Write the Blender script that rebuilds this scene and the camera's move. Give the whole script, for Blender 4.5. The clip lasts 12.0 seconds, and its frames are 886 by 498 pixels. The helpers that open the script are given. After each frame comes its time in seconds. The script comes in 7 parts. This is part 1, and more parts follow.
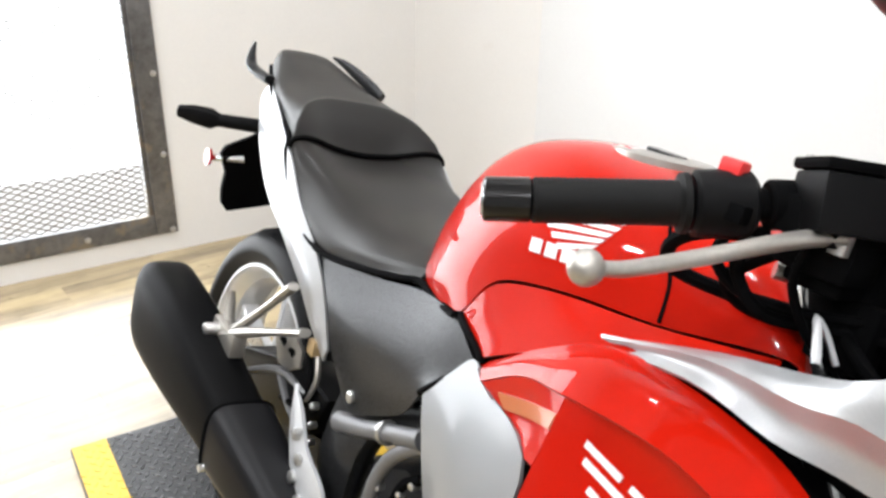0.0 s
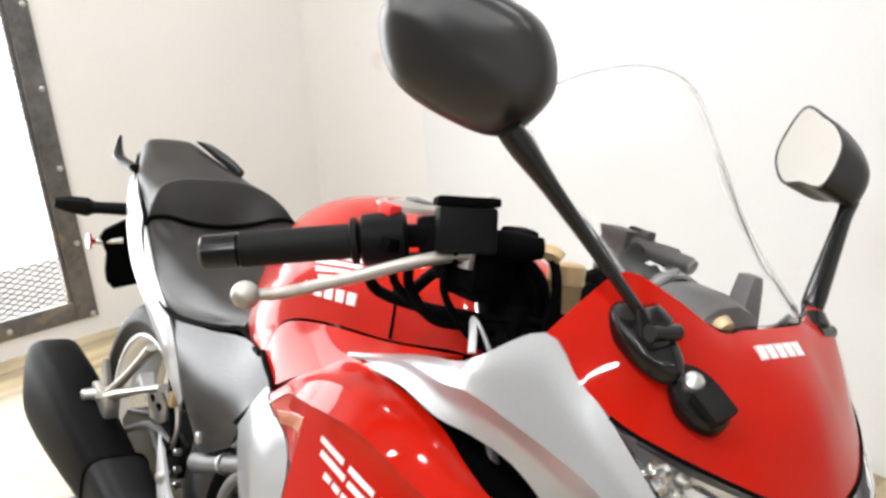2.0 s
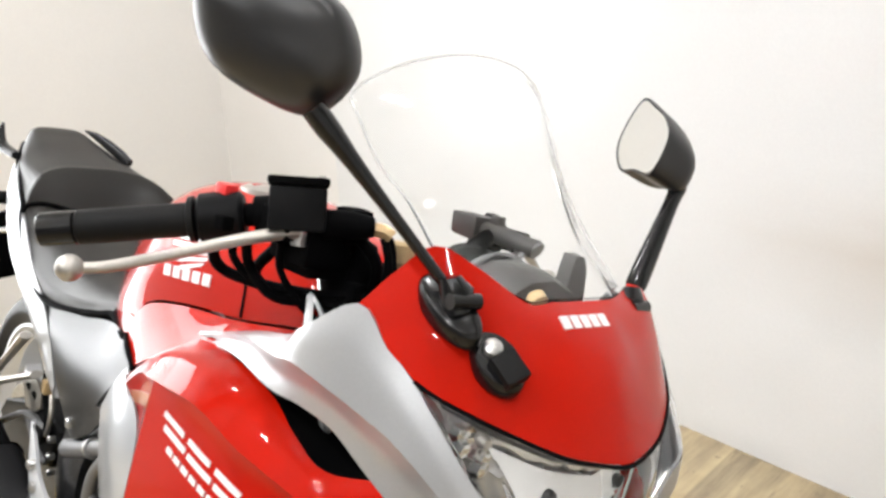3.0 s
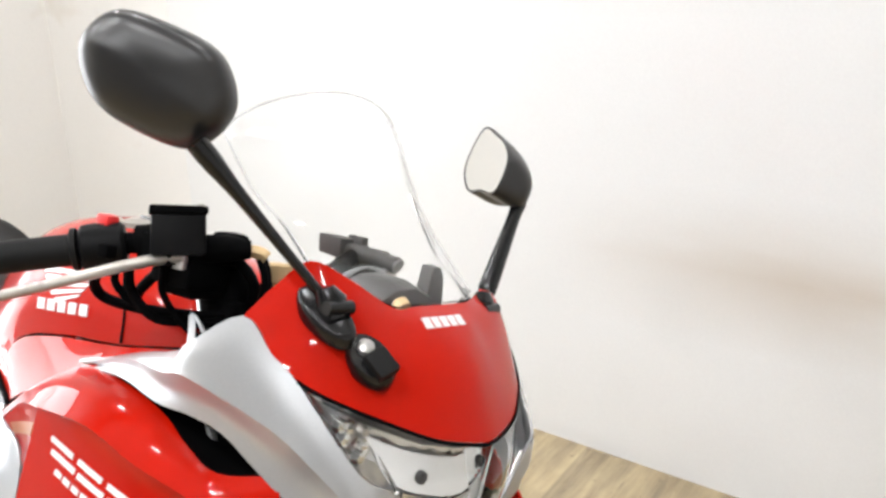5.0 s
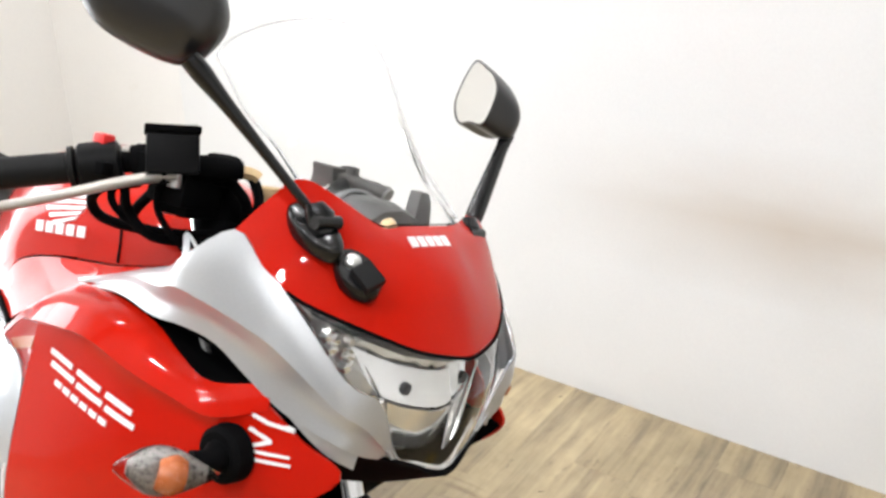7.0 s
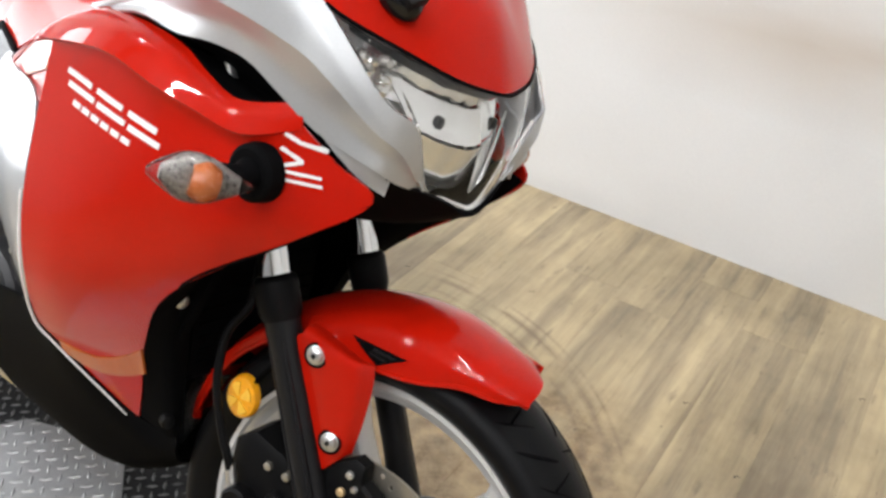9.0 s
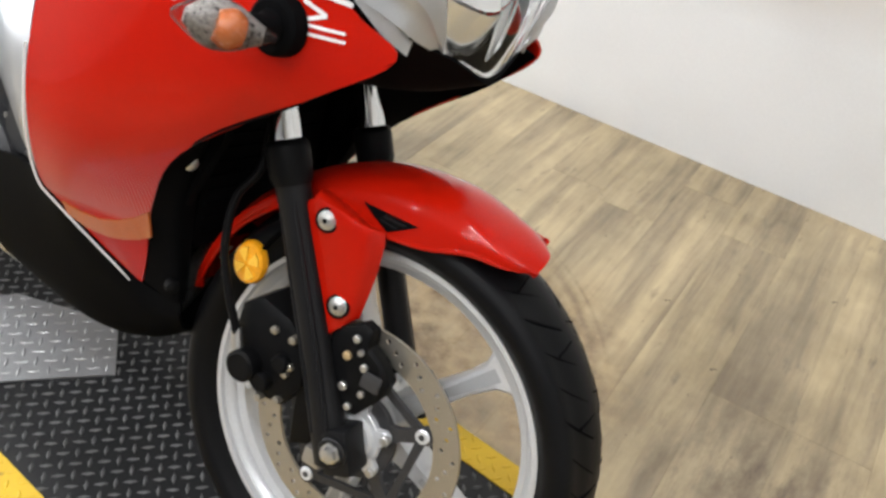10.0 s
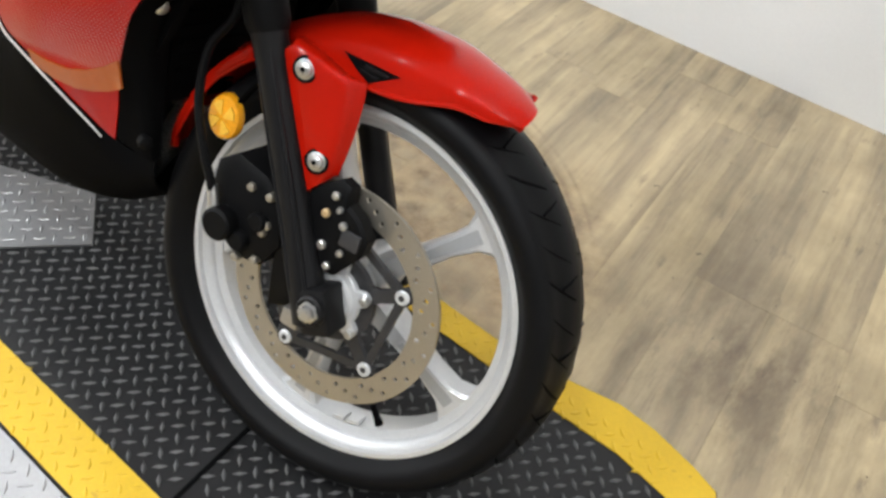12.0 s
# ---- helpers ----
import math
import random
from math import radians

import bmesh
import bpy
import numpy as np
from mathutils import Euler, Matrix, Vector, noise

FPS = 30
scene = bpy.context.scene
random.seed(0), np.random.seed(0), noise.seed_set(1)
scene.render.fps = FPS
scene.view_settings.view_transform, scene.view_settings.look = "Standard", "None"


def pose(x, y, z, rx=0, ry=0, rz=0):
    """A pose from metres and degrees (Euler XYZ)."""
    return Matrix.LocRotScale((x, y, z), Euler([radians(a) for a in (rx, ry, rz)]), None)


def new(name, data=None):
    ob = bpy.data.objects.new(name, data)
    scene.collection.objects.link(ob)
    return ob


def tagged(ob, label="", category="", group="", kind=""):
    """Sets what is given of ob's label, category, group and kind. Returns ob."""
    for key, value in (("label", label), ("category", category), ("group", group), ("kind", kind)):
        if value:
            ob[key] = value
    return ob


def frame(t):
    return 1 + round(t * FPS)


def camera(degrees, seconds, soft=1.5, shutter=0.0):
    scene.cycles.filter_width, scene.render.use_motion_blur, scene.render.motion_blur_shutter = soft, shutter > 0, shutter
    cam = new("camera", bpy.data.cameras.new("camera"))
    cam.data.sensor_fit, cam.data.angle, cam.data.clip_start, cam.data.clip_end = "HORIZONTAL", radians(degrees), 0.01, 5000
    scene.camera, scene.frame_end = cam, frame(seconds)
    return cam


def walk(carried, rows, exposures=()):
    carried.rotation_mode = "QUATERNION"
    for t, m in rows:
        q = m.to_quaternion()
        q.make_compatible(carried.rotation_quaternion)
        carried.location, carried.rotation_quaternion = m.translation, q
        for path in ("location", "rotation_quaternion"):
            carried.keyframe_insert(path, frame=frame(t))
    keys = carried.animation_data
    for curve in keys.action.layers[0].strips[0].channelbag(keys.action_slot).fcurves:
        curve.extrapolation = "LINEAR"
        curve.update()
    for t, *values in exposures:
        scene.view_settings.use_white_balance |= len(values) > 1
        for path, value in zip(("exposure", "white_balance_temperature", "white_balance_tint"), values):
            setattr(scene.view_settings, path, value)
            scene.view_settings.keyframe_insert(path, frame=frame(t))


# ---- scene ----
# ---- camera ----
LEAN, STEER, RAKE = 15.8, 8.7, 25.0
cam = camera(55.0, 12.0, soft=2.9)
PATH = [
    (0.0, 1.3999, -0.409, 1.2601, 57.74, -24.66, 0.88),
    (0.5, 1.5232, -0.4209, 1.2734, 54.85, -21.67, 0.08),
    (1.0, 1.6378, -0.4674, 1.2996, 47.45, -20.23, 1.39),
    (1.5, 1.6518, -0.4293, 1.3023, 52.53, -21.05, -0.7),
    (2.0, 1.6766, -0.3216, 1.3085, 55.22, -20.72, -3.88),
    (2.5, 1.7317, -0.2415, 1.2922, 53.73, -21.79, -2.8),
    (3.0, 1.7696, -0.2711, 1.2975, 50.5, -20.95, -2.04),
    (3.2, 1.7779, -0.2918, 1.3119, 47.9, -20.58, -1.55),
    (5.0, 1.8356, -0.3494, 1.3174, 40.15, -19.18, -1.35),
    (5.5, 1.8576, -0.3527, 1.3246, 39.44, -18.6, -1.75),
    (6.0, 1.8715, -0.3584, 1.329, 39.3, -18.78, -2.26),
    (6.5, 1.8752, -0.3647, 1.3108, 39.59, -20.07, -1.21),
    (7.0, 1.8713, -0.3731, 1.2938, 40.05, -22.15, -0.56),
    (7.2, 1.8679, -0.3732, 1.2846, 40.12, -23.42, 0.4),
    (8.8, 1.8545, -0.4233, 1.1936, 38.55, -31.39, 3.5),
    (9.0, 1.851, -0.4351, 1.186, 38.06, -32.62, 3.66),
    (9.5, 1.8411, -0.4673, 1.1616, 36.51, -35.15, 5.12),
    (10.0, 1.8403, -0.4949, 1.1429, 34.75, -37.91, 7.53),
    (10.5, 1.8387, -0.5184, 1.105, 33.57, -40.58, 9.63),
    (11.0, 1.857, -0.5243, 1.0723, 31.96, -43.8, 11.13),
    (11.5, 1.8658, -0.5309, 1.0556, 31.85, -45.29, 11.99),
    (12.0, 1.8624, -0.4964, 1.0798, 32.64, -43.86, 9.98),
]


def eye_pose(x, y, z, yaw, pitch, roll):
    return pose(x, y, z, 0, 0, yaw) @ pose(0, 0, 0, 90 + pitch) @ pose(0, 0, 0, 0, 0, roll)


walk(cam, [(r[0], eye_pose(*r[1:])) for r in PATH],
     exposures=[(0.0, 0.46, 6400, 10), (1.5, 0.47, 6450, 10), (2.2, 0.40, 6600, 10), (3.0, 0.40, 6600, 10), (5.0, 0.43, 6500, 10), (7.0, 0.50, 6450, 10), (9.0, 0.34, 6450, 10), (12.0, 0.39, 6350, 8)])

# ---- light ----
world = bpy.data.worlds.new("world")
scene.world = world
world.use_nodes = True
world.node_tree.nodes["Background"].inputs[0].default_value = (0.9, 0.95, 1.0, 1)
world.node_tree.nodes["Background"].inputs[1].default_value = 1.2


def area_lamp(name, place, size, power, colour, turn=(0, 0, 0), shape="RECTANGLE", size_y=None):
    data = bpy.data.lights.new(name, "AREA")
    data.shape, data.size, data.energy, data.color = shape, size, power, colour
    if size_y:
        data.size_y = size_y
    ob = new(name, data)
    ob.matrix_world = pose(*place, *turn)
    return ob


CEIL = 2.9
LAMP_ROWS = ((-2.2, 15.0), (-0.9, 11.0), (0.6, 7.0))
for lx in (-0.6, 0.5, 1.6, 2.7):
    for ly, power in LAMP_ROWS:
        area_lamp("ceiling_lamp_light", (lx, ly, CEIL - 0.07), 0.18, power, (0.97, 0.98, 1.0), shape="DISK")
# daylight through the caged window in the rear wall
area_lamp("window_light", (-1.50, -0.49, 1.08), 1.9, 40, (0.95, 0.98, 1.0), (0, -90, 0), size_y=1.36)


# ---- tools ----
def hermite(pts, n, closed=False):
    """n points per span on a smooth curve through pts (array k x 3)."""
    p = np.asarray(pts, float)
    k = len(p)
    spans = k if closed else k - 1
    out = []
    for i in range(spans):
        a, b = p[i], p[(i + 1) % k]
        za = p[i - 1] if (closed or i > 0) else 2 * a - b
        zb = p[(i + 2) % k] if (closed or i + 2 < k) else 2 * b - a
        for j in range(n):
            t = j / n
            out.append(0.5 * (2 * a + (b - za) * t + (2 * za - 5 * a + 4 * b - zb) * t * t + (3 * a - za - 3 * b + zb) * t ** 3))
    if not closed:
        out.append(p[-1])
    return np.array(out)


def patch(rows, nu=4, nv=4):
    """A smooth grid through a small grid of control points."""
    a = np.array([hermite(r, nv) for r in np.asarray(rows, float)])
    return np.array([hermite(a[:, j], nu) for j in range(a.shape[1])]).transpose(1, 0, 2)


def turn_about(origin, axis, degrees):
    return Matrix.Translation(origin) @ Matrix.Rotation(radians(degrees), 4, Vector(axis)) @ Matrix.Translation(-Vector(origin))


STEERED = turn_about((1.465, 0, 0), (-math.sin(radians(RAKE)), 0, math.cos(radians(RAKE))), STEER)


def part(name, bm, material, parent=None, label="", sharp=38, kind="", category="", group=""):
    me = bpy.data.meshes.new(name)
    bmesh.ops.recalc_face_normals(bm, faces=bm.faces)
    bm.to_mesh(me)
    bm.free()
    for p in me.polygons:
        p.use_smooth = True
    me.set_sharp_from_angle(angle=radians(sharp))
    for m in (material if isinstance(material, (list, tuple)) else [material]):
        me.materials.append(m.m if hasattr(m, "t") else m)
    ob = new(name, me)
    ob.parent = parent
    return tagged(ob, label, category, group, kind)


def add_faces(bm, verts, faces):
    vs = [bm.verts.new(v) for v in verts]
    for f in faces:
        try:
            bm.faces.new([vs[i] for i in f])
        except ValueError:
            pass
    return vs


def add_sheet(bm, g, thick, side=1, outward=None):
    """A grid of points as a plate of the given thickness."""
    g = np.array(g, float)
    if side > 0:
        g = g * np.array([1, -1, 1])
    nu, nv = g.shape[:2]
    du = np.gradient(g, axis=0)
    dv = np.gradient(g, axis=1)
    n = np.cross(du, dv)
    n /= np.maximum(np.linalg.norm(n, axis=2, keepdims=True), 1e-9)
    mid = g.mean(axis=(0, 1))
    ref = np.array(outward if outward is not None else (0, -1 if side < 0 else 1, 0.2), float)
    if (n.mean(axis=(0, 1)) @ ref) < 0:
        n = -n
    h = g - n * thick
    verts = [tuple(v) for v in g.reshape(-1, 3)] + [tuple(v) for v in h.reshape(-1, 3)]
    o = nu * nv
    faces = []
    for i in range(nu - 1):
        for j in range(nv - 1):
            a, b, c, d = i * nv + j, i * nv + j + 1, (i + 1) * nv + j + 1, (i + 1) * nv + j
            faces += [(a, b, c, d), (o + d, o + c, o + b, o + a)]
    for i in range(nu - 1):
        for j in (0, nv - 1):
            a, d = i * nv + j, (i + 1) * nv + j
            faces.append((a, d, o + d, o + a))
    for j in range(nv - 1):
        for i in (0, nu - 1):
            a, b = i * nv + j, i * nv + j + 1
            faces.append((a, b, o + b, o + a))
    add_faces(bm, verts, faces)
    return bm


def add_loft(bm, loops, cap=True):
    """Joins equal loops of points into a closed skin."""
    n = len(loops[0])
    verts = [tuple(p) for l in loops for p in l]
    faces = []
    for k in range(len(loops) - 1):
        for j in range(n):
            faces.append((k * n + j, k * n + (j + 1) % n, (k + 1) * n + (j + 1) % n, (k + 1) * n + j))
    if cap:
        faces += [tuple(range(n))[::-1], tuple(range((len(loops) - 1) * n, len(loops) * n))]
    add_faces(bm, verts, faces)
    return bm


def frame_of(d):
    d = Vector(d).normalized()
    a = d.cross(Vector((0, 0, 1)) if abs(d.z) < 0.9 else Vector((1, 0, 0))).normalized()
    return d, a, d.cross(a)


def add_tube(bm, pts, r, n=10, smooth=0, flat=1.0, up=None):
    """A round (or flattened) rod along pts; r is one radius or one per point."""
    p = np.array(pts, float)
    rr = np.array(r if isinstance(r, (list, tuple)) else [r] * len(p), float)
    if smooth:
        rr = hermite(np.c_[rr, rr, rr], smooth)[:, 0]
        p = hermite(p, smooth)
    loops = []
    last = None
    for i in range(len(p)):
        d = Vector(p[min(i + 1, len(p) - 1)] - p[max(i - 1, 0)]).normalized()
        if last is None:
            a = Vector(up) if up else frame_of(d)[1]
        else:
            a = last
        a = (a - d * a.dot(d)).normalized()
        last = a
        b = d.cross(a)
        loops.append([tuple(Vector(p[i]) + float(rr[i]) * (math.cos(t) * a + flat * math.sin(t) * b)) for t in (2 * math.pi * k / n for k in range(n))])
    return add_loft(bm, loops)


def add_cyl(bm, p0, p1, r0, r1=None, n=20, bevel=0.0):
    r1 = r0 if r1 is None else r1
    a, b = Vector(p0), Vector(p1)
    if bevel:
        d = (b - a).normalized() * bevel
        return add_tube_loops(bm, [(a, r0 - bevel), (a + d, r0), (b - d, r1), (b, r1 - bevel)], n)
    return add_tube_loops(bm, [(a, r0), (b, r1)], n)


def add_tube_loops(bm, rings, n=20):
    """Rings (centre, radius) on one straight axis."""
    ends = [c for c, _ in rings]
    d, a, b = frame_of(Vector(ends[-1]) - Vector(ends[0]))
    return add_loft(bm, [[tuple(Vector(c) + r * (math.cos(t) * a + math.sin(t) * b)) for t in (2 * math.pi * k / n for k in range(n))] for c, r in rings])


def add_lathe(bm, profile, centre, n=64, closed=True):
    """Turns (radius, y) pairs about the y axis through centre."""
    c = np.array(centre, float)
    k = len(profile)
    verts, faces = [], []
    for i in range(n):
        t = 2 * math.pi * i / n
        for r, y in profile:
            verts.append((c[0] + r * math.cos(t), c[1] + y, c[2] + r * math.sin(t)))
    for i in range(n):
        for j in range(k if closed else k - 1):
            a, b = i * k + j, i * k + (j + 1) % k
            e, f = ((i + 1) % n) * k + j, ((i + 1) % n) * k + (j + 1) % k
            faces.append((a, b, f, e))
    add_faces(bm, verts, faces)
    return bm


def add_prism(bm, outline, lo, hi, axis="y", inset=0.0):
    """An outline of (u, v) pairs drawn out between lo and hi along an axis, with a small chamfer."""
    put = {"y": lambda u, v, w: (u, w, v), "z": lambda u, v, w: (u, v, w), "x": lambda u, v, w: (w, u, v)}[axis]
    o = np.array(outline, float)
    c = o.mean(axis=0)
    s = np.sign(hi - lo)
    small = c + (o - c) * (1 - inset / max(np.abs(o - c).mean(), 1e-6))
    rings = [(small, lo), (o, lo + s * inset), (o, hi - s * inset), (small, hi)] if inset else [(o, lo), (o, hi)]
    return add_loft(bm, [[put(u, v, w) for u, v in r] for r, w in rings])


def add_box(bm, lo, hi, bevel=0.0, m=None):
    sub = bmesh.new()
    bmesh.ops.create_cube(sub, size=1.0)
    for v in sub.verts:
        v.co = Vector([lo[i] + (v.co[i] + 0.5) * (hi[i] - lo[i]) for i in range(3)])
    if bevel:
        bmesh.ops.bevel(sub, geom=sub.edges[:], offset=bevel, segments=2, profile=0.6, affect="EDGES")
    me = bpy.data.meshes.new("t")
    sub.to_mesh(me)
    sub.free()
    if m is not None:
        me.transform(m)
    bm.from_mesh(me)
    bpy.data.meshes.remove(me)
    return bm


def moved(bm, m):
    bm.transform(m)
    return bm


# ---- materials ----
class Mat:
    """A small node material: base colour, two scales of variation, bump."""

    def __init__(self, name, colour, rough=0.5, metal=0.0, coat=0.0, coat_rough=0.05, spec=0.5):
        self.m = bpy.data.materials.new(name)
        self.m.use_nodes = True
        self.t = self.m.node_tree
        self.b = self.t.nodes["Principled BSDF"]
        self.set(("Coat IOR", 1.25), ("Base Color", (*colour, 1)), ("Roughness", rough), ("Metallic", metal), ("Coat Weight", coat), ("Coat Roughness", coat_rough), ("Specular IOR Level", spec))
        self.colour = colour
        self.bumped = None

    def set(self, *pairs):
        for k, v in pairs:
            self.b.inputs[k].default_value = v
        return self

    def node(self, kind, **inputs):
        n = self.t.nodes.new(kind)
        for k, v in inputs.items():
            n.inputs[k.replace("_", " ")].default_value = v
        return n

    def link(self, a, b):
        self.t.links.new(a, b)

    def coords(self, scale=(1, 1, 1), turn=0.0):
        c = self.node("ShaderNodeTexCoord")
        m = self.node("ShaderNodeMapping")
        m.inputs["Scale"].default_value = scale
        m.inputs["Rotation"].default_value = (0, 0, turn)
        self.link(c.outputs["Object"], m.inputs["Vector"])
        return m.outputs["Vector"]

    def noise(self, scale, detail=4.0, rough=0.6, vec=None):
        n = self.node("ShaderNodeTexNoise", Scale=scale, Detail=detail, Roughness=rough)
        self.link(vec if vec is not None else self.coords(), n.inputs["Vector"])
        return n.outputs["Fac"]

    def ramp(self, fac, lo, hi, a=0.35, b=0.65):
        r = self.node("ShaderNodeValToRGB")
        r.color_ramp.elements[0].position, r.color_ramp.elements[1].position = a, b
        r.color_ramp.elements[0].color, r.color_ramp.elements[1].color = (*lo, 1), (*hi, 1)
        self.link(fac, r.inputs["Fac"])
        return r.outputs["Color"]

    def mix(self, a, b, fac, mode="MIX"):
        n = self.t.nodes.new("ShaderNodeMix")
        n.data_type, n.blend_type = "RGBA", mode
        if isinstance(fac, float):
            n.inputs["Factor"].default_value = fac
        else:
            self.link(fac, n.inputs["Factor"])
        for s, v in ((n.inputs[6], a), (n.inputs[7], b)):
            if isinstance(v, tuple):
                s.default_value = (*v, 1)
            else:
                self.link(v, s)
        return n.outputs[2]

    def base(self, out):
        self.link(out, self.b.inputs["Base Color"])
        return self

    def rough(self, fac, lo, hi):
        n = self.node("ShaderNodeMapRange")
        n.inputs["To Min"].default_value, n.inputs["To Max"].default_value = lo, hi
        self.link(fac, n.inputs["Value"])
        self.link(n.outputs["Result"], self.b.inputs["Roughness"])
        return self

    def bump(self, fac, strength, distance=0.001):
        n = self.node("ShaderNodeBump", Strength=strength, Distance=distance)
        self.link(fac, n.inputs["Height"])
        if self.bumped is not None:
            self.link(self.bumped, n.inputs["Normal"])
        self.bumped = n.outputs["Normal"]
        self.link(self.bumped, self.b.inputs["Normal"])
        return self


def varied(name, colour, rough=0.5, metal=0.0, fine=60.0, coarse=4.0, spread=0.12, bump=0.1, dist=0.0005, rspread=0.12, **kw):
    m = Mat(name, colour, rough, metal, **kw)
    lo = tuple(max(c * (1 - spread), 0) for c in colour)
    hi = tuple(min(c * (1 + spread), 1) for c in colour)
    big = m.noise(coarse)
    small = m.noise(fine, 6.0)
    m.base(m.mix(m.ramp(big, lo, hi), m.ramp(small, lo, hi), 0.5))
    m.rough(small, max(rough - rspread, 0.02), min(rough + rspread, 1))
    if bump:
        m.bump(small, bump, dist)
    return m


def speck(m, scale, colour, cut=0.72, width=0.06, vec=None):
    """Adds scattered marks of another colour to the base."""
    src = m.b.inputs["Base Color"].links[0].from_socket
    mask = m.ramp(m.noise(scale, 3.0, 0.7, vec), (0, 0, 0), (1, 1, 1), cut, cut + width)
    return m.base(m.mix(src, colour, mask))


red_paint = varied("red_paint", (0.44, 0.0080, 0.0018), 0.32, 0.0, 350, 5, 0.06, 0.015, 0.0002, 0.05, coat=1.0, coat_rough=0.012, spec=0.03)
silver_paint = varied("silver_paint", (0.45, 0.46, 0.47), 0.36, 0.55, 420, 4, 0.05, 0.0, 0.0002, 0.05, coat=0.4, coat_rough=0.06)
white_paint = varied("pearl_silver", (0.25, 0.255, 0.265), 0.42, 0.6, 420, 4, 0.04, 0.0, 0.0002, 0.05, coat=0.6, coat_rough=0.06)
orange_decal = varied("orange_decal", (0.42, 0.095, 0.012), 0.35, 0.0, 300, 5, 0.10, 0.02, 0.0002, 0.05, coat=0.8)
halftone = varied("halftone_decal", (0.44, 0.0080, 0.0018), 0.32, 0.0, 350, 5, 0.06, 0.0, coat=1.0, coat_rough=0.012, spec=0.03)
dots = halftone.node("ShaderNodeTexVoronoi", Scale=230.0, Randomness=0.0)
dots.voronoi_dimensions = "2D"
zed = halftone.node("ShaderNodeSeparateXYZ")
halftone.link(halftone.coords(), zed.inputs[0])
flat_xz = halftone.node("ShaderNodeCombineXYZ")
halftone.link(zed.outputs["X"], flat_xz.inputs["X"])
halftone.link(zed.outputs["Z"], flat_xz.inputs["Y"])
halftone.link(flat_xz.outputs[0], dots.inputs["Vector"])
grow = halftone.node("ShaderNodeMapRange")
for key, val in (("From Min", 0.585), ("From Max", 0.455), ("To Min", 0.0), ("To Max", 0.52)):
    grow.inputs[key].default_value = val
halftone.link(zed.outputs["Z"], grow.inputs["Value"])
stop = halftone.node("ShaderNodeMapRange")
for key, val in (("From Min", 0.440), ("From Max", 0.455), ("To Min", 0.0), ("To Max", 1.0)):
    stop.inputs[key].default_value = val
halftone.link(zed.outputs["Z"], stop.inputs["Value"])
sized = halftone.node("ShaderNodeMath")
sized.operation = "MULTIPLY"
halftone.link(grow.outputs["Result"], sized.inputs[0])
halftone.link(stop.outputs["Result"], sized.inputs[1])
dotted = halftone.node("ShaderNodeMath")
dotted.operation = "LESS_THAN"
halftone.link(dots.outputs["Distance"], dotted.inputs[0])
halftone.link(sized.outputs[0], dotted.inputs[1])
halftone.base(halftone.mix(halftone.b.inputs["Base Color"].links[0].from_socket, (0.45, 0.115, 0.095), dotted.outputs[0]))
white_decal = varied("white_decal", (0.80, 0.80, 0.80), 0.35, 0.0, 300, 5, 0.04, 0.0, coat=0.6)
grey_plastic = varied("charcoal_panel", (0.036, 0.0365, 0.038), 0.28, 0.6, 700, 5, 0.10, 0.05, 0.0003, 0.06, spec=0.14)
mirror_black = varied("mirror_black", (0.012, 0.012, 0.0126), 0.34, 0.0, 600, 6, 0.2, 0.012, 0.0002, 0.04, spec=0.62)
black_plastic = varied("black_plastic", (0.005, 0.005, 0.0054), 0.45, 0.0, 500, 6, 0.25, 0.12, 0.0004, spec=0.08)
matte_black = varied("matte_black", (0.003, 0.003, 0.0033), 0.70, 0.0, 500, 6, 0.25, 0.12, 0.0004, spec=0.025)
gloss_black = varied("gloss_black", (0.005, 0.005, 0.0054), 0.20, 0.0, 400, 6, 0.2, 0.02, 0.0002, 0.05, coat=0.4, spec=0.3)
fork_black = varied("fork_black", (0.013, 0.013, 0.014), 0.36, 0.3, 350, 5, 0.15, 0.03, 0.0003, spec=0.2)
muffler_black = varied("muffler_black", (0.004, 0.004, 0.0042), 0.45, 0.0, 380, 5, 0.18, 0.08, 0.0004, spec=0.04)
seat_vinyl = varied("seat_vinyl", (0.0095, 0.0083, 0.0074), 0.38, 0.0, 900, 7, 0.14, 0.22, 0.0005, spec=0.32)
grip_rubber = varied("grip_rubber", (0.007, 0.007, 0.007), 0.58, 0.0, 600, 8, 0.2, 0.2, 0.0005, spec=0.14)
tyre_rubber = varied("tyre_rubber", (0.0042, 0.0042, 0.0048), 0.46, 0.0, 300, 7, 0.25, 0.15, 0.0006, spec=0.12)
cast_silver = varied("cast_silver", (0.64, 0.65, 0.665), 0.34, 0.35, 260, 9, 0.07, 0.05, 0.0003)
cast_shade = varied("cast_silver_shaded", (0.40, 0.41, 0.425), 0.45, 0.3, 260, 9, 0.08, 0.05, 0.0003)
alloy = varied("raw_alloy", (0.44, 0.42, 0.385), 0.38, 0.8, 240, 8, 0.12, 0.08, 0.0004)
chrome = varied("chrome", (0.80, 0.81, 0.82), 0.08, 1.0, 300, 8, 0.03, 0.0, rspread=0.04)
steel = varied("bolt_steel", (0.55, 0.55, 0.54), 0.30, 0.9, 300, 10, 0.10, 0.03)
disc_steel = varied("disc_steel", (0.44, 0.41, 0.35), 0.34, 0.85, 500, 12, 0.12, 0.08, 0.0003)
gold_alloy = varied("gold_alloy", (0.50, 0.36, 0.19), 0.42, 0.4, 300, 10, 0.10, 0.03)
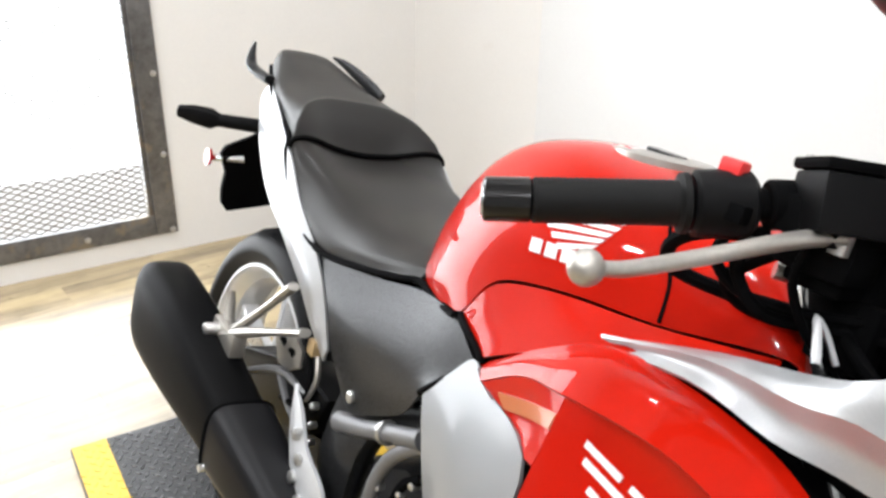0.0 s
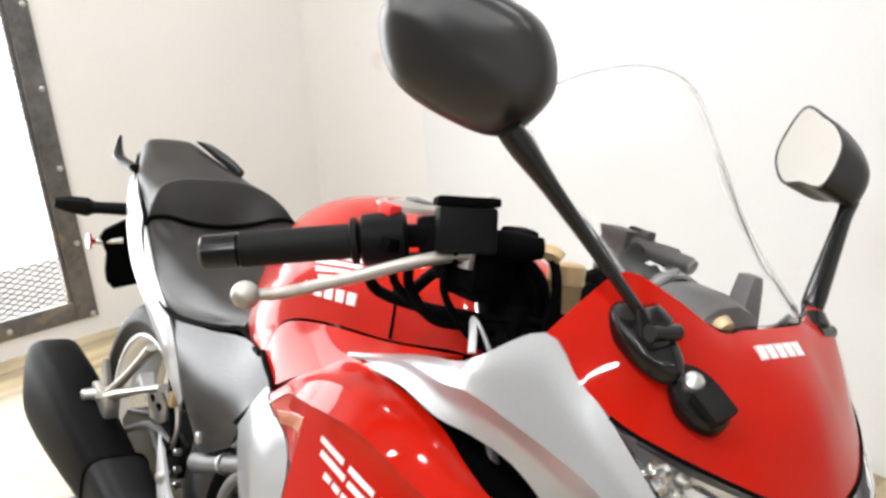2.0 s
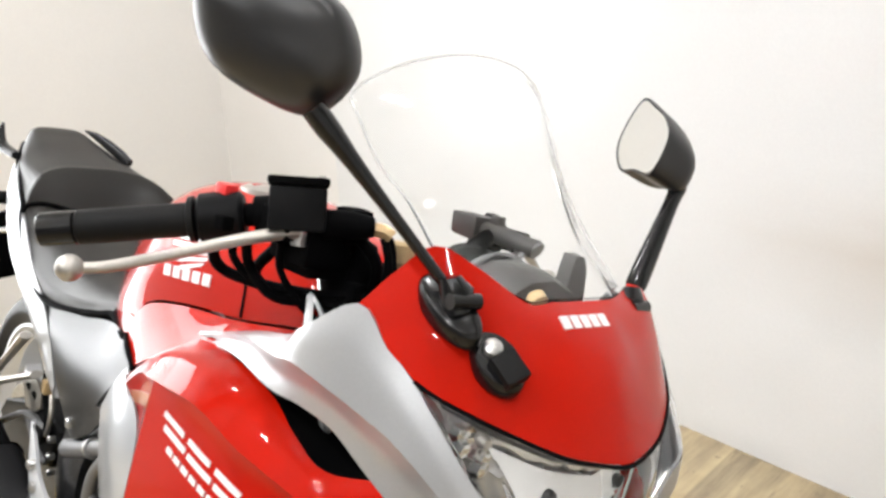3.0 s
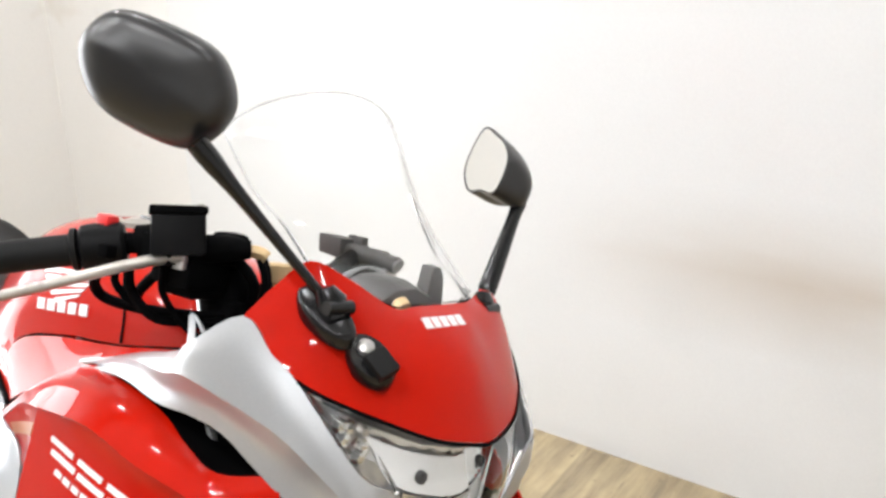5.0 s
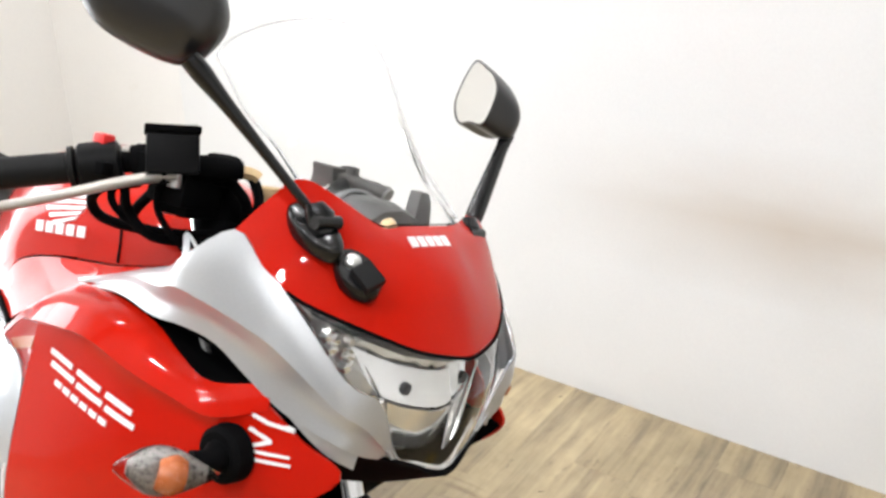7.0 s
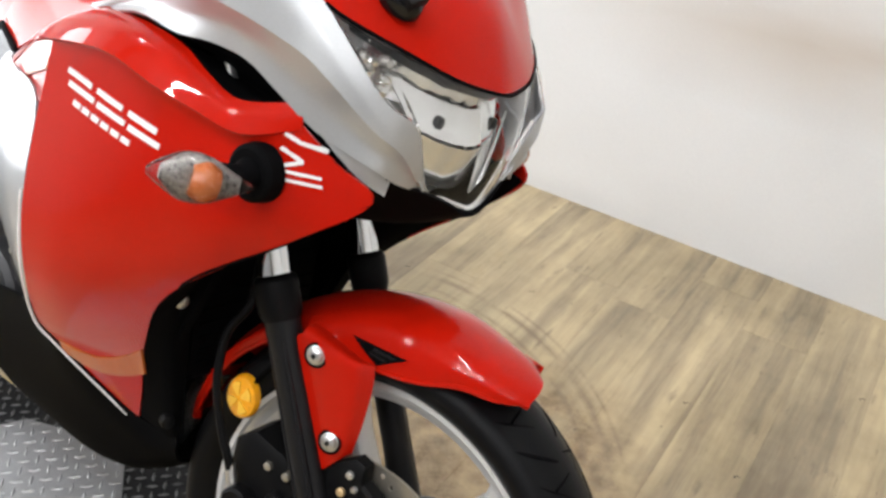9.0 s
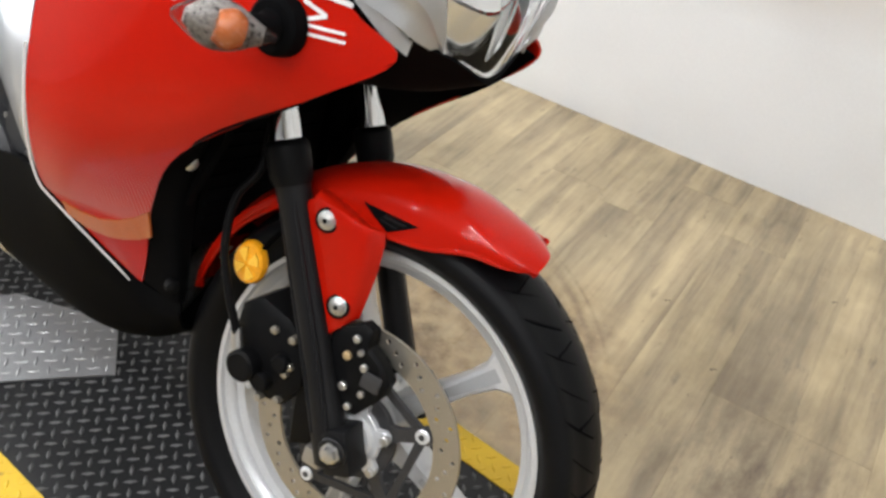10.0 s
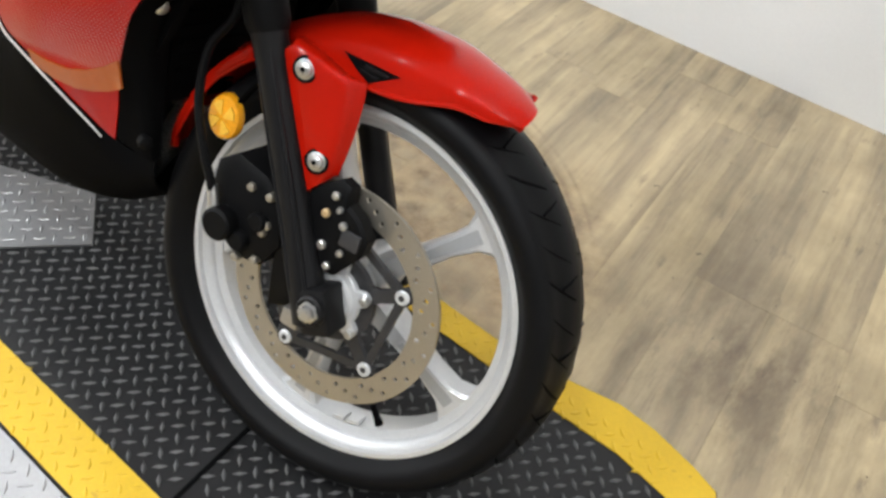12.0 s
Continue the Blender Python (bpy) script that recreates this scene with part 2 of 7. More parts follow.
dash_grey = varied("dash_grey", (0.045, 0.042, 0.040), 0.45, 0.0, 300, 8, 0.2, 0.1, 0.0004, spec=0.3)
engine_grey = varied("engine_grey", (0.05, 0.05, 0.053), 0.50, 0.5, 180, 8, 0.25, 0.2, 0.001)
frame_grey = varied("frame_grey", (0.17, 0.17, 0.175), 0.45, 0.4, 240, 8, 0.14, 0.08, 0.0005)
red_switch = varied("red_switch", (0.70, 0.03, 0.03), 0.40, 0.0, 300, 9, 0.05, 0.02)
lamp_red = varied("red_lens", (0.35, 0.01, 0.01), 0.15, 0.0, 300, 9, 0.05, 0.0, coat=1.0)


def clear(name, colour, rough=0.0, ior=1.45, scratch=0.0):
    m = Mat(name, colour, rough)
    m.set(("Transmission Weight", 1.0), ("IOR", ior))
    if scratch:
        m.rough(m.noise(9.0, 6.0, 0.7), rough, rough + scratch)
    return m


screen_clear = clear("clear_screen", (0.975, 0.98, 0.98), 0.0, 1.27)
lens_clear = clear("clear_lens", (0.97, 0.975, 0.975), 0.0, 1.22)
edge_clear = Mat("clear_edge", (0.50, 0.52, 0.53), 0.25).set(("Alpha", 0.22))
indicator_clear = clear("frosted_lens", (0.72, 0.71, 0.70), 0.12, 1.22)
indicator_inner = varied("indicator_inner", (0.20, 0.19, 0.18), 0.3, 0.5, 240, 60, 0.6, 0.6, 0.003)
amber_lens = varied("amber_lens", (0.85, 0.36, 0.01), 0.18, 0.0, 260, 30, 0.20, 0.25, 0.001, 0.06, coat=1.0)
amber_bright = varied("amber_facet", (0.95, 0.52, 0.06), 0.15, 0.0, 260, 30, 0.15, 0.2, 0.001, 0.05, coat=1.0)
bulb_orange = varied("bulb_orange", (0.36, 0.10, 0.03), 0.25, 0.0, 200, 20, 0.1, 0.05)
reflector_white = varied("reflector_satin", (0.86, 0.86, 0.85), 0.20, 0.6, 120, 22, 0.05, 0.0, rspread=0.06)
reflector_smooth = varied("reflector_smooth", (0.86, 0.86, 0.85), 0.10, 0.9, 120, 22, 0.04, 0.0, rspread=0.04)
mirror_glass = Mat("mirror_glass", (0.92, 0.93, 0.92), 0.02, 1.0).m

# paints of the two unseen walls, toned to shape light on the bike
end_wall = varied("pale_wall_paint", (0.82, 0.82, 0.82), 0.6, 0.0, 90, 1.6, 0.06, 0.1)
far_wall = varied("grey_wall_paint", (0.24, 0.24, 0.245), 0.6, 0.0, 90, 1.6, 0.08, 0.1)
wall_paint = varied("wall_paint", (0.79, 0.775, 0.750), 0.55, 0.0, 140, 1.6, 0.03, 0.12, 0.0006)
speck(wall_paint, 2.6, (0.70, 0.66, 0.60), 0.66, 0.10)
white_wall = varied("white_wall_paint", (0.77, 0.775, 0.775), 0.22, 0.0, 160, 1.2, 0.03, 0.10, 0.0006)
# tan band at mid height: warm reflected light painted into the wall colour
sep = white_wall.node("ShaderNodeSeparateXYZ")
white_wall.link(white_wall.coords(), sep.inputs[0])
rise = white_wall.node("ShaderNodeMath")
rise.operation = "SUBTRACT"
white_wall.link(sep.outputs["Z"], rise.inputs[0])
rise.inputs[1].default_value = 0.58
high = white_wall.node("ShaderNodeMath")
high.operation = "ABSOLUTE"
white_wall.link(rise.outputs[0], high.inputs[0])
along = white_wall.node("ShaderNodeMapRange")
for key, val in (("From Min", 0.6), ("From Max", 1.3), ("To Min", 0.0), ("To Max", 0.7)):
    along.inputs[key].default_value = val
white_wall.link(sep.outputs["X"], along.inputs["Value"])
warm_sheen = white_wall.mix(white_wall.ramp(high.outputs[0], (1.0, 1.0, 1.0), (0, 0, 0), 0.0, 0.20), white_wall.ramp(white_wall.noise(1.0, 4.0, 0.5, white_wall.coords((0.8, 0.8, 3.0))), (0.15, 0.15, 0.15), (1, 1, 1), 0.35, 0.6), 1.0, "MULTIPLY")
white_wall.base(white_wall.mix(white_wall.b.inputs["Base Color"].links[0].from_socket, (0.52, 0.44, 0.355), white_wall.mix((0.0, 0.0, 0.0), warm_sheen, along.outputs["Result"])))
ceiling_paint = varied("ceiling_paint", (0.55, 0.55, 0.55), 0.8, 0.0, 90, 2.0, 0.03, 0.1)
paving = varied("outside_paving", (0.34, 0.335, 0.32), 0.6, 0.0, 60, 2.0, 0.15, 0.2, 0.0008)
concrete = varied("pale_concrete", (0.50, 0.49, 0.46), 0.35, 0.0, 70, 1.8, 0.08, 0.15, 0.0008)
speck(concrete, 5.0, (0.38, 0.37, 0.34), 0.62, 0.12)

plank = Mat("vinyl_plank", (0.40, 0.30, 0.18), 0.42, spec=0.7)
info = plank.node("ShaderNodeObjectInfo")
pv = plank.coords((1, 1, 1))
shift = plank.node("ShaderNodeVectorMath")
shift.operation = "ADD"
plank.link(pv, shift.inputs[0])
rnd = plank.node("ShaderNodeVectorMath")
rnd.operation = "SCALE"
rnd.inputs[0].default_value = (7.0, 31.0, 0.0)
plank.link(info.outputs["Random"], rnd.inputs["Scale"])
plank.link(rnd.outputs[0], shift.inputs[1])


def squashed(m, vec, scale):
    k = m.node("ShaderNodeMapping")
    k.inputs["Scale"].default_value = scale
    m.link(vec, k.inputs["Vector"])
    return k.outputs["Vector"]


warp = plank.noise(5.0, 3.0, 0.6, shift.outputs[0])
bent = plank.node("ShaderNodeVectorMath")
bent.operation = "MULTIPLY_ADD"
plank.link(warp, bent.inputs[0])
bent.inputs[1].default_value = (0.010, 0.02, 0.0)
plank.link(shift.outputs[0], bent.inputs[2])
flow = bent.outputs[0]
grain = plank.noise(1.0, 8.0, 0.70, squashed(plank, flow, (58, 3.4, 1)))
cloud = plank.noise(1.0, 6.0, 0.62, squashed(plank, flow, (11, 0.85, 1)))
fleck = plank.noise(1.0, 4.0, 0.65, squashed(plank, flow, (30, 7.0, 1)))
wood = plank.mix(plank.ramp(cloud, (0.290, 0.230, 0.150), (0.560, 0.448, 0.268), 0.41, 0.57), plank.ramp(grain, (0.23, 0.183, 0.122), (0.51, 0.412, 0.25), 0.34, 0.60), 0.28)
wood = plank.mix(wood, (0.20, 0.16, 0.115), plank.ramp(fleck, (0, 0, 0), (0.7, 0.7, 0.7), 0.60, 0.74))
tone = plank.ramp(info.outputs["Random"], (0.90, 0.90, 0.905), (0.95, 0.945, 0.935), 0.0, 1.0)
plank.base(plank.mix(wood, tone, 1.0, "MULTIPLY"))
plank.rough(grain, 0.17, 0.32)
plank.bump(grain, 0.10, 0.0005)
speck(plank, 9.0, (0.10, 0.085, 0.07), 0.68, 0.02)
speck(plank, 24.0, (0.09, 0.075, 0.06), 0.69, 0.02)
place = plank.node("ShaderNodeNewGeometry")
dirt = plank.ramp(plank.noise(1.7, 6.0, 0.65, place.outputs["Position"]), (0.68, 0.665, 0.64), (1.08, 1.07, 1.05), 0.36, 0.60)
plank.base(plank.mix(plank.b.inputs["Base Color"].links[0].from_socket, dirt, 1.0, "MULTIPLY"))
# dark patch beside the front wheel: shade and reflection put into the plank colour
shade_patch = plank.node("ShaderNodeVectorMath")
shade_patch.operation = "DISTANCE"
shade_patch.inputs[1].default_value = (1.80, 0.63, -0.024)
plank.link(place.outputs["Position"], shade_patch.inputs[0])
ragged = plank.mix(plank.ramp(shade_patch.outputs["Value"], (1, 1, 1), (0, 0, 0), 0.04, 0.34), plank.ramp(plank.noise(5.0, 6.0, 0.7, squashed(plank, place.outputs["Position"], (2.4, 0.8, 1))), (0.2, 0.2, 0.2), (1, 1, 1), 0.38, 0.60), 1.0, "MULTIPLY")
plank.base(plank.mix(plank.b.inputs["Base Color"].links[0].from_socket, (0.115, 0.085, 0.055), ragged))
scuff = plank.node("ShaderNodeVectorMath")
scuff.operation = "DISTANCE"
scuff.inputs[1].default_value = (1.17, 0.52, -0.024)
plank.link(place.outputs["Position"], scuff.inputs[0])
crumble = plank.node("ShaderNodeTexVoronoi", Scale=26.0)
plank.link(place.outputs["Position"], crumble.inputs["Vector"])
bare = plank.mix(plank.ramp(crumble.outputs["Distance"], (0.17, 0.105, 0.052), (0.46, 0.33, 0.17), 0.15, 0.75), plank.ramp(plank.noise(16.0, 5.0, 0.7, place.outputs["Position"]), (0.15, 0.095, 0.05), (0.50, 0.37, 0.20), 0.38, 0.6), 0.55)
scuff_mask = plank.mix(plank.ramp(scuff.outputs["Value"], (1, 1, 1), (0, 0, 0), 0.24, 0.42), plank.ramp(plank.noise(6.0, 5.0, 0.7, place.outputs["Position"]), (0.3, 0.3, 0.3), (1, 1, 1), 0.36, 0.52), 1.0, "MULTIPLY")
plank.base(plank.mix(plank.b.inputs["Base Color"].links[0].from_socket, bare, scuff_mask))
# worn rings on the floor where something round was turned
gap = plank.node("ShaderNodeVectorMath")
gap.operation = "DISTANCE"
gap.inputs[1].default_value = (0.877, 0.277, -0.024)
plank.link(place.outputs["Position"], gap.inputs[0])
for radius, half, strength in ((0.672, 0.014, 0.75), (0.625, 0.010, 0.6), (0.70, 0.007, 0.5)):
    off = plank.node("ShaderNodeMath")
    off.operation = "SUBTRACT"
    plank.link(gap.outputs["Value"], off.inputs[0])
    off.inputs[1].default_value = radius
    side = plank.node("ShaderNodeMath")
    side.operation = "ABSOLUTE"
    plank.link(off.outputs[0], side.inputs[0])
    ring_mask = plank.ramp(side.outputs[0], (strength,) * 3, (0, 0, 0), 0.0, half)
    patchy = plank.ramp(plank.noise(7.0, 5.0, 0.7, place.outputs["Position"]), (0, 0, 0), (1, 1, 1), 0.42, 0.62)
    src = plank.b.inputs["Base Color"].links[0].from_socket
    plank.base(plank.mix(src, (0.19, 0.135, 0.085), plank.mix(ring_mask, patchy, 1.0, "MULTIPLY")))

mat_rubber = varied("black_tread_mat", (0.0115, 0.0115, 0.0122), 0.42, 0.0, 220, 5, 0.22, 0.2, 0.0006, spec=0.30)
speck(mat_rubber, 14.0, (0.032, 0.030, 0.027), 0.64, 0.12)
# lugs much paler than the mat, with overhead glints put into the colour
lug_rubber = varied("lit_lug", (0.165, 0.165, 0.167), 0.32, 0.3, 220, 5, 0.25, 0.1, 0.0004)
tread_alloy = varied("tread_alloy", (0.37, 0.37, 0.375), 0.48, 0.9, 180, 6, 0.10, 0.12, 0.0005)
tape_yellow = varied("yellow_tape", (0.64, 0.41, 0.015), 0.50, 0.0, 160, 6, 0.08, 0.25, 0.0006)
speck(tape_yellow, 16.0, (0.36, 0.23, 0.02), 0.64, 0.06)
speck(tape_yellow, 40.0, (0.05, 0.04, 0.02), 0.72, 0.02)
door_steel = varied("worn_dark_steel", (0.15, 0.148, 0.148), 0.42, 0.6, 40, 6, 0.4, 0.2, 0.0006)
speck(door_steel, 9.0, (0.24, 0.205, 0.16), 0.58, 0.08)
mesh_steel = varied("cage_wire", (0.20, 0.17, 0.14), 0.4, 0.7, 60, 6, 0.2, 0.1)
outside = bpy.data.materials.new("daylight_outside")
outside.use_nodes = True
outside.node_tree.nodes.clear()
_e = outside.node_tree.nodes.new("ShaderNodeEmission")
_e.inputs[0].default_value, _e.inputs[1].default_value = (0.97, 0.98, 1.0, 1), 3.0
_o = outside.node_tree.nodes.new("ShaderNodeOutputMaterial")
outside.node_tree.links.new(_e.outputs[0], _o.inputs[0])
lamp_glow = bpy.data.materials.new("lamp_glow")
lamp_glow.use_nodes = True
lamp_glow.node_tree.nodes["Principled BSDF"].inputs["Emission Color"].default_value = (1, 0.95, 0.88, 1)
lamp_glow.node_tree.nodes["Principled BSDF"].inputs["Emission Strength"].default_value = 6.0


# ---- the room ----
FLOOR = -0.024
WALL_X, CORNER = -1.44, (-0.90, 1.42)


def slab(name, lo, hi, material, label, kind="structure", category="", bevel=0.0):
    bm = bmesh.new()
    add_box(bm, lo, hi, bevel)
    return part(name, bm, material, None, label, kind=kind, category=category)


def plan_wall(name, a, b, z0, z1, thick, material, label):
    """An upright wall over the plan line a-b, its thickness laid to the left of the line."""
    a, b = Vector(a), Vector(b)
    d = (b - a).normalized()
    n = Vector((-d.y, d.x)) * thick
    bm = bmesh.new()
    add_prism(bm, [tuple(a), tuple(b), tuple(b + n), tuple(a + n)], z0, z1, "z")
    return part(name, bm, material, None, label, kind="structure", category="wall")


floor = slab("floor", (-1.7, -4.2, FLOOR - 0.12), (4.7, 1.9, FLOOR - 0.006), concrete, "pale concrete subfloor of the showroom", category="floor")
ceiling = slab("ceiling", (-1.7, -4.2, CEIL), (4.7, 1.9, CEIL + 0.1), ceiling_paint, "plain white painted showroom ceiling", category="ceiling")
END = (4.6, 1.42 + 0.06 * 5.5)
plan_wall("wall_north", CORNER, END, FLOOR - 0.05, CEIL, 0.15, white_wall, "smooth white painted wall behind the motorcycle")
plan_wall("wall_northwest", (WALL_X, 1.244), CORNER, FLOOR - 0.05, CEIL, 0.15, wall_paint, "cream painted angled wall in the corner")
# unseen walls closing the room: the pale one fills, the grey one dims reflections
plan_wall("wall_east", (4.6, END[1]), (4.6, -4.1), FLOOR - 0.05, CEIL, 0.15, end_wall, "unseen pale end wall, kept bright to fill light on the nose")
plan_wall("wall_south", (4.6, -4.1), (WALL_X, -4.1), FLOOR - 0.05, CEIL, 0.15, far_wall, "unseen grey wall, kept dim to hold reflections down")
# rear wall with the door's opening left free
DOOR_Y0, DOOR_Y1, DOOR_Z1 = -1.25, 0.270, 2.10
plan_wall("wall_west", (WALL_X, DOOR_Y1), (WALL_X, 1.244), FLOOR - 0.05, CEIL, 0.15, wall_paint, "cream painted wall beside the caged door")
plan_wall("wall_west", (WALL_X, -4.1), (WALL_X, DOOR_Y0), FLOOR - 0.05, CEIL, 0.15, wall_paint, "cream painted wall beside the caged door")
plan_wall("wall_west", (WALL_X, DOOR_Y0), (WALL_X, DOOR_Y1), DOOR_Z1, CEIL, 0.15, wall_paint, "cream painted wall over the caged door")
plan_wall("wall_west", (WALL_X, DOOR_Y0), (WALL_X, DOOR_Y1), FLOOR - 0.05, 0.050, 0.15, wall_paint, "cream painted sill under the caged door")
bm = bmesh.new()
add_box(bm, (-2.52, -4.2, -0.6), (-2.50, 3.2, 3.6))
part("backdrop", bm, outside, None, "bright overexposed daylight outside the door", kind="structure", category="backdrop")


slab("ground_outside", (-2.50, -4.2, -0.2), (WALL_X - 0.15, 3.2, FLOOR - 0.02), paving, "pale concrete ground outside the door", category="ground")


def caged_door():
    """A dark steel frame with screws and an expanded-metal grille."""
    door = tagged(new("caged_door"), "dark worn steel door frame with expanded metal grille", "door", kind="structure")
    door.location = (WALL_X, 0, 0.05)
    x0, x1 = -0.03, 0.012
    w = 0.072
    y0, y1, z0, z1 = DOOR_Y0, DOOR_Y1, 0.0, DOOR_Z1 - 0.05
    for name, lo, hi in (("stile", (x0, y1 - w, z0), (x1, y1, z1)), ("stile", (x0, y0, z0), (x1, y0 + w, z1)),
                         ("bottom_rail", (x0, y0 + w, z0), (x1 - 0.002, y1 - w, z0 + w)), ("top_rail", (x0, y0 + w, z1 - w), (x1 - 0.002, y1 - w, z1))):
        bm = bmesh.new()
        add_box(bm, lo, hi, 0.003)
        part(name, bm, door_steel, door)
    bm = bmesh.new()
    add_box(bm, (x0 + 0.004, y1 - w - 0.016, z0 + w), (x1 - 0.014, y1 - w, z1 - w), 0.002)
    part("inner_edge", bm, door_steel, door, "rust-brown inner edge of the frame")
    for z in [0.012 + 0.275 * k for k in range(7)]:
        bm = bmesh.new()
        add_tube_loops(bm, [(Vector((x1 - 0.002, y1 - 0.018, z)), 0.011), (Vector((x1 + 0.003, y1 - 0.018, z)), 0.010), (Vector((x1 + 0.006, y1 - 0.018, z)), 0.005)], 12)
        part("screw", bm, steel, door)
    for y in [y1 - 0.30 - 0.30 * k for k in range(4)]:
        bm = bmesh.new()
        add_tube_loops(bm, [(Vector((x1 - 0.004, y, z0 + 0.03)), 0.011), (Vector((x1 + 0.001, y, z0 + 0.03)), 0.010), (Vector((x1 + 0.004, y, z0 + 0.03)), 0.005)], 12)
        part("screw", bm, steel, door)
    # grille: flat diamonds of expanded metal
    verts, faces = [], []
    dy, dz, t = 0.044, 0.0105, 0.0021
    ny, nz = int((y1 - y0 - 2 * w) / dy), int((min(z1, 1.5) - z0 - 2 * w) / dz)
    def strand(p, q):
        k = len(verts)
        for (a, b) in (p, q):
            verts.extend([(-0.012, a, b - t), (-0.012, a, b + t), (-0.0145, a, b)])
        faces.extend([(k, k + 1, k + 4, k + 3), (k + 1, k + 2, k + 5, k + 4), (k + 2, k, k + 3, k + 5)])
    for i in range(ny + 1):
        for j in range(nz):
            y, z = y0 + w + i * dy, z0 + w + j * dz
            s = 0.5 if j % 2 else 0.0
            a = y + s * dy
            strand((a, z), (a + 0.5 * dy, z + dz))
            strand((a, z), (a - 0.5 * dy, z + dz))
    me = bpy.data.meshes.new("grille")
    me.from_pydata(verts, [], faces)
    me.materials.append(mesh_steel.m)
    ob = new("grille", me)
    ob.parent = door
    tagged(ob, "diamond-pattern expanded metal mesh", kind="stuff")
    return door


caged_door()

# ceiling lamps
def downlight(x, y):
    lamp = tagged(new("ceiling_lamp"), "small round white recessed ceiling spotlight", "lamp", "ceiling spotlights")
    lamp.location = (x, y, CEIL)
    bm = bmesh.new()
    add_tube_loops(bm, [(Vector((0, 0, 0)), 0.115), (Vector((0, 0, -0.02)), 0.11), (Vector((0, 0, -0.03)), 0.10)], 24)
    part("rim", bm, ceiling_paint, lamp)
    bm = bmesh.new()
    add_cyl(bm, (0, 0, -0.031), (0, 0, -0.036), 0.085, n=24)
    part("glass", bm, lamp_glow, lamp)


for lx in (-0.6, 0.5, 1.6, 2.7):
    for ly, _ in LAMP_ROWS:
        downlight(lx, ly)

# platform under the motorcycle
PX0, PX1, PY0, PY1 = -0.41, 2.05, -0.282, 0.350
bm = bmesh.new()
add_prism(bm, [(PX0, PY0), (1.86, PY0), (1.885, -0.20), (1.885, 0.322), (1.868, 0.354), (1.824, 0.368), (1.744, 0.385), (1.68, 0.388), (1.60, 0.370), (1.50, 0.352), (PX0, 0.350)], FLOOR - 0.004, -0.002, "z")
platform = tagged(part("platform", bm, mat_rubber, None, "low black platform covered in rubber tread plate"), category="platform")


def lug_field(name, x0, x1, y0, y1, pitch, length, width, high, material, parent, label, z, skip=None, seed=1):
    """Raised tread lugs, alternately crossed."""
    rng = random.Random(seed)
    verts, faces = [], []
    span = int(0.75 * (x1 - x0 + y1 - y0) / pitch) + 2
    mx, my = (x0 + x1) / 2, (y0 + y1) / 2
    skew = radians(4.5)
    for i in range(-span, span + 1):
        for j in range(-span, span + 1):
            # a basket weave whose axes lie at half a right angle to the mat
            gx, gy = (i + j) * pitch * 0.7071, (i - j) * pitch * 0.7071
            x, y = mx + gx * math.cos(skew) - gy * math.sin(skew), my + gx * math.sin(skew) + gy * math.cos(skew)
            if not (x0 < x < x1 and y0 < y < y1) or (skip and skip(x, y)):
                continue
            a = skew + radians(45 if (i + j) % 2 else -45) + rng.uniform(-0.05, 0.05)
            c, s = math.cos(a), math.sin(a)
            k = len(verts)
            for u, v, h in ((-length, 0, 0), (0, -width, 0), (length, 0, 0), (0, width, 0), (-0.55 * length, 0, high), (0, -0.35 * width, high), (0.55 * length, 0, high), (0, 0.35 * width, high)):
                verts.append((x + c * u - s * v, y + s * u + c * v, z + h))
            faces += [(k, k + 1, k + 5, k + 4), (k + 1, k + 2, k + 6, k + 5), (k + 2, k + 3, k + 7, k + 6), (k + 3, k, k + 4, k + 7), (k + 4, k + 5, k + 6, k + 7)]
    me = bpy.data.meshes.new(name)
    me.from_pydata(verts, [], faces)
    me.materials.append(material.m)
    ob = new(name, me)
    ob.parent = parent
    return tagged(ob, label, kind="stuff")


def off_mat(x, y):
    return abs(x - 1.306 + 0.105 * (y + 0.13)) < 0.009 or (x > 1.80 and y > 0.265)


lug_field("tread_pattern", PX0 + 0.01, 1.87, -0.198, 0.290, 0.0216, 0.0110, 0.0034, 0.0032, lug_rubber, platform, "raised lugs of the tread plate, overhead glints in their pale colour", -0.002, off_mat)


def strip(name, outline, z0, z1, material, parent, label):
    bm = bmesh.new()
    add_prism(bm, outline, z0, z1, "z")
    return part(name, bm, material, parent, label)


tape = strip("edge_tape", [(PX0, -0.280), (1.858, -0.280), (1.882, -0.203), (PX0, -0.203)], -0.003, 0.0005, tape_yellow, platform, "yellow safety tape along the platform edge")
lug_field("tape_pattern", PX0 + 0.01, 1.86, -0.278, -0.206, 0.0216, 0.0105, 0.0034, 0.0016, tape_yellow, platform, "tread lugs showing through the yellow tape", 0.0004, None, 2)
strip("edge_tape", [(PX0, 0.294), (1.50, 0.296), (1.617, 0.301), (1.722, 0.304), (1.811, 0.291), (1.883, 0.273), (1.883, 0.321), (1.866, 0.352), (1.824, 0.366), (1.744, 0.383), (1.68, 0.386), (1.60, 0.368), (1.50, 0.350), (PX0, 0.348)], -0.003, 0.0005, tape_yellow, platform, "yellow safety tape along the curved platform edge")
lug_field("tape_pattern", PX0 + 0.01, 1.80, 0.298, 0.346, 0.0216, 0.0105, 0.0034, 0.0016, tape_yellow, platform, "tread lugs showing through the yellow tape", 0.0004, None, 3)
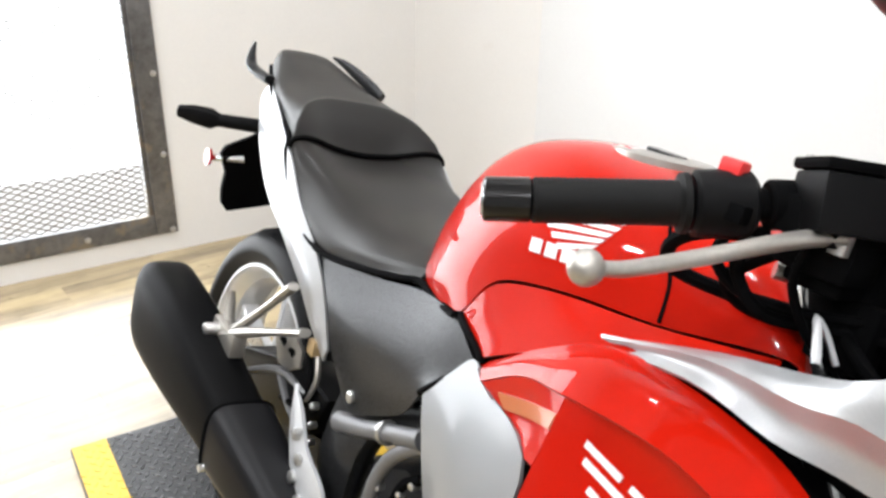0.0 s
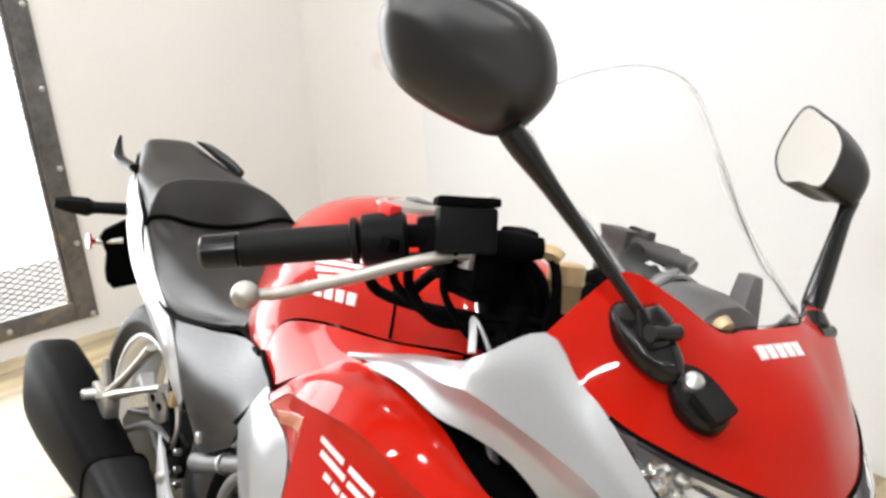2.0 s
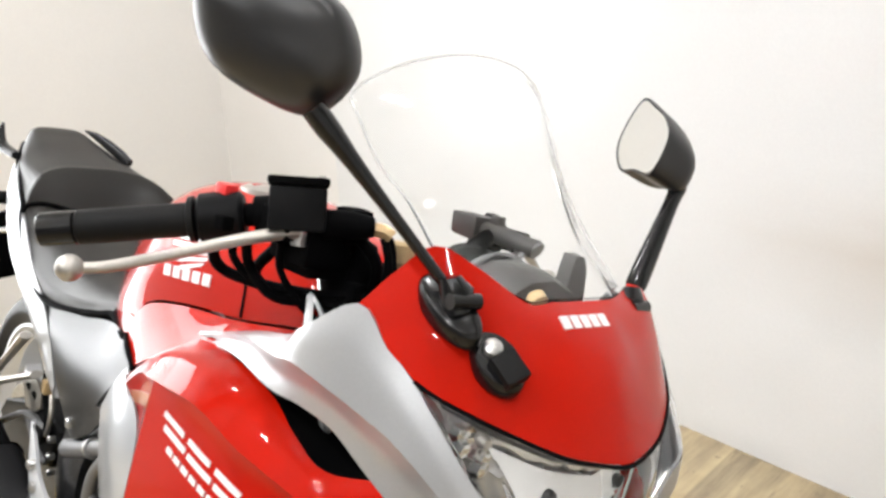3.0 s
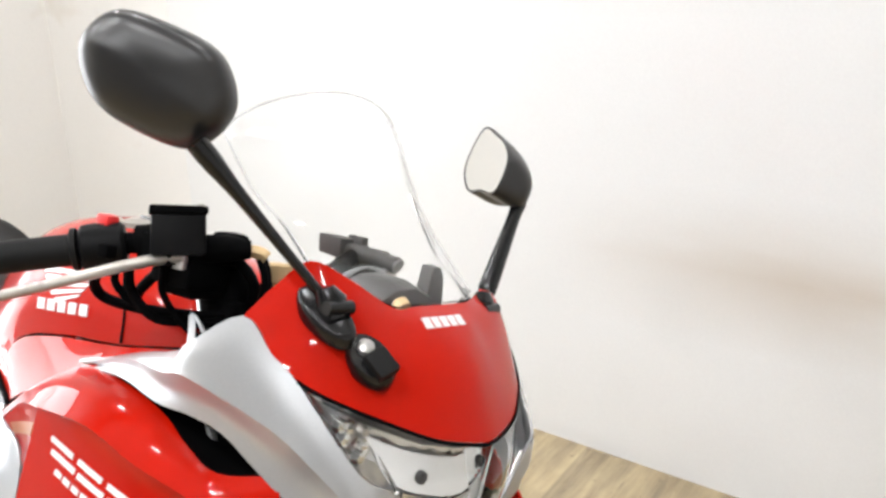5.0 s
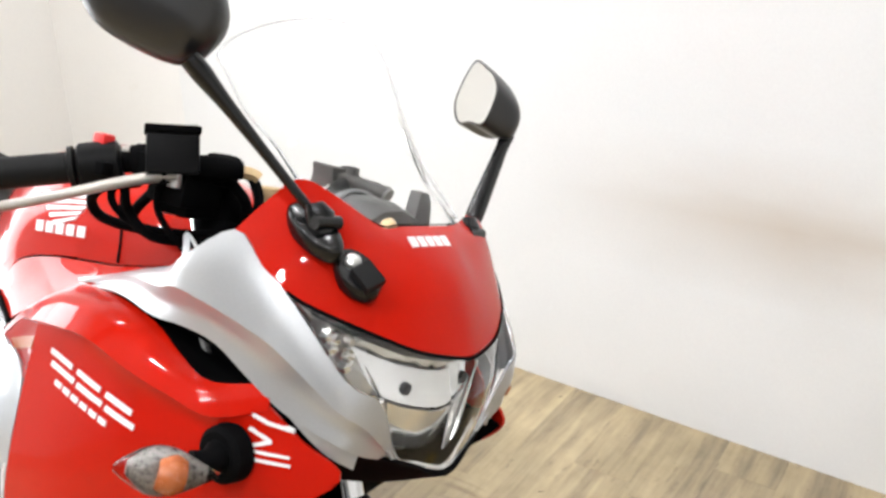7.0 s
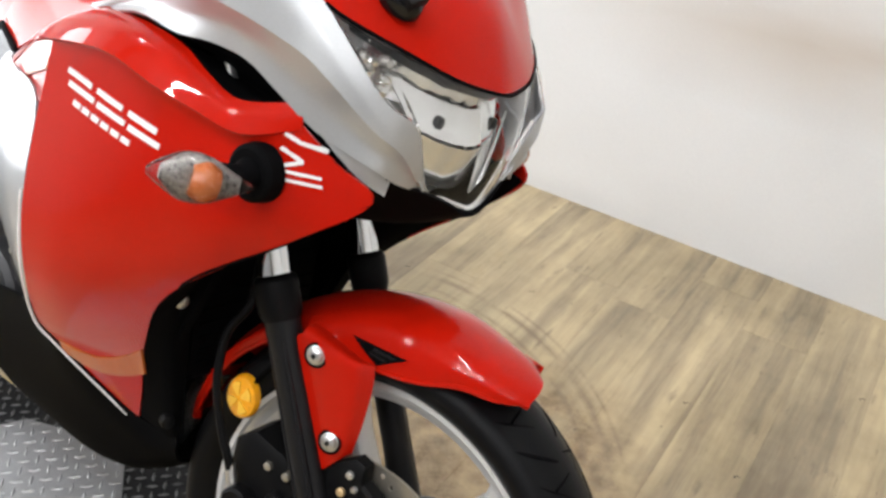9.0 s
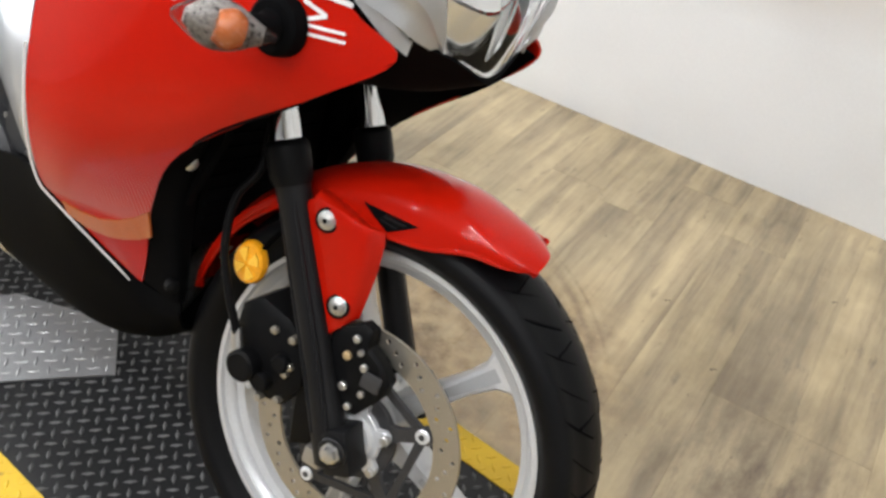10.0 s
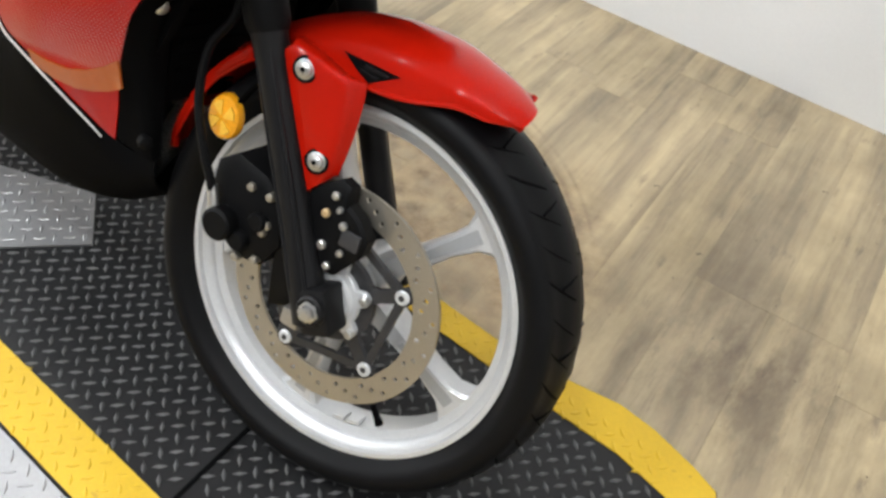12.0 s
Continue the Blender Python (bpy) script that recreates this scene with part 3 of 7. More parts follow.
strip("joint", [(1.3185, -0.279), (1.3245, -0.279), (1.2655, 0.293), (1.2595, 0.293)], -0.003, 0.0009, matte_black, platform, "dark joint between two mat sections")


def tread_plate(outline, z, label, lugs, seed):
    bm = bmesh.new()
    add_prism(bm, outline, z - 0.004, z, "z", 0.0)
    ob = tagged(part("tread_plate", bm, tread_alloy, None, label), category="metal plate")
    x0, x1, y0, y1 = lugs
    def outside_plate(x, y):
        inside = False
        for (ax, ay), (bx, by) in zip(outline, outline[1:] + outline[:1]):
            if (ay > y) != (by > y) and x < (bx - ax) * (y - ay) / (by - ay) + ax:
                inside = not inside
        return not inside

    lug_field("tread_pattern", x0, x1, y0, y1, 0.0240, 0.0118, 0.0032, 0.0014, tread_alloy, ob, "raised bright lugs", z, outside_plate, seed)
    return ob


tread_plate([(0.533, 0.005), (0.729, 0.090), (0.835, 0.012), (0.690, -0.160), (0.45, -0.160)], 0.0035, "bright aluminium tread plate lying on the black mat", (0.47, 0.82, -0.15, 0.08), 4)
tread_plate([(0.70, -0.285), (1.262, -0.285), (1.224, -0.324), (1.189, -0.381), (1.10, -0.49), (0.70, -0.62)], -0.002, "bright aluminium tread plate beside the platform", (0.71, 1.25, -0.60, -0.29), 5)


# ---- the motorcycle ----
bike = tagged(new("motorcycle"), "red and silver sport motorcycle leaning on its side stand", "motorcycle")
bike.matrix_world = pose(0, 0, 0, -LEAN, 0, 0)
AXF, AXR = Vector((1.37, 0, 0.288)), Vector((0, 0, 0.308))
FD = Vector((-math.sin(radians(RAKE)), 0, math.cos(radians(RAKE))))


def wheel(name, c, tyre_r, tyre_w, rim_w, spoke_at, xf, label):
    """Cast wheel: rim with lips, spokes with a darker face plate, hub and tyre with grooves."""
    h = rim_w / 2
    bm = bmesh.new()
    add_lathe(bm, [(0.2375, -h - 0.005), (0.2375, h + 0.005), (0.2310, h + 0.005), (0.2285, h - 0.001), (0.2230, h - 0.004), (0.2180, h - 0.014), (0.2085, h * 0.55), (0.2060, 0), (0.2085, -h * 0.55), (0.2180, -h + 0.014), (0.2230, -h + 0.004), (0.2285, -h + 0.001), (0.2310, -h - 0.005)], c, 96)
    rim = part(name, moved(bm, xf), cast_silver, bike, label)
    for k in range(len(spoke_at)):
        a = radians(spoke_at[k])
        m = Matrix.Translation(c) @ Matrix.Rotation(-a, 4, "Y")
        bm = bmesh.new()
        prof = [(0.030, 0.019, 0.026), (0.09, 0.0135, 0.021), (0.15, 0.0125, 0.018), (0.185, 0.0165, 0.018), (0.200, 0.026, 0.019), (0.212, 0.040, 0.019)]
        add_loft(bm, [[(r, -d, -w * 0.8), (r, -d * 0.8, -w), (r, d * 0.8, -w), (r, d, -w * 0.8), (r, d, w * 0.8), (r, d * 0.8, w), (r, -d * 0.8, w), (r, -d, w * 0.8)] for r, w, d in prof])
        sp = part("spoke", moved(moved(bm, m), xf), cast_silver, rim)
        # darker plate on each face, a recess's shade put into the colour
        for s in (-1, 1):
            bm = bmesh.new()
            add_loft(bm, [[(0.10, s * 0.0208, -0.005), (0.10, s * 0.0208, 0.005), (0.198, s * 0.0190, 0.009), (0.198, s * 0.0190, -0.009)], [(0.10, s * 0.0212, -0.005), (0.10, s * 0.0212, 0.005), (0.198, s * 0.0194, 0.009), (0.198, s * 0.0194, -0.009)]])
            part("spoke_shade", moved(moved(bm, m), xf), cast_shade, sp)
    bm = bmesh.new()
    add_lathe(bm, [(0.012, -0.062), (0.034, -0.062), (0.036, -0.03), (0.042, -0.022), (0.042, 0.022), (0.036, 0.03), (0.034, 0.062), (0.012, 0.062)], c, 40)
    part("hub", moved(bm, xf), cast_silver, rim)
    # tyre
    w = tyre_w / 2
    prof = [(0.2360, -h - 0.001), (0.2405, -h - 0.006), (0.2520, -w * 0.93), (0.2650, -w), (0.2650 + (tyre_r - 0.265) * 0.45, -w * 0.90), (tyre_r - 0.011, -w * 0.62), (tyre_r - 0.003, -w * 0.32), (tyre_r, 0)]
    prof = prof + [(r, -y) for r, y in prof[-2::-1]]
    bm = bmesh.new()
    add_lathe(bm, [tuple(q) for q in hermite([(r, y, 0) for r, y in prof], 3)[:, :2]], c, 120)
    tyre = part("tyre", moved(bm, xf), tyre_rubber, rim, "black road tyre with angled grooves", sharp=60)
    bm = bmesh.new()
    for i in range(42):
        for s in (-1, 1):
            a0 = 2 * math.pi * (i + (0.5 if s > 0 else 0)) / 42
            pts = []
            for q in range(7):
                f = q / 6
                y = s * w * (0.10 + 0.80 * f)
                rr = float(np.interp(abs(y), [0, w * 0.32, w * 0.62, w * 0.90, w], [tyre_r, tyre_r - 0.003, tyre_r - 0.011, 0.265 + (tyre_r - 0.265) * 0.45, 0.265])) - 0.0008
                a = a0 + 0.15 * f ** 1.3
                pts.append((c[0] + rr * math.cos(a), c[1] + y, c[2] + rr * math.sin(a)))
            add_tube(bm, pts, [0.0006] + [0.0020 if i % 3 else 0.0030] * 5 + [0.0006], 5, flat=0.7)
            if i % 2:
                add_tube(bm, [(c[0] + rr_ * math.cos(a_), c[1] + s * w * f_, c[2] + rr_ * math.sin(a_)) for rr_, a_, f_ in ((tyre_r - 0.0010, a0 + 0.10, 0.08), (tyre_r - 0.0035, a0 + 0.085, 0.36), (tyre_r - 0.0075, a0 + 0.075, 0.55))], 0.0018, 5, flat=0.7)
    tagged(part("tread_pattern", moved(bm, xf), matte_black, tyre), kind="stuff")
    return rim


def on_rim(c, a, r, y):
    return Vector((c[0] + r * math.cos(radians(a)), c[1] + y, c[2] + r * math.sin(radians(a))))


fw = wheel("front_wheel", AXF + Vector((0, 0.007, 0)), 0.297, 0.130, 0.080, [47 + 72 * k for k in range(5)], STEERED, "silver cast alloy front wheel")
rw = wheel("rear_wheel", AXR, 0.312, 0.140, 0.106, [20 + 72 * k for k in range(5)], Matrix(), "silver cast alloy rear wheel")


for a, length in ((283.0, 5.0), (289.5, 5.5)):
    bm = bmesh.new()
    add_loft(bm, [[tuple(on_rim(AXF, a + da, r, y)) for da, r in ((-length / 2, 0.2055), (length / 2, 0.2055), (length / 2, 0.2010), (-length / 2, 0.2010))] for y in (-0.016, 0.004)])
    part("balance_weight", moved(bm, STEERED), cast_silver, fw)
bm = bmesh.new()
add_tube_loops(bm, [(on_rim(AXF, 299, 0.206, -0.002), 0.0060), (on_rim(AXF, 299, 0.190, -0.006), 0.0045), (on_rim(AXF, 299, 0.176, -0.010), 0.0042)], 12)
part("valve_stem", moved(bm, STEERED), matte_black, fw)


def disc(c, y, r, inner, xf, wheel_ob, bolts, bolt_r):
    """Drilled brake disc on a dark carrier."""
    n = 60
    bm = bmesh.new()
    verts, faces = [], []
    rows = (0.30, 0.52, 0.74)
    for i in range(n):
        t0, t1 = 2 * math.pi * i / n, 2 * math.pi * (i + 1) / n
        tm, f = (t0 + t1) / 2, rows[i % 3]
        rm = inner + (r - inner) * f
        ring = []
        for (rad, t) in ((inner, t0), (inner, tm), (inner, t1), (rm, t1), (r, t1), (r, tm), (r, t0), (rm, t0)):
            ring.append((rad, t))
        k = len(verts)
        for yy in (y - 0.0022, y + 0.0022):
            for rad, t in ring:
                verts.append((c[0] + rad * math.cos(t), yy, c[2] + rad * math.sin(t)))
            for rad, t in ring:
                a = math.atan2(rad - rm, (t - tm) * rm)
                hr = 0.0036
                verts.append((c[0] + (rm + hr * math.sin(a)) * math.cos(tm + hr * math.cos(a) / rm), yy, c[2] + (rm + hr * math.sin(a)) * math.sin(tm + hr * math.cos(a) / rm)))
        for j in range(8):
            q = (j + 1) % 8
            faces.append((k + j, k + q, k + 8 + q, k + 8 + j))
            faces.append((k + 16 + q, k + 16 + j, k + 24 + j, k + 24 + q))
            faces.append((k + 8 + j, k + 8 + q, k + 24 + q, k + 24 + j))
        faces += [(k, k + 1, k + 17, k + 16), (k + 1, k + 2, k + 18, k + 17), (k + 4, k + 5, k + 21, k + 20), (k + 5, k + 6, k + 22, k + 21)]
    add_faces(bm, verts, faces)
    bmesh.ops.remove_doubles(bm, verts=bm.verts, dist=0.00005)
    d = part("brake_disc", moved(bm, xf), disc_steel, wheel_ob, "drilled steel brake disc with light brown wear", sharp=30)
    bm = bmesh.new()
    add_lathe(bm, [(0.036, y - 0.004), (0.060, y - 0.004), (0.060, y + 0.005), (0.036, y + 0.005)], (c[0], 0, c[2]), 40)
    carrier = part("disc_carrier", moved(bm, xf), engine_grey, wheel_ob, "dark grey carrier ring of the disc")
    for a in bolts:
        m = Matrix.Translation(c) @ Matrix.Rotation(-radians(a), 4, "Y")
        bm = bmesh.new()
        add_loft(bm, [[(q, y - 0.004, -w), (q, y - 0.004, w), (q, y + 0.004, w), (q, y + 0.004, -w)] for q, w in ((0.045, 0.016), (0.070, 0.0085), (bolt_r - 0.008, 0.0085), (bolt_r + 0.004, 0.012), (bolt_r + 0.012, 0.007))])
        part("carrier_arm", moved(moved(bm, m), xf), engine_grey, carrier)
        # straight bar from this lug to the next
        turn = radians(360 / len(bolts))
        pa, pb = Vector((bolt_r, 0, 0)), Vector((bolt_r * math.cos(turn), 0, bolt_r * math.sin(turn)))
        run = (pb - pa).normalized()
        crossways = Vector((run.z, 0, -run.x))
        bm = bmesh.new()
        add_loft(bm, [[tuple(pa.lerp(pb, f) + crossways * (e * wd) + Vector((0, y + dy, 0))) for e, dy in ((-1, -0.0035), (1, -0.0035), (1, 0.0035), (-1, 0.0035))] for f, wd in ((0.04, 0.006), (0.30, 0.0050), (0.70, 0.0050), (0.96, 0.006))])
        part("carrier_bar", moved(moved(bm, m), xf), engine_grey, carrier)
    lobes = []
    for i in range(72):
        t = 2 * math.pi * i / 72
        swell = max(0.0, math.cos(6 * (t - radians(25)))) ** 0.6
        lobes.append(((0.0435 + 0.0150 * swell) * math.cos(t), (0.0435 + 0.0150 * swell) * math.sin(t)))
    bore = [(0.024 * math.cos(2 * math.pi * i / 72), 0.024 * math.sin(2 * math.pi * i / 72)) for i in range(72)]
    bm = bmesh.new()
    add_loft(bm, [[(c[0] + u * k, y + dy, c[2] + v * k) for u, v in loop] for loop, k, dy in ((lobes, 1.0, -0.003), (lobes, 1.0, -0.010), (lobes, 0.96, -0.0118), (bore, 1.45, -0.0118), (bore, 1.35, -0.019), (bore, 1.0, -0.019), (bore, 1.0, -0.003))], cap=False)
    part("hub_flange", moved(bm, xf), cast_silver, wheel_ob, "bright lobed hub flange", 30)
    # black ring fills the bore, standing for the darkness inside it
    bm = bmesh.new()
    add_lathe(bm, [(0.008, y - 0.0175), (0.0238, y - 0.0175), (0.0238, y - 0.004), (0.008, y - 0.004)], (c[0], 0, c[2]), 32)
    part("bore_dark", moved(bm, xf), matte_black, wheel_ob, "black ring standing for the dark depth of the hub bore")
    for k in range(6):
        t = radians(60 * k + 25)
        p = Vector((c[0] + 0.0530 * math.cos(t), y - 0.010, c[2] + 0.0530 * math.sin(t)))
        bm = bmesh.new()
        add_tube_loops(bm, [(p, 0.0070), (p - Vector((0, 0.006, 0)), 0.0066), (p - Vector((0, 0.0072, 0)), 0.005)], 6)
        part("flange_bolt", moved(bm, xf), steel, wheel_ob)
    for a in bolts:
        b = Vector((c[0] + bolt_r * math.cos(radians(a)), y, c[2] + bolt_r * math.sin(radians(a))))
        bm = bmesh.new()
        add_tube_loops(bm, [(b + Vector((0, 0.002, 0)), 0.0095), (b - Vector((0, 0.006, 0)), 0.0095), (b - Vector((0, 0.0075, 0)), 0.008)], 18)
        bl = part("disc_bolt", moved(bm, xf), cast_silver, wheel_ob)
        bm = bmesh.new()
        add_cyl(bm, b - Vector((0, 0.0070, 0)), b - Vector((0, 0.0080, 0)), 0.0042, n=8)
        part("socket", moved(bm, xf), engine_grey, bl)


disc(AXF, -0.0574, 0.148, 0.113, STEERED, fw, [29 + 72 * k for k in range(5)], 0.102)
disc(AXR, -0.066, 0.110, 0.080, Matrix(), rw, [10 + 72 * k for k in range(5)], 0.072)


# ---- fork, fender, brake ----
def fork_at(s, y=0.0, fwd=0.0):
    """A point s metres up the fork leg from the axle."""
    p = AXF + FD * s + Vector((math.cos(radians(RAKE)), 0, math.sin(radians(RAKE)))) * fwd
    return Vector((p.x, y, p.z))


def leg_at(s, y=0.0, fwd=0.0):
    """A point on the outer leg, which leans a little more than the steering axis."""
    return fork_at(s, y, fwd - 0.010 - 0.042 * min(max(s, 0.0), 0.37))


def fork_leg(side):
    y = side * 0.094
    bm = bmesh.new()
    add_tube_loops(bm, [(leg_at(-0.028, y), 0.018), (leg_at(-0.022, y), 0.023), (leg_at(0.02, y), 0.0225), (leg_at(0.10, y), 0.0190), (leg_at(0.28, y), 0.0195), (leg_at(0.335, y), 0.0225)], 24)
    leg = part("fork_leg", moved(bm, STEERED), fork_black, bike, "black lower fork leg")
    for fwd in (0.011, -0.011):
        bm = bmesh.new()
        add_tube(bm, [tuple(leg_at(0.02, y + side * 0.0185, fwd)), tuple(leg_at(0.12, y + side * 0.0150, fwd)), tuple(leg_at(0.30, y + side * 0.0155, fwd))], [0.003, 0.0035, 0.002], 6)
        part("leg_rib", moved(bm, STEERED), fork_black, leg)
    bm = bmesh.new()
    add_tube_loops(bm, [(leg_at(0.318, y), 0.0225), (leg_at(0.328, y), 0.0258), (leg_at(0.362, y), 0.0262), (leg_at(0.368, y), 0.0245), (leg_at(0.371, y), 0.021)], 28)
    part("dust_seal", moved(bm, STEERED), black_plastic, leg)
    bm = bmesh.new()
    add_cyl(bm, leg_at(0.36, y), leg_at(0.755, y), 0.0185, n=28)
    part("fork_tube", moved(bm, STEERED), chrome, leg, "polished chrome fork tube")
    bm = bmesh.new()
    e = fork_at(0, y, 0.008)
    o = Vector((0, side, 0))
    add_tube_loops(bm, [(e + o * 0.015, 0.019), (e + o * 0.026, 0.019), (e + o * 0.028, 0.017)], 24)
    add_box(bm, (-0.020, -0.022, -0.034), (0.020, 0.022, 0.026), 0.006, Matrix.Translation(e) @ Matrix.Rotation(radians(-RAKE), 4, "Y"))
    part("axle_boss", moved(bm, STEERED), fork_black, leg)
    bm = bmesh.new()
    add_tube_loops(bm, [(e + o * 0.025, 0.014), (e + o * 0.029, 0.014), (e + o * 0.030, 0.0115), (e + o * 0.036, 0.0105), (e + o * 0.037, 0.008)], 6)
    part("axle_nut", moved(bm, STEERED), steel, leg)
    return leg


leg_r, leg_l = fork_leg(-1), fork_leg(1)


def fender_section(deg, r_top, half, edge_r, sweep=0.0, drop=0.010, skew=0.0):
    """Across the wheel at one angle: outer edge, shoulder, crown and back."""
    a = radians(deg)
    pts = []
    for y, r in ((-half, edge_r), (-half * 0.99, edge_r + (r_top - edge_r) * 0.45), (-half * 0.82, r_top - drop * 1.3), (-half * 0.45, r_top - drop * 0.35), (0, r_top), (half * 0.45, r_top - drop * 0.35), (half * 0.82, r_top - drop * 1.3), (half * 0.99, edge_r + (r_top - edge_r) * 0.45), (half, edge_r)):
        b = a + radians(sweep) * (y / half) ** 2 + radians(skew) * y / half
        pts.append((AXF.x + r * math.cos(b), y, AXF.z + r * math.sin(b)))
    return pts


FENDER_GRID = patch([fender_section(*q) for q in ((65.6, 0.333, 0.042, 0.3255, 1.2, 0.011, 2.4), (68.8, 0.334, 0.056, 0.311, 0.8, 0.010, 1.2), (75, 0.334, 0.063, 0.296, 1.5), (87, 0.336, 0.070, 0.272), (100, 0.336, 0.072, 0.268), (112, 0.334, 0.071, 0.285), (126, 0.330, 0.066, 0.296), (141, 0.326, 0.060, 0.298), (152, 0.322, 0.056, 0.296), (163, 0.318, 0.048, 0.298), (170, 0.315, 0.036, 0.304))], 4, 3)
bm = bmesh.new()
add_sheet(bm, FENDER_GRID, 0.003, -1, (0, 0, 1))
fender = part("front_fender", moved(bm, STEERED), red_paint, bike, "glossy red front mudguard")
# rolled rim along the flank edges
for col in (0, -1):
    bm = bmesh.new()
    line = [tuple(r[col]) for r in FENDER_GRID][4:-2]
    add_tube(bm, line, [0.0008, 0.002] + [0.0030] * (len(line) - 4) + [0.002, 0.0008], 8)
    part("fender_rim", moved(bm, STEERED), red_paint, fender)
# brackets: a raised plate with a rounded shoulder and a folded front facet
BRACKET = [
    [(1.2440, -0.062, 0.5700), (1.2760, -0.064, 0.5650), (1.3090, -0.066, 0.5560), (1.3380, -0.066, 0.5540)],
    [(1.2500, -0.089, 0.5740), (1.2830, -0.092, 0.5700), (1.3160, -0.087, 0.5610), (1.3390, -0.075, 0.5575)],
    [(1.2500, -0.0985, 0.5670), (1.2850, -0.1010, 0.5645), (1.3210, -0.0960, 0.5600), (1.3400, -0.0800, 0.5590)],
    [(1.2430, -0.0975, 0.5520), (1.2800, -0.1010, 0.5480), (1.3250, -0.0960, 0.5400), (1.3440, -0.0790, 0.5400)],
    [(1.2660, -0.0955, 0.5000), (1.2970, -0.0975, 0.5000), (1.3300, -0.0935, 0.5000), (1.3440, -0.0780, 0.4925)],
    [(1.2870, -0.0935, 0.4530), (1.3080, -0.0945, 0.4550), (1.3310, -0.0910, 0.4570), (1.3400, -0.0780, 0.4480)],
    [(1.3035, -0.0900, 0.4050), (1.3125, -0.0915, 0.4130), (1.3260, -0.0895, 0.4300), (1.3385, -0.0780, 0.4450)]]
for side in (-1, 1):
    bm = bmesh.new()
    rows = BRACKET if side < 0 else BRACKET[:5]
    add_sheet(bm, patch([[(x, -side * y, z) for x, y, z in r] for r in rows], 5, 5), 0.004, -1, (0, side, 0))
    mount = part("fender_mount", moved(bm, STEERED), red_paint, fender, "glossy red fork bracket of the mudguard")
    for bx, by, bz in ((1.2755, 0.1010, 0.5500), (1.3165, 0.0940, 0.4550)) if side < 0 else ((1.2755, 0.1010, 0.5500),):
        bm = bmesh.new()
        c = Vector((bx, side * by, bz))
        o = Vector((0.15, side, 0.1)).normalized()
        add_tube_loops(bm, [(c - o * 0.002, 0.0125), (c + o * 0.002, 0.0115), (c + o * 0.0028, 0.0098), (c + o * 0.006, 0.0088), (c + o * 0.0078, 0.0055)], 16)
        bolt_ob = part("mount_bolt", moved(bm, STEERED), steel, mount)
        bm = bmesh.new()
        add_tube_loops(bm, [(c - o * 0.002, 0.0150), (c + o * 0.0014, 0.0150), (c + o * 0.0018, 0.0120)], 20)
        part("washer", moved(bm, STEERED), matte_black, bolt_ob)
        bm = bmesh.new()
        add_cyl(bm, c + o * 0.0070, c + o * 0.0084, 0.0032, n=6)
        part("socket", moved(bm, STEERED), matte_black, bolt_ob)
# amber reflector on its bracket
for side in (-1, 1):
    c = Vector((1.179, side * 0.084, 0.444))
    bm = bmesh.new()
    o = Vector((0, side, 0))
    prof = [(0.0005, 0.010), (0.014, 0.0095), (0.0205, 0.007), (0.0225, 0.002), (0.0225, -0.002), (0.0005, -0.002)]
    add_loft(bm, [[tuple(c + Vector((r * 1.06 * math.cos(t), side * y, r * 1.30 * math.sin(t)))) for t in (2 * math.pi * k / 28 for k in range(28))] for r, y in prof])
    rf = part("fork_reflector", moved(bm, STEERED), amber_lens, leg_r if side < 0 else leg_l, "round amber side reflector")
    for q in range(4):
        t0, t1 = radians(90 * q + 10), radians(90 * q + 56)
        bm = bmesh.new()
        ring_pts = [(0.003, t0), (0.0165, t0), (0.0170, (t0 + t1) / 2), (0.0165, t1), (0.003, t1)]
        add_loft(bm, [[tuple(c + Vector((r_ * 1.06 * math.cos(t_), side * w_, r_ * 1.30 * math.sin(t_)))) for r_, t_ in ring_pts] for w_ in (0.006, 0.0112)])
        part("facet", moved(bm, STEERED), amber_bright, rf)
    bm = bmesh.new()
    add_tube(bm, [tuple(c + o * -0.003), (1.20, side * 0.082, 0.485), (1.225, side * 0.085, 0.52)], 0.006, 8, 4, 0.5)
    part("reflector_bracket", moved(bm, STEERED), matte_black, leg_r if side < 0 else leg_l)

# brake caliper
bm = bmesh.new()
add_prism(bm, [(1.190, 0.395), (1.215, 0.415), (1.262, 0.405), (1.290, 0.380), (1.300, 0.330), (1.280, 0.292), (1.245, 0.287), (1.205, 0.305), (1.188, 0.345)], -0.100, -0.030, "y", 0.006)
cal = part("brake_caliper", moved(bm, STEERED), black_plastic, bike, "black front brake caliper behind the fork leg")
for u, v, r, o in ((1.222, 0.326, 0.021, 0.020), (1.250, 0.315, 0.013, 0.012), (1.270, 0.352, 0.012, 0.010)):
    bm = bmesh.new()
    add_tube_loops(bm, [(Vector((u, -0.095, v)), r), (Vector((u, -0.098 - o, v)), r), (Vector((u, -0.101 - o, v)), r * 0.82)], 24)
    part("piston_cap", moved(bm, STEERED), black_plastic, cal)
for u, v in ((1.276, 0.300), (1.248, 0.388), (1.281, 0.352), (1.277, 0.340), (1.250, 0.290), (1.276, 0.388)):
    bm = bmesh.new()
    add_tube_loops(bm, [(Vector((u, -0.095, v)), 0.0062), (Vector((u, -0.105, v)), 0.0055), (Vector((u, -0.106, v)), 0.004)], 6)
    part("caliper_bolt", moved(bm, STEERED), disc_steel, cal)
bm = bmesh.new()
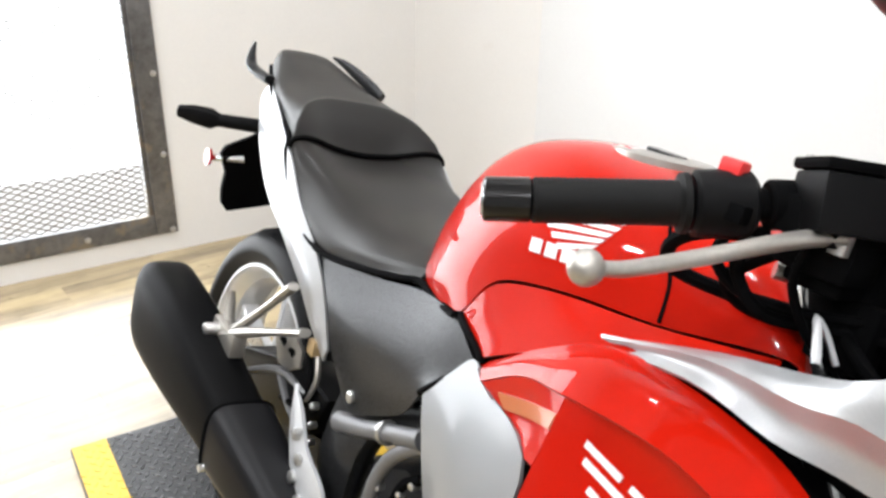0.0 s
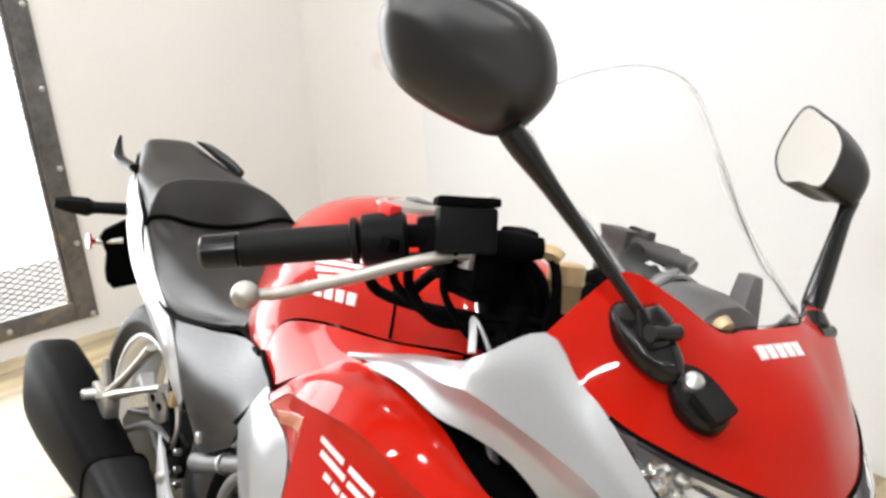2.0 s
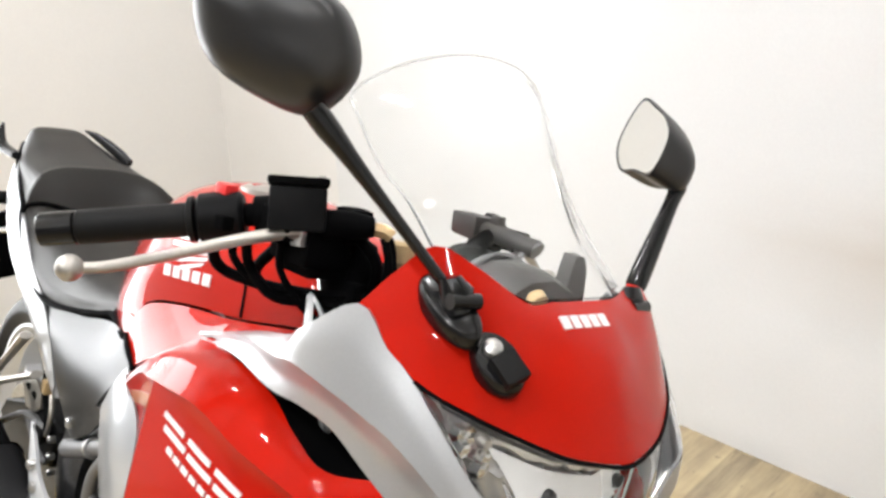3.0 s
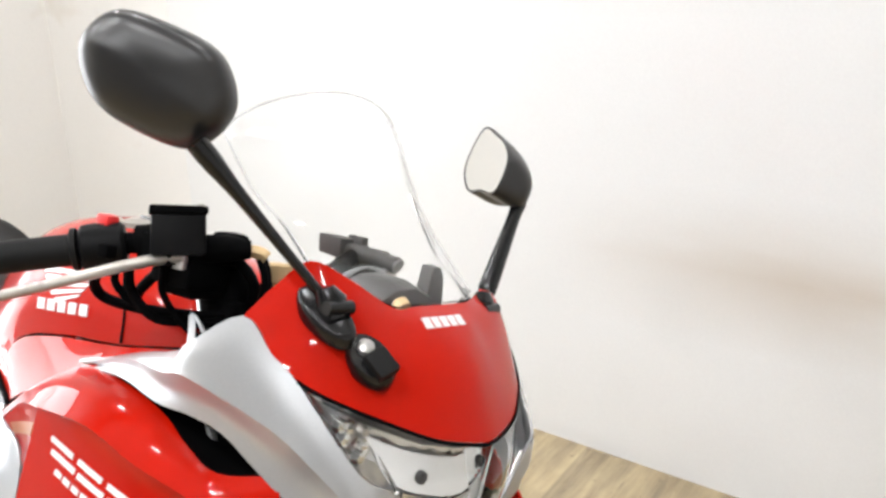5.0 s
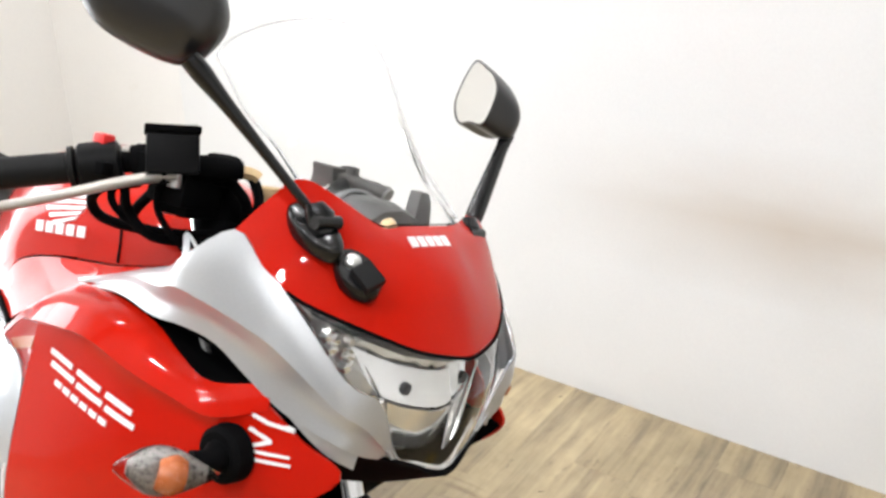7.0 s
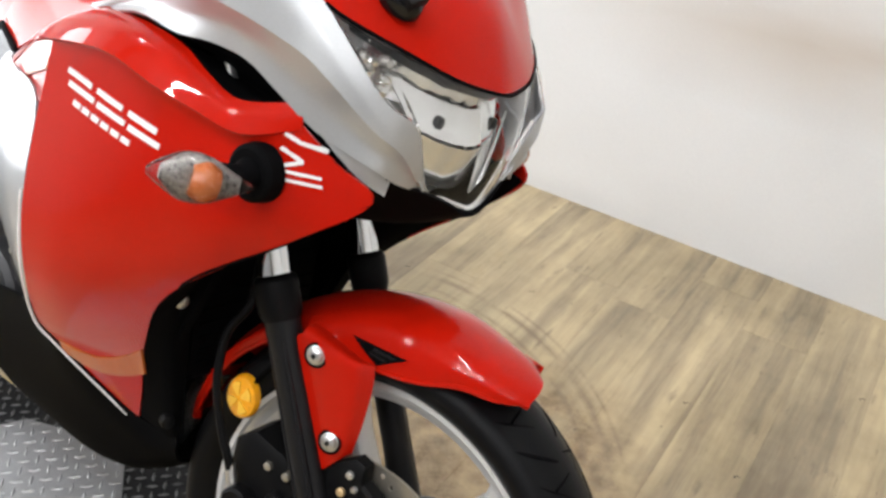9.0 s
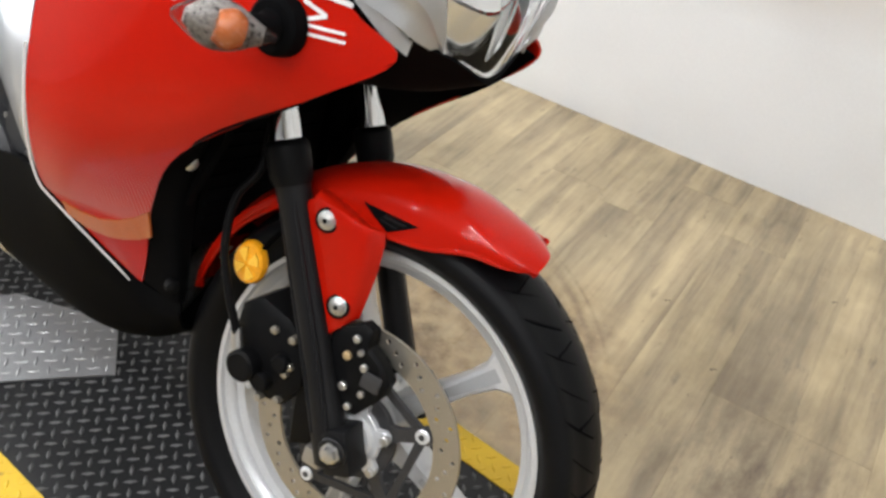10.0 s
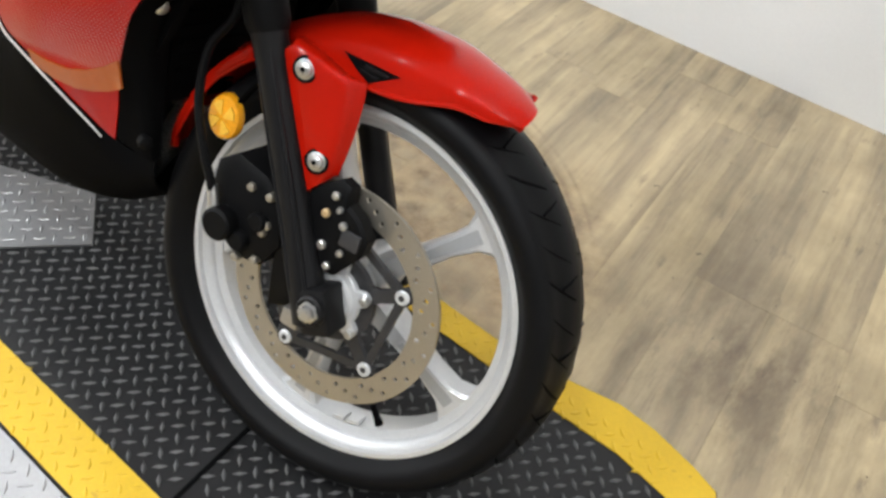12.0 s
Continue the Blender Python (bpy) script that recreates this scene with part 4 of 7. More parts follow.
add_tube(bm, [(1.205, -0.108, 0.345), (1.195, -0.112, 0.375), (1.178, -0.113, 0.405), (1.152, -0.108, 0.46), (1.146, -0.100, 0.52), (1.165, -0.092, 0.565), (1.160, -0.085, 0.62), (1.15, -0.07, 0.72)], 0.0055, 8, 5)
part("brake_hose", moved(bm, STEERED), black_plastic, cal)
bm = bmesh.new()
add_tube(bm, [(1.198, -0.109, 0.366), (1.207, -0.109, 0.342)], 0.0068, 10)
part("hose_fitting", moved(bm, STEERED), steel, cal)
bm = bmesh.new()
add_prism(bm, [(1.285, 0.375), (1.330, 0.330), (1.352, 0.300), (1.340, 0.262), (1.300, 0.240), (1.292, 0.290)], -0.086, -0.070, "y", 0.003)
part("caliper_bracket", moved(bm, STEERED), black_plastic, cal)
bm = bmesh.new()
add_box(bm, (1.33, -0.098, 0.238), (1.357, -0.074, 0.262), 0.004)
part("sensor_block", moved(bm, STEERED), alloy, cal)
bm = bmesh.new()
add_prism(bm, [(1.316, 0.420), (1.352, 0.447), (1.366, 0.443), (1.369, 0.422), (1.389, 0.412), (1.406, 0.392), (1.402, 0.368), (1.376, 0.330), (1.345, 0.326), (1.318, 0.372)], -0.090, -0.064, "y", 0.004)
inner = part("caliper_body", moved(bm, STEERED), black_plastic, cal, "black caliper half in front of the fork leg")
for u, v, r, mt in ((1.352, 0.428, 0.0050, steel), (1.362, 0.414, 0.0040, steel), (1.346, 0.402, 0.0055, gold_alloy), (1.372, 0.398, 0.0050, steel), (1.352, 0.362, 0.0060, steel), (1.378, 0.364, 0.0045, alloy), (1.366, 0.340, 0.0050, steel)):
    bm = bmesh.new()
    add_tube_loops(bm, [(Vector((u, -0.088, v)), r), (Vector((u, -0.094, v)), r), (Vector((u, -0.0955, v)), r * 0.7)], 10)
    part("body_bolt", moved(bm, STEERED), mt, inner)
bm = bmesh.new()
add_box(bm, (1.372, -0.093, 0.374), (1.398, -0.088, 0.396), 0.002)
part("pad_cover", moved(bm, STEERED), engine_grey, inner)

# yokes
for s0, s1 in ((0.50, 0.53), (0.725, 0.75)):
    bm = bmesh.new()
    ux = Vector((math.cos(radians(RAKE)), 0, math.sin(radians(RAKE))))
    ring = [(ux * (-0.031 * math.cos(t)), 0.094 + 0.031 * math.sin(t)) for t in [math.pi * k / 11 for k in range(12)]]
    ring = [(ux * -0.055, 0.03)] + ring + [(ux * 0.020, 0.04)]
    loops = []
    for s_ in (s0, s1):
        b = fork_at(s_)
        loops.append([tuple(b + u + Vector((0, y, 0))) for u, y in ring] + [tuple(b + u - Vector((0, y, 0))) for u, y in ring[::-1]])
    add_loft(bm, loops)
    part("fork_yoke", moved(bm, STEERED), matte_black, bike, "black fork yoke")


# ---- bodywork ----
def shell(name, rows, material, label="", thick=0.004, nu=4, nv=4, parent=None, sides=(-1, 1), outward=None, sharp=38):
    """A moulded panel given for the near side (y < 0), built on one or both sides."""
    made = []
    for s in sides:
        bm = bmesh.new()
        o = outward
        if o is not None and s > 0:
            o = (o[0], -o[1], o[2])
        add_sheet(bm, patch(rows, nu, nv), thick, s, o)
        made.append(part(name, bm, material, parent or bike, label, sharp))
    return made


def both(name, rows, material, label="", thick=0.006, nu=4, nv=4, parent=None, sharp=38, far=None):
    """A panel that crosses the middle: rows run from the middle (y = 0) to the near edge."""
    far = far or {}
    full = [[far.get((x, y, z), (x, -y, z)) for x, y, z in r[:0:-1]] + list(r) for r in rows]
    bm = bmesh.new()
    add_sheet(bm, patch(full, nu, nv), thick, -1, (0, 0, 1))
    return part(name, bm, material, parent or bike, label, sharp)


class Skin:
    """Finds the height y of a moulded panel over a point (x, z) of the side view."""

    def __init__(self, grid):
        self.g = np.asarray(grid, float).reshape(-1, 3)

    def y(self, x, z):
        d = (self.g[:, 0] - x) ** 2 + (self.g[:, 2] - z) ** 2 + 1e-9
        k = np.argsort(d)[:4]
        w = 1 / d[k]
        return float((self.g[k, 1] * w).sum() / w.sum())


def side_mark(name, quads, skin, s, material, parent, label="", lift=0.0012):
    """Thin marks laid on a panel: quads of (x, z) corners in the side view."""
    bm = bmesh.new()
    for a, b, c, d in quads:
        a, b, c, d = (np.array(q, float) for q in (a, b, c, d))
        g = []
        for i in range(4):
            f = i / 3
            l, r = a * (1 - f) + d * f, b * (1 - f) + c * f
            row = []
            for k in range(5):
                q = l * (1 - k / 4) + r * k / 4
                y = -skin.y(*q) + lift
                row.append((q[0], s * y, q[1]))
            g.append(row)
        add_sheet(bm, g, 0.003, -1, (0, s, 0.15))
    return part(name, bm, material, parent, label, kind="")


# fuel tank
TANK_ROWS = [
    [(0.528, 0, 0.825), (0.533, -0.06, 0.818), (0.550, -0.108, 0.80), (0.575, -0.130, 0.778), (0.622, -0.145, 0.764)],
    [(0.543, 0, 0.900), (0.549, -0.06, 0.893), (0.566, -0.108, 0.860), (0.600, -0.140, 0.800), (0.662, -0.156, 0.776)],
    [(0.590, 0, 0.966), (0.595, -0.06, 0.955), (0.608, -0.106, 0.915), (0.650, -0.150, 0.840), (0.706, -0.166, 0.787)],
    [(0.700, 0, 0.999), (0.700, -0.06, 0.991), (0.706, -0.114, 0.956), (0.730, -0.154, 0.900), (0.746, -0.162, 0.840)],
    [(0.800, 0, 1.002), (0.800, -0.06, 0.995), (0.810, -0.118, 0.965), (0.830, -0.145, 0.915), (0.836, -0.152, 0.866)],
    [(0.920, 0, 0.988), (0.920, -0.06, 0.982), (0.922, -0.113, 0.957), (0.936, -0.130, 0.920), (0.942, -0.136, 0.880)],
    [(1.010, 0, 0.966), (1.010, -0.05, 0.962), (1.022, -0.094, 0.946), (1.045, -0.114, 0.925), (1.058, -0.122, 0.905)],
    [(1.062, 0, 0.900), (1.064, -0.05, 0.900), (1.068, -0.085, 0.900), (1.075, -0.100, 0.895), (1.078, -0.114, 0.888)]]
tank = both("fuel_tank", TANK_ROWS, red_paint, "glossy red fuel tank with a white wing emblem", 0.006, 5, 5)
TANK_SKIN = Skin(patch(TANK_ROWS, 16, 16)[20:])
for s in (-1, 1):
    bm = bmesh.new()
    add_tube(bm, [(0.905, s * 0.118, 0.962), (0.921, s * 0.1265, 0.940), (0.936, s * 0.1315, 0.915), (0.942, s * 0.1365, 0.882)], 0.0022, 6, 5)
    part("tank_seam", bm, matte_black, tank)
    side_mark("emblem", [((0.752 + 0.013 * k, 0.936 - 0.0075 * k), (0.866 - 0.004 * k, 0.951 - 0.0075 * k), (0.862 - 0.004 * k, 0.946 - 0.0075 * k), (0.757 + 0.013 * k, 0.931 - 0.0075 * k)) for k in range(5)], TANK_SKIN, s, white_decal, tank, "white wing emblem drawn as plain bars")
    side_mark("lettering_bar", [((0.772 + 0.021 * k, 0.900 + 0.0025 * k), (0.787 + 0.021 * k, 0.902 + 0.0025 * k), (0.790 + 0.021 * k, 0.888 + 0.0025 * k), (0.775 + 0.021 * k, 0.886 + 0.0025 * k)) for k in range(5)], TANK_SKIN, s, white_decal, tank, "row of small white bars")
bm = bmesh.new()
add_tube_loops(bm, [(Vector((0.775, 0, 0.992)), 0.058), (Vector((0.774, 0, 1.0025)), 0.058), (Vector((0.774, 0, 1.0050)), 0.051), (Vector((0.774, 0, 1.0035)), 0.040), (Vector((0.774, 0, 1.006)), 0.033)], 40)
cap = part("fuel_cap", bm, alloy, tank, "round satin metal fuel cap")
bm = bmesh.new()
add_box(bm, (0.752, -0.010, 1.003), (0.798, 0.010, 1.0095), 0.003)
part("cap_lock", bm, gloss_black, cap)

shell("tank_side_panel", [
    [(0.714, -0.169, 0.789), (0.752, -0.167, 0.838), (0.836, -0.159, 0.864), (0.942, -0.143, 0.879), (1.058, -0.128, 0.904)],
    [(0.748, -0.178, 0.776), (0.785, -0.176, 0.812), (0.852, -0.170, 0.844), (0.945, -0.158, 0.868), (1.050, -0.146, 0.900)],
    [(0.782, -0.186, 0.768), (0.815, -0.187, 0.788), (0.868, -0.184, 0.818), (0.945, -0.172, 0.856), (1.045, -0.164, 0.897)]], red_paint, "glossy red panel under the tank")

# seats
both("rider_seat", [
    [(0.142, 0, 0.817), (0.148, -0.06, 0.824), (0.156, -0.110, 0.838), (0.159, -0.142, 0.836), (0.161, -0.152, 0.812)],
    [(0.255, 0, 0.806), (0.254, -0.08, 0.807), (0.250, -0.128, 0.800), (0.240, -0.153, 0.772), (0.232, -0.155, 0.746)],
    [(0.360, 0, 0.790), (0.360, -0.08, 0.788), (0.354, -0.128, 0.777), (0.344, -0.155, 0.747), (0.332, -0.155, 0.720)],
    [(0.460, 0, 0.792), (0.460, -0.07, 0.789), (0.460, -0.114, 0.779), (0.455, -0.146, 0.758), (0.450, -0.150, 0.739)],
    [(0.530, 0, 0.806), (0.530, -0.06, 0.802), (0.532, -0.10, 0.792), (0.535, -0.132, 0.775), (0.535, -0.142, 0.760)],
    [(0.562, 0, 0.822), (0.562, -0.05, 0.816), (0.566, -0.09, 0.802), (0.572, -0.122, 0.785), (0.574, -0.136, 0.770)]],
    seat_vinyl, "black grained vinyl rider seat", 0.02, 5, 5, sharp=60)
both("passenger_seat", [
    [(0.136, 0, 0.824), (0.142, -0.06, 0.830), (0.151, -0.110, 0.843), (0.154, -0.141, 0.841), (0.156, -0.150, 0.830)],
    [(0.112, 0, 0.862), (0.117, -0.06, 0.864), (0.131, -0.108, 0.866), (0.147, -0.137, 0.854), (0.151, -0.147, 0.840)],
    [(0.070, 0, 0.897), (0.076, -0.06, 0.896), (0.101, -0.106, 0.886), (0.134, -0.134, 0.864), (0.142, -0.144, 0.846)],
    [(0.052, 0, 0.900), (0.057, -0.06, 0.898), (0.079, -0.104, 0.888), (0.110, -0.130, 0.868), (0.118, -0.141, 0.851)],
    [(-0.030, 0, 0.914), (-0.030, -0.055, 0.911), (-0.026, -0.090, 0.900), (-0.016, -0.111, 0.889), (-0.012, -0.117, 0.876)],
    [(-0.115, 0, 0.932), (-0.115, -0.048, 0.930), (-0.114, -0.070, 0.921), (-0.112, -0.081, 0.911), (-0.110, -0.086, 0.900)],
    [(-0.178, 0, 0.944), (-0.178, -0.038, 0.942), (-0.175, -0.053, 0.934), (-0.170, -0.061, 0.922), (-0.166, -0.066, 0.910)],
    [(-0.196, 0, 0.918), (-0.196, -0.034, 0.917), (-0.192, -0.047, 0.912), (-0.187, -0.054, 0.905), (-0.183, -0.060, 0.897)]],
    seat_vinyl, "black grained vinyl passenger seat", 0.02, 5, 5, sharp=60)
for s in (-1, 1):
    bm = bmesh.new()
    add_tube(bm, [(-0.165, s * 0.068, 0.906), (-0.110, s * 0.088, 0.896), (-0.012, s * 0.119, 0.872), (0.065, s * 0.1345, 0.858), (0.142, s * 0.1475, 0.840), (0.161, s * 0.153, 0.808), (0.232, s * 0.156, 0.742), (0.333, s * 0.1565, 0.716), (0.45, s * 0.1515, 0.735), (0.535, s * 0.144, 0.756), (0.578, s * 0.137, 0.768), (0.64, s * 0.15, 0.766), (0.70, s * 0.168, 0.778)], 0.005, 8, 4)
    part("seat_trim", bm, matte_black, bike, "black rubber edge under the seat")
bm = bmesh.new()
add_tube(bm, [(0.158, -0.153, 0.826), (0.157, -0.142, 0.840), (0.154, -0.110, 0.842), (0.146, -0.06, 0.829), (0.140, 0, 0.822), (0.146, 0.06, 0.829), (0.154, 0.110, 0.842), (0.157, 0.142, 0.840), (0.158, 0.153, 0.826)], 0.0042, 8, 4)
part("seat_joint", bm, matte_black, bike)

# tail
shell("tail_panel", [
    [(-0.075, -0.100, 0.890), (0.06, -0.1400, 0.868), (0.160, -0.153, 0.824), (0.240, -0.1575, 0.767), (0.330, -0.159, 0.716), (0.385, -0.160, 0.668), (0.432, -0.160, 0.600)],
    [(-0.095, -0.106, 0.862), (0.03, -0.145, 0.832), (0.130, -0.158, 0.780), (0.225, -0.164, 0.728), (0.312, -0.164, 0.682), (0.376, -0.163, 0.635), (0.428, -0.161, 0.588)],
    [(-0.110, -0.100, 0.838), (0.00, -0.136, 0.796), (0.100, -0.151, 0.738), (0.210, -0.157, 0.692), (0.298, -0.157, 0.648), (0.368, -0.157, 0.604), (0.422, -0.157, 0.576)]],
    silver_paint, "silver painted tail side panel", 0.004)
for pts, rad in (([(-0.148, -0.116, 0.948), (-0.146, -0.119, 0.926), (-0.138, -0.119, 0.906), (-0.112, -0.112, 0.896), (-0.070, -0.104, 0.892)], [0.003, 0.009, 0.014, 0.016, 0.015]),
                 ([(-0.156, 0.052, 0.946), (-0.130, 0.066, 0.940), (-0.095, 0.084, 0.926), (-0.060, 0.099, 0.912), (-0.030, 0.108, 0.900)], [0.002, 0.008, 0.012, 0.012, 0.010])):
    bm = bmesh.new()
    add_tube(bm, pts, rad, 12, 4, 0.6, up=(0, 0, 1))
    part("grab_rail", bm, grey_plastic, bike, "dark grey passenger grab handle")
bm = bmesh.new()
add_loft(bm, [[(x, y * w, z + dz) for y, dz in ((-1, 0), (-0.8, h), (0.8, h), (1, 0), (0.8, -h), (-0.8, -h))] for x, w, z, h in ((0.12, 0.12, 0.76, 0.05), (-0.02, 0.11, 0.82, 0.05), (-0.12, 0.085, 0.865, 0.04), (-0.185, 0.055, 0.885, 0.022))])
part("tail_underside", bm, matte_black, bike, "black plastic under the tail")
bm = bmesh.new()
add_loft(bm, [[(-0.172, y * w, z) for y, z in ((-1, 0.905), (1, 0.905), (1, 0.862), (-1, 0.862))] for w in (0.065,)] + [[(-0.198, y * 0.05, z) for y, z in ((-1, 0.895), (1, 0.895), (1, 0.868), (-1, 0.868))]])
part("tail_light", bm, lamp_red, bike, "red tail light lens")
bm = bmesh.new()
add_loft(bm, [[(x - 0.006, -w, z), (x + 0.006, -w, z), (x + 0.006, w, z), (x - 0.006, w, z)] for x, w, z in ((-0.10, 0.06, 0.85), (-0.150, 0.075, 0.775), (-0.172, 0.126, 0.738), (-0.180, 0.132, 0.720), (-0.190, 0.112, 0.680), (-0.205, 0.108, 0.640), (-0.214, 0.100, 0.610), (-0.219, 0.084, 0.592))])
for v in bm.verts:
    if v.co.z < 0.70 and v.co.y > 0:
        v.co.z += 0.45 * v.co.y * (0.70 - v.co.z) / 0.11
part("plate_holder", bm, matte_black, bike, "black plastic rear mudguard and plate holder")
for s in (-1, 1):
    bm = bmesh.new()
    add_tube(bm, [(-0.135, s * 0.060, 0.792), (-0.150, s * 0.110, 0.790), (-0.165, s * 0.160, 0.788)], [0.015, 0.0135, 0.013], 10, 4)
    stalk = part("rear_indicator", bm, black_plastic, bike, "black stalk of the rear indicator")
    bm = bmesh.new()
    add_tube(bm, [(-0.162, s * 0.152, 0.788), (-0.167, s * 0.166, 0.788), (-0.184, s * 0.198, 0.789), (-0.196, s * 0.222, 0.789), (-0.197, s * 0.224, 0.789)], [0.013, 0.022, 0.019, 0.012, 0.004], 8, 0, 0.8, up=(0.4, 0.4, 1))
    part("indicator_head", bm, black_plastic, stalk)
    bm = bmesh.new()
    c = Vector((-0.190, s * 0.146, 0.708))
    add_tube_loops(bm, [(c - Vector((0, s * 0.012, 0)), 0.006), (c, 0.006), (c + Vector((0, s * 0.002, 0)), 0.017), (c + Vector((0, s * 0.008, 0)), 0.017)], 16)
    part("rear_reflector", bm, lamp_red, bike, "small round red reflector")
    bm = bmesh.new()
    add_tube(bm, [tuple(c - Vector((0, s * 0.010, 0))), (-0.172, s * 0.085, 0.715)], 0.007, 8)
    part("reflector_post", bm, steel, bike)

# vents in the mudguard flanks
FENDER_SKIN = Skin([q for r in FENDER_GRID for q in r if q[1] < -0.045])
for s in (-1, 1):
    vent = side_mark("fender_vent", [((1.299, 0.579), (1.373, 0.580), (1.338, 0.558), (1.318, 0.568))], FENDER_SKIN, s, matte_black, fender, "black triangular vent", 0.0016)
    vent.data.transform(STEERED)
    slat = side_mark("vent_slat", [((1.330, 0.577), (1.360, 0.576), (1.357, 0.573), (1.328, 0.573)), ((1.326, 0.571), (1.350, 0.569), (1.346, 0.566), (1.326, 0.568))], FENDER_SKIN, s, fork_black, fender, "", 0.0030)
    slat.data.transform(STEERED)

# charcoal side cover
side_cover = shell("side_cover", [
    [(0.340, -0.152, 0.712), (0.484, -0.1500, 0.736), (0.600, -0.148, 0.765), (0.700, -0.168, 0.776), (0.770, -0.184, 0.757)],
    [(0.405, -0.163, 0.665), (0.500, -0.169, 0.680), (0.600, -0.174, 0.705), (0.685, -0.181, 0.722), (0.745, -0.188, 0.727)],
    [(0.440, -0.161, 0.610), (0.515, -0.167, 0.612), (0.595, -0.174, 0.640), (0.672, -0.183, 0.672), (0.715, -0.191, 0.700)],
    [(0.475, -0.158, 0.575), (0.522, -0.160, 0.552), (0.590, -0.166, 0.585), (0.662, -0.176, 0.632), (0.704, -0.189, 0.685)]], grey_plastic, "satin charcoal plastic side cover")
for s, ob in zip((-1, 1), side_cover):
    bm = bmesh.new()
    c = Vector((0.530, s * 0.166, 0.579))
    o = Vector((0, s, 0))
    add_tube_loops(bm, [(c - o * 0.002, 0.0085), (c + o * 0.003, 0.0085), (c + o * 0.005, 0.006)], 14)
    part("cover_screw", bm, steel, ob)
    bm = bmesh.new()
    add_tube(bm, [(0.704, s * 0.192, 0.684), (0.745, s * 0.192, 0.725), (0.774, s * 0.187, 0.757), (0.782, s * 0.186, 0.766), (0.745, s * 0.180, 0.778), (0.712, s * 0.170, 0.784)], 0.0042, 8, 4)
    part("cover_edge", bm, matte_black, ob)

# fairing
FAIR_ROWS = [
    [(0.952, -0.234, 0.828), (1.060, -0.233, 0.842), (1.130, -0.225, 0.828), (1.185, -0.211, 0.817), (1.235, -0.196, 0.809), (1.286, -0.172, 0.826)],
    [(0.948, -0.238, 0.782), (1.052, -0.2290, 0.800), (1.128, -0.2190, 0.793), (1.190, -0.2045, 0.790), (1.245, -0.1885, 0.788), (1.322, -0.157, 0.800)],
    [(0.944, -0.245, 0.720), (1.045, -0.2375, 0.738), (1.125, -0.226, 0.748), (1.200, -0.207, 0.757), (1.275, -0.181, 0.768), (1.362, -0.140, 0.772)],
    [(0.937, -0.250, 0.620), (1.020, -0.243, 0.638), (1.090, -0.230, 0.655), (1.155, -0.214, 0.670), (1.220, -0.198, 0.688), (1.285, -0.170, 0.702)],
    [(0.937, -0.243, 0.540), (0.985, -0.239, 0.548), (1.030, -0.229, 0.558), (1.070, -0.217, 0.568), (1.110, -0.204, 0.578), (1.147, -0.190, 0.589)],
    [(0.936, -0.222, 0.468), (0.970, -0.214, 0.470), (1.000, -0.203, 0.474), (1.030, -0.192, 0.480), (1.060, -0.180, 0.486), (1.085, -0.168, 0.492)],
    [(0.956, -0.200, 0.435), (0.978, -0.191, 0.430), (1.000, -0.181, 0.424), (1.022, -0.170, 0.416), (1.042, -0.157, 0.408), (1.060, -0.145, 0.400)],
    [(1.030, -0.137, 0.350), (1.032, -0.136, 0.349), (1.034, -0.135, 0.348), (1.036, -0.134, 0.347), (1.038, -0.133, 0.346), (1.042, -0.131, 0.345)]]
fairing = shell("side_fairing", FAIR_ROWS,
    halftone, "glossy red lower side fairing with white lettering bars", 0.0035, 5, 4)
shell("fairing_shoulder", [
    [(0.796, -0.187, 0.770), (0.860, -0.183, 0.817), (0.930, -0.175, 0.854), (1.020, -0.182, 0.866), (1.110, -0.187, 0.860), (1.165, -0.192, 0.843), (1.213, -0.188, 0.830), (1.278, -0.166, 0.847)],
    [(0.800, -0.198, 0.765), (0.870, -0.206, 0.812), (0.945, -0.211, 0.847), (1.040, -0.216, 0.858), (1.118, -0.213, 0.848), (1.174, -0.207, 0.832), (1.223, -0.197, 0.821), (1.283, -0.171, 0.838)],
    [(0.812, -0.206, 0.758), (0.880, -0.219, 0.800), (0.952, -0.2390, 0.822), (1.060, -0.2410, 0.836), (1.130, -0.2322, 0.822), (1.185, -0.2180, 0.811), (1.235, -0.2018, 0.803), (1.286, -0.1735, 0.822)]],
    red_paint, "glossy red fairing shoulder", 0.0035, 4, 5, outward=(0, -1, 1))
shell("fairing_inner", [
    [(0.814, -0.205, 0.757), (0.880, -0.218, 0.799), (0.951, -0.233, 0.828)],
    [(0.860, -0.212, 0.745), (0.905, -0.222, 0.775), (0.948, -0.236, 0.790)],
    [(0.920, -0.232, 0.742), (0.932, -0.236, 0.745), (0.944, -0.241, 0.748)]], red_paint, "red inner fairing corner with an orange stripe", 0.003)
shell("stripe_decal", [
    [(0.850, -0.2145, 0.766), (0.900, -0.2240, 0.785), (0.949, -0.2365, 0.802)],
    [(0.866, -0.2160, 0.757), (0.908, -0.2260, 0.773), (0.947, -0.2385, 0.786)]], orange_decal, "orange stripe", 0.003)
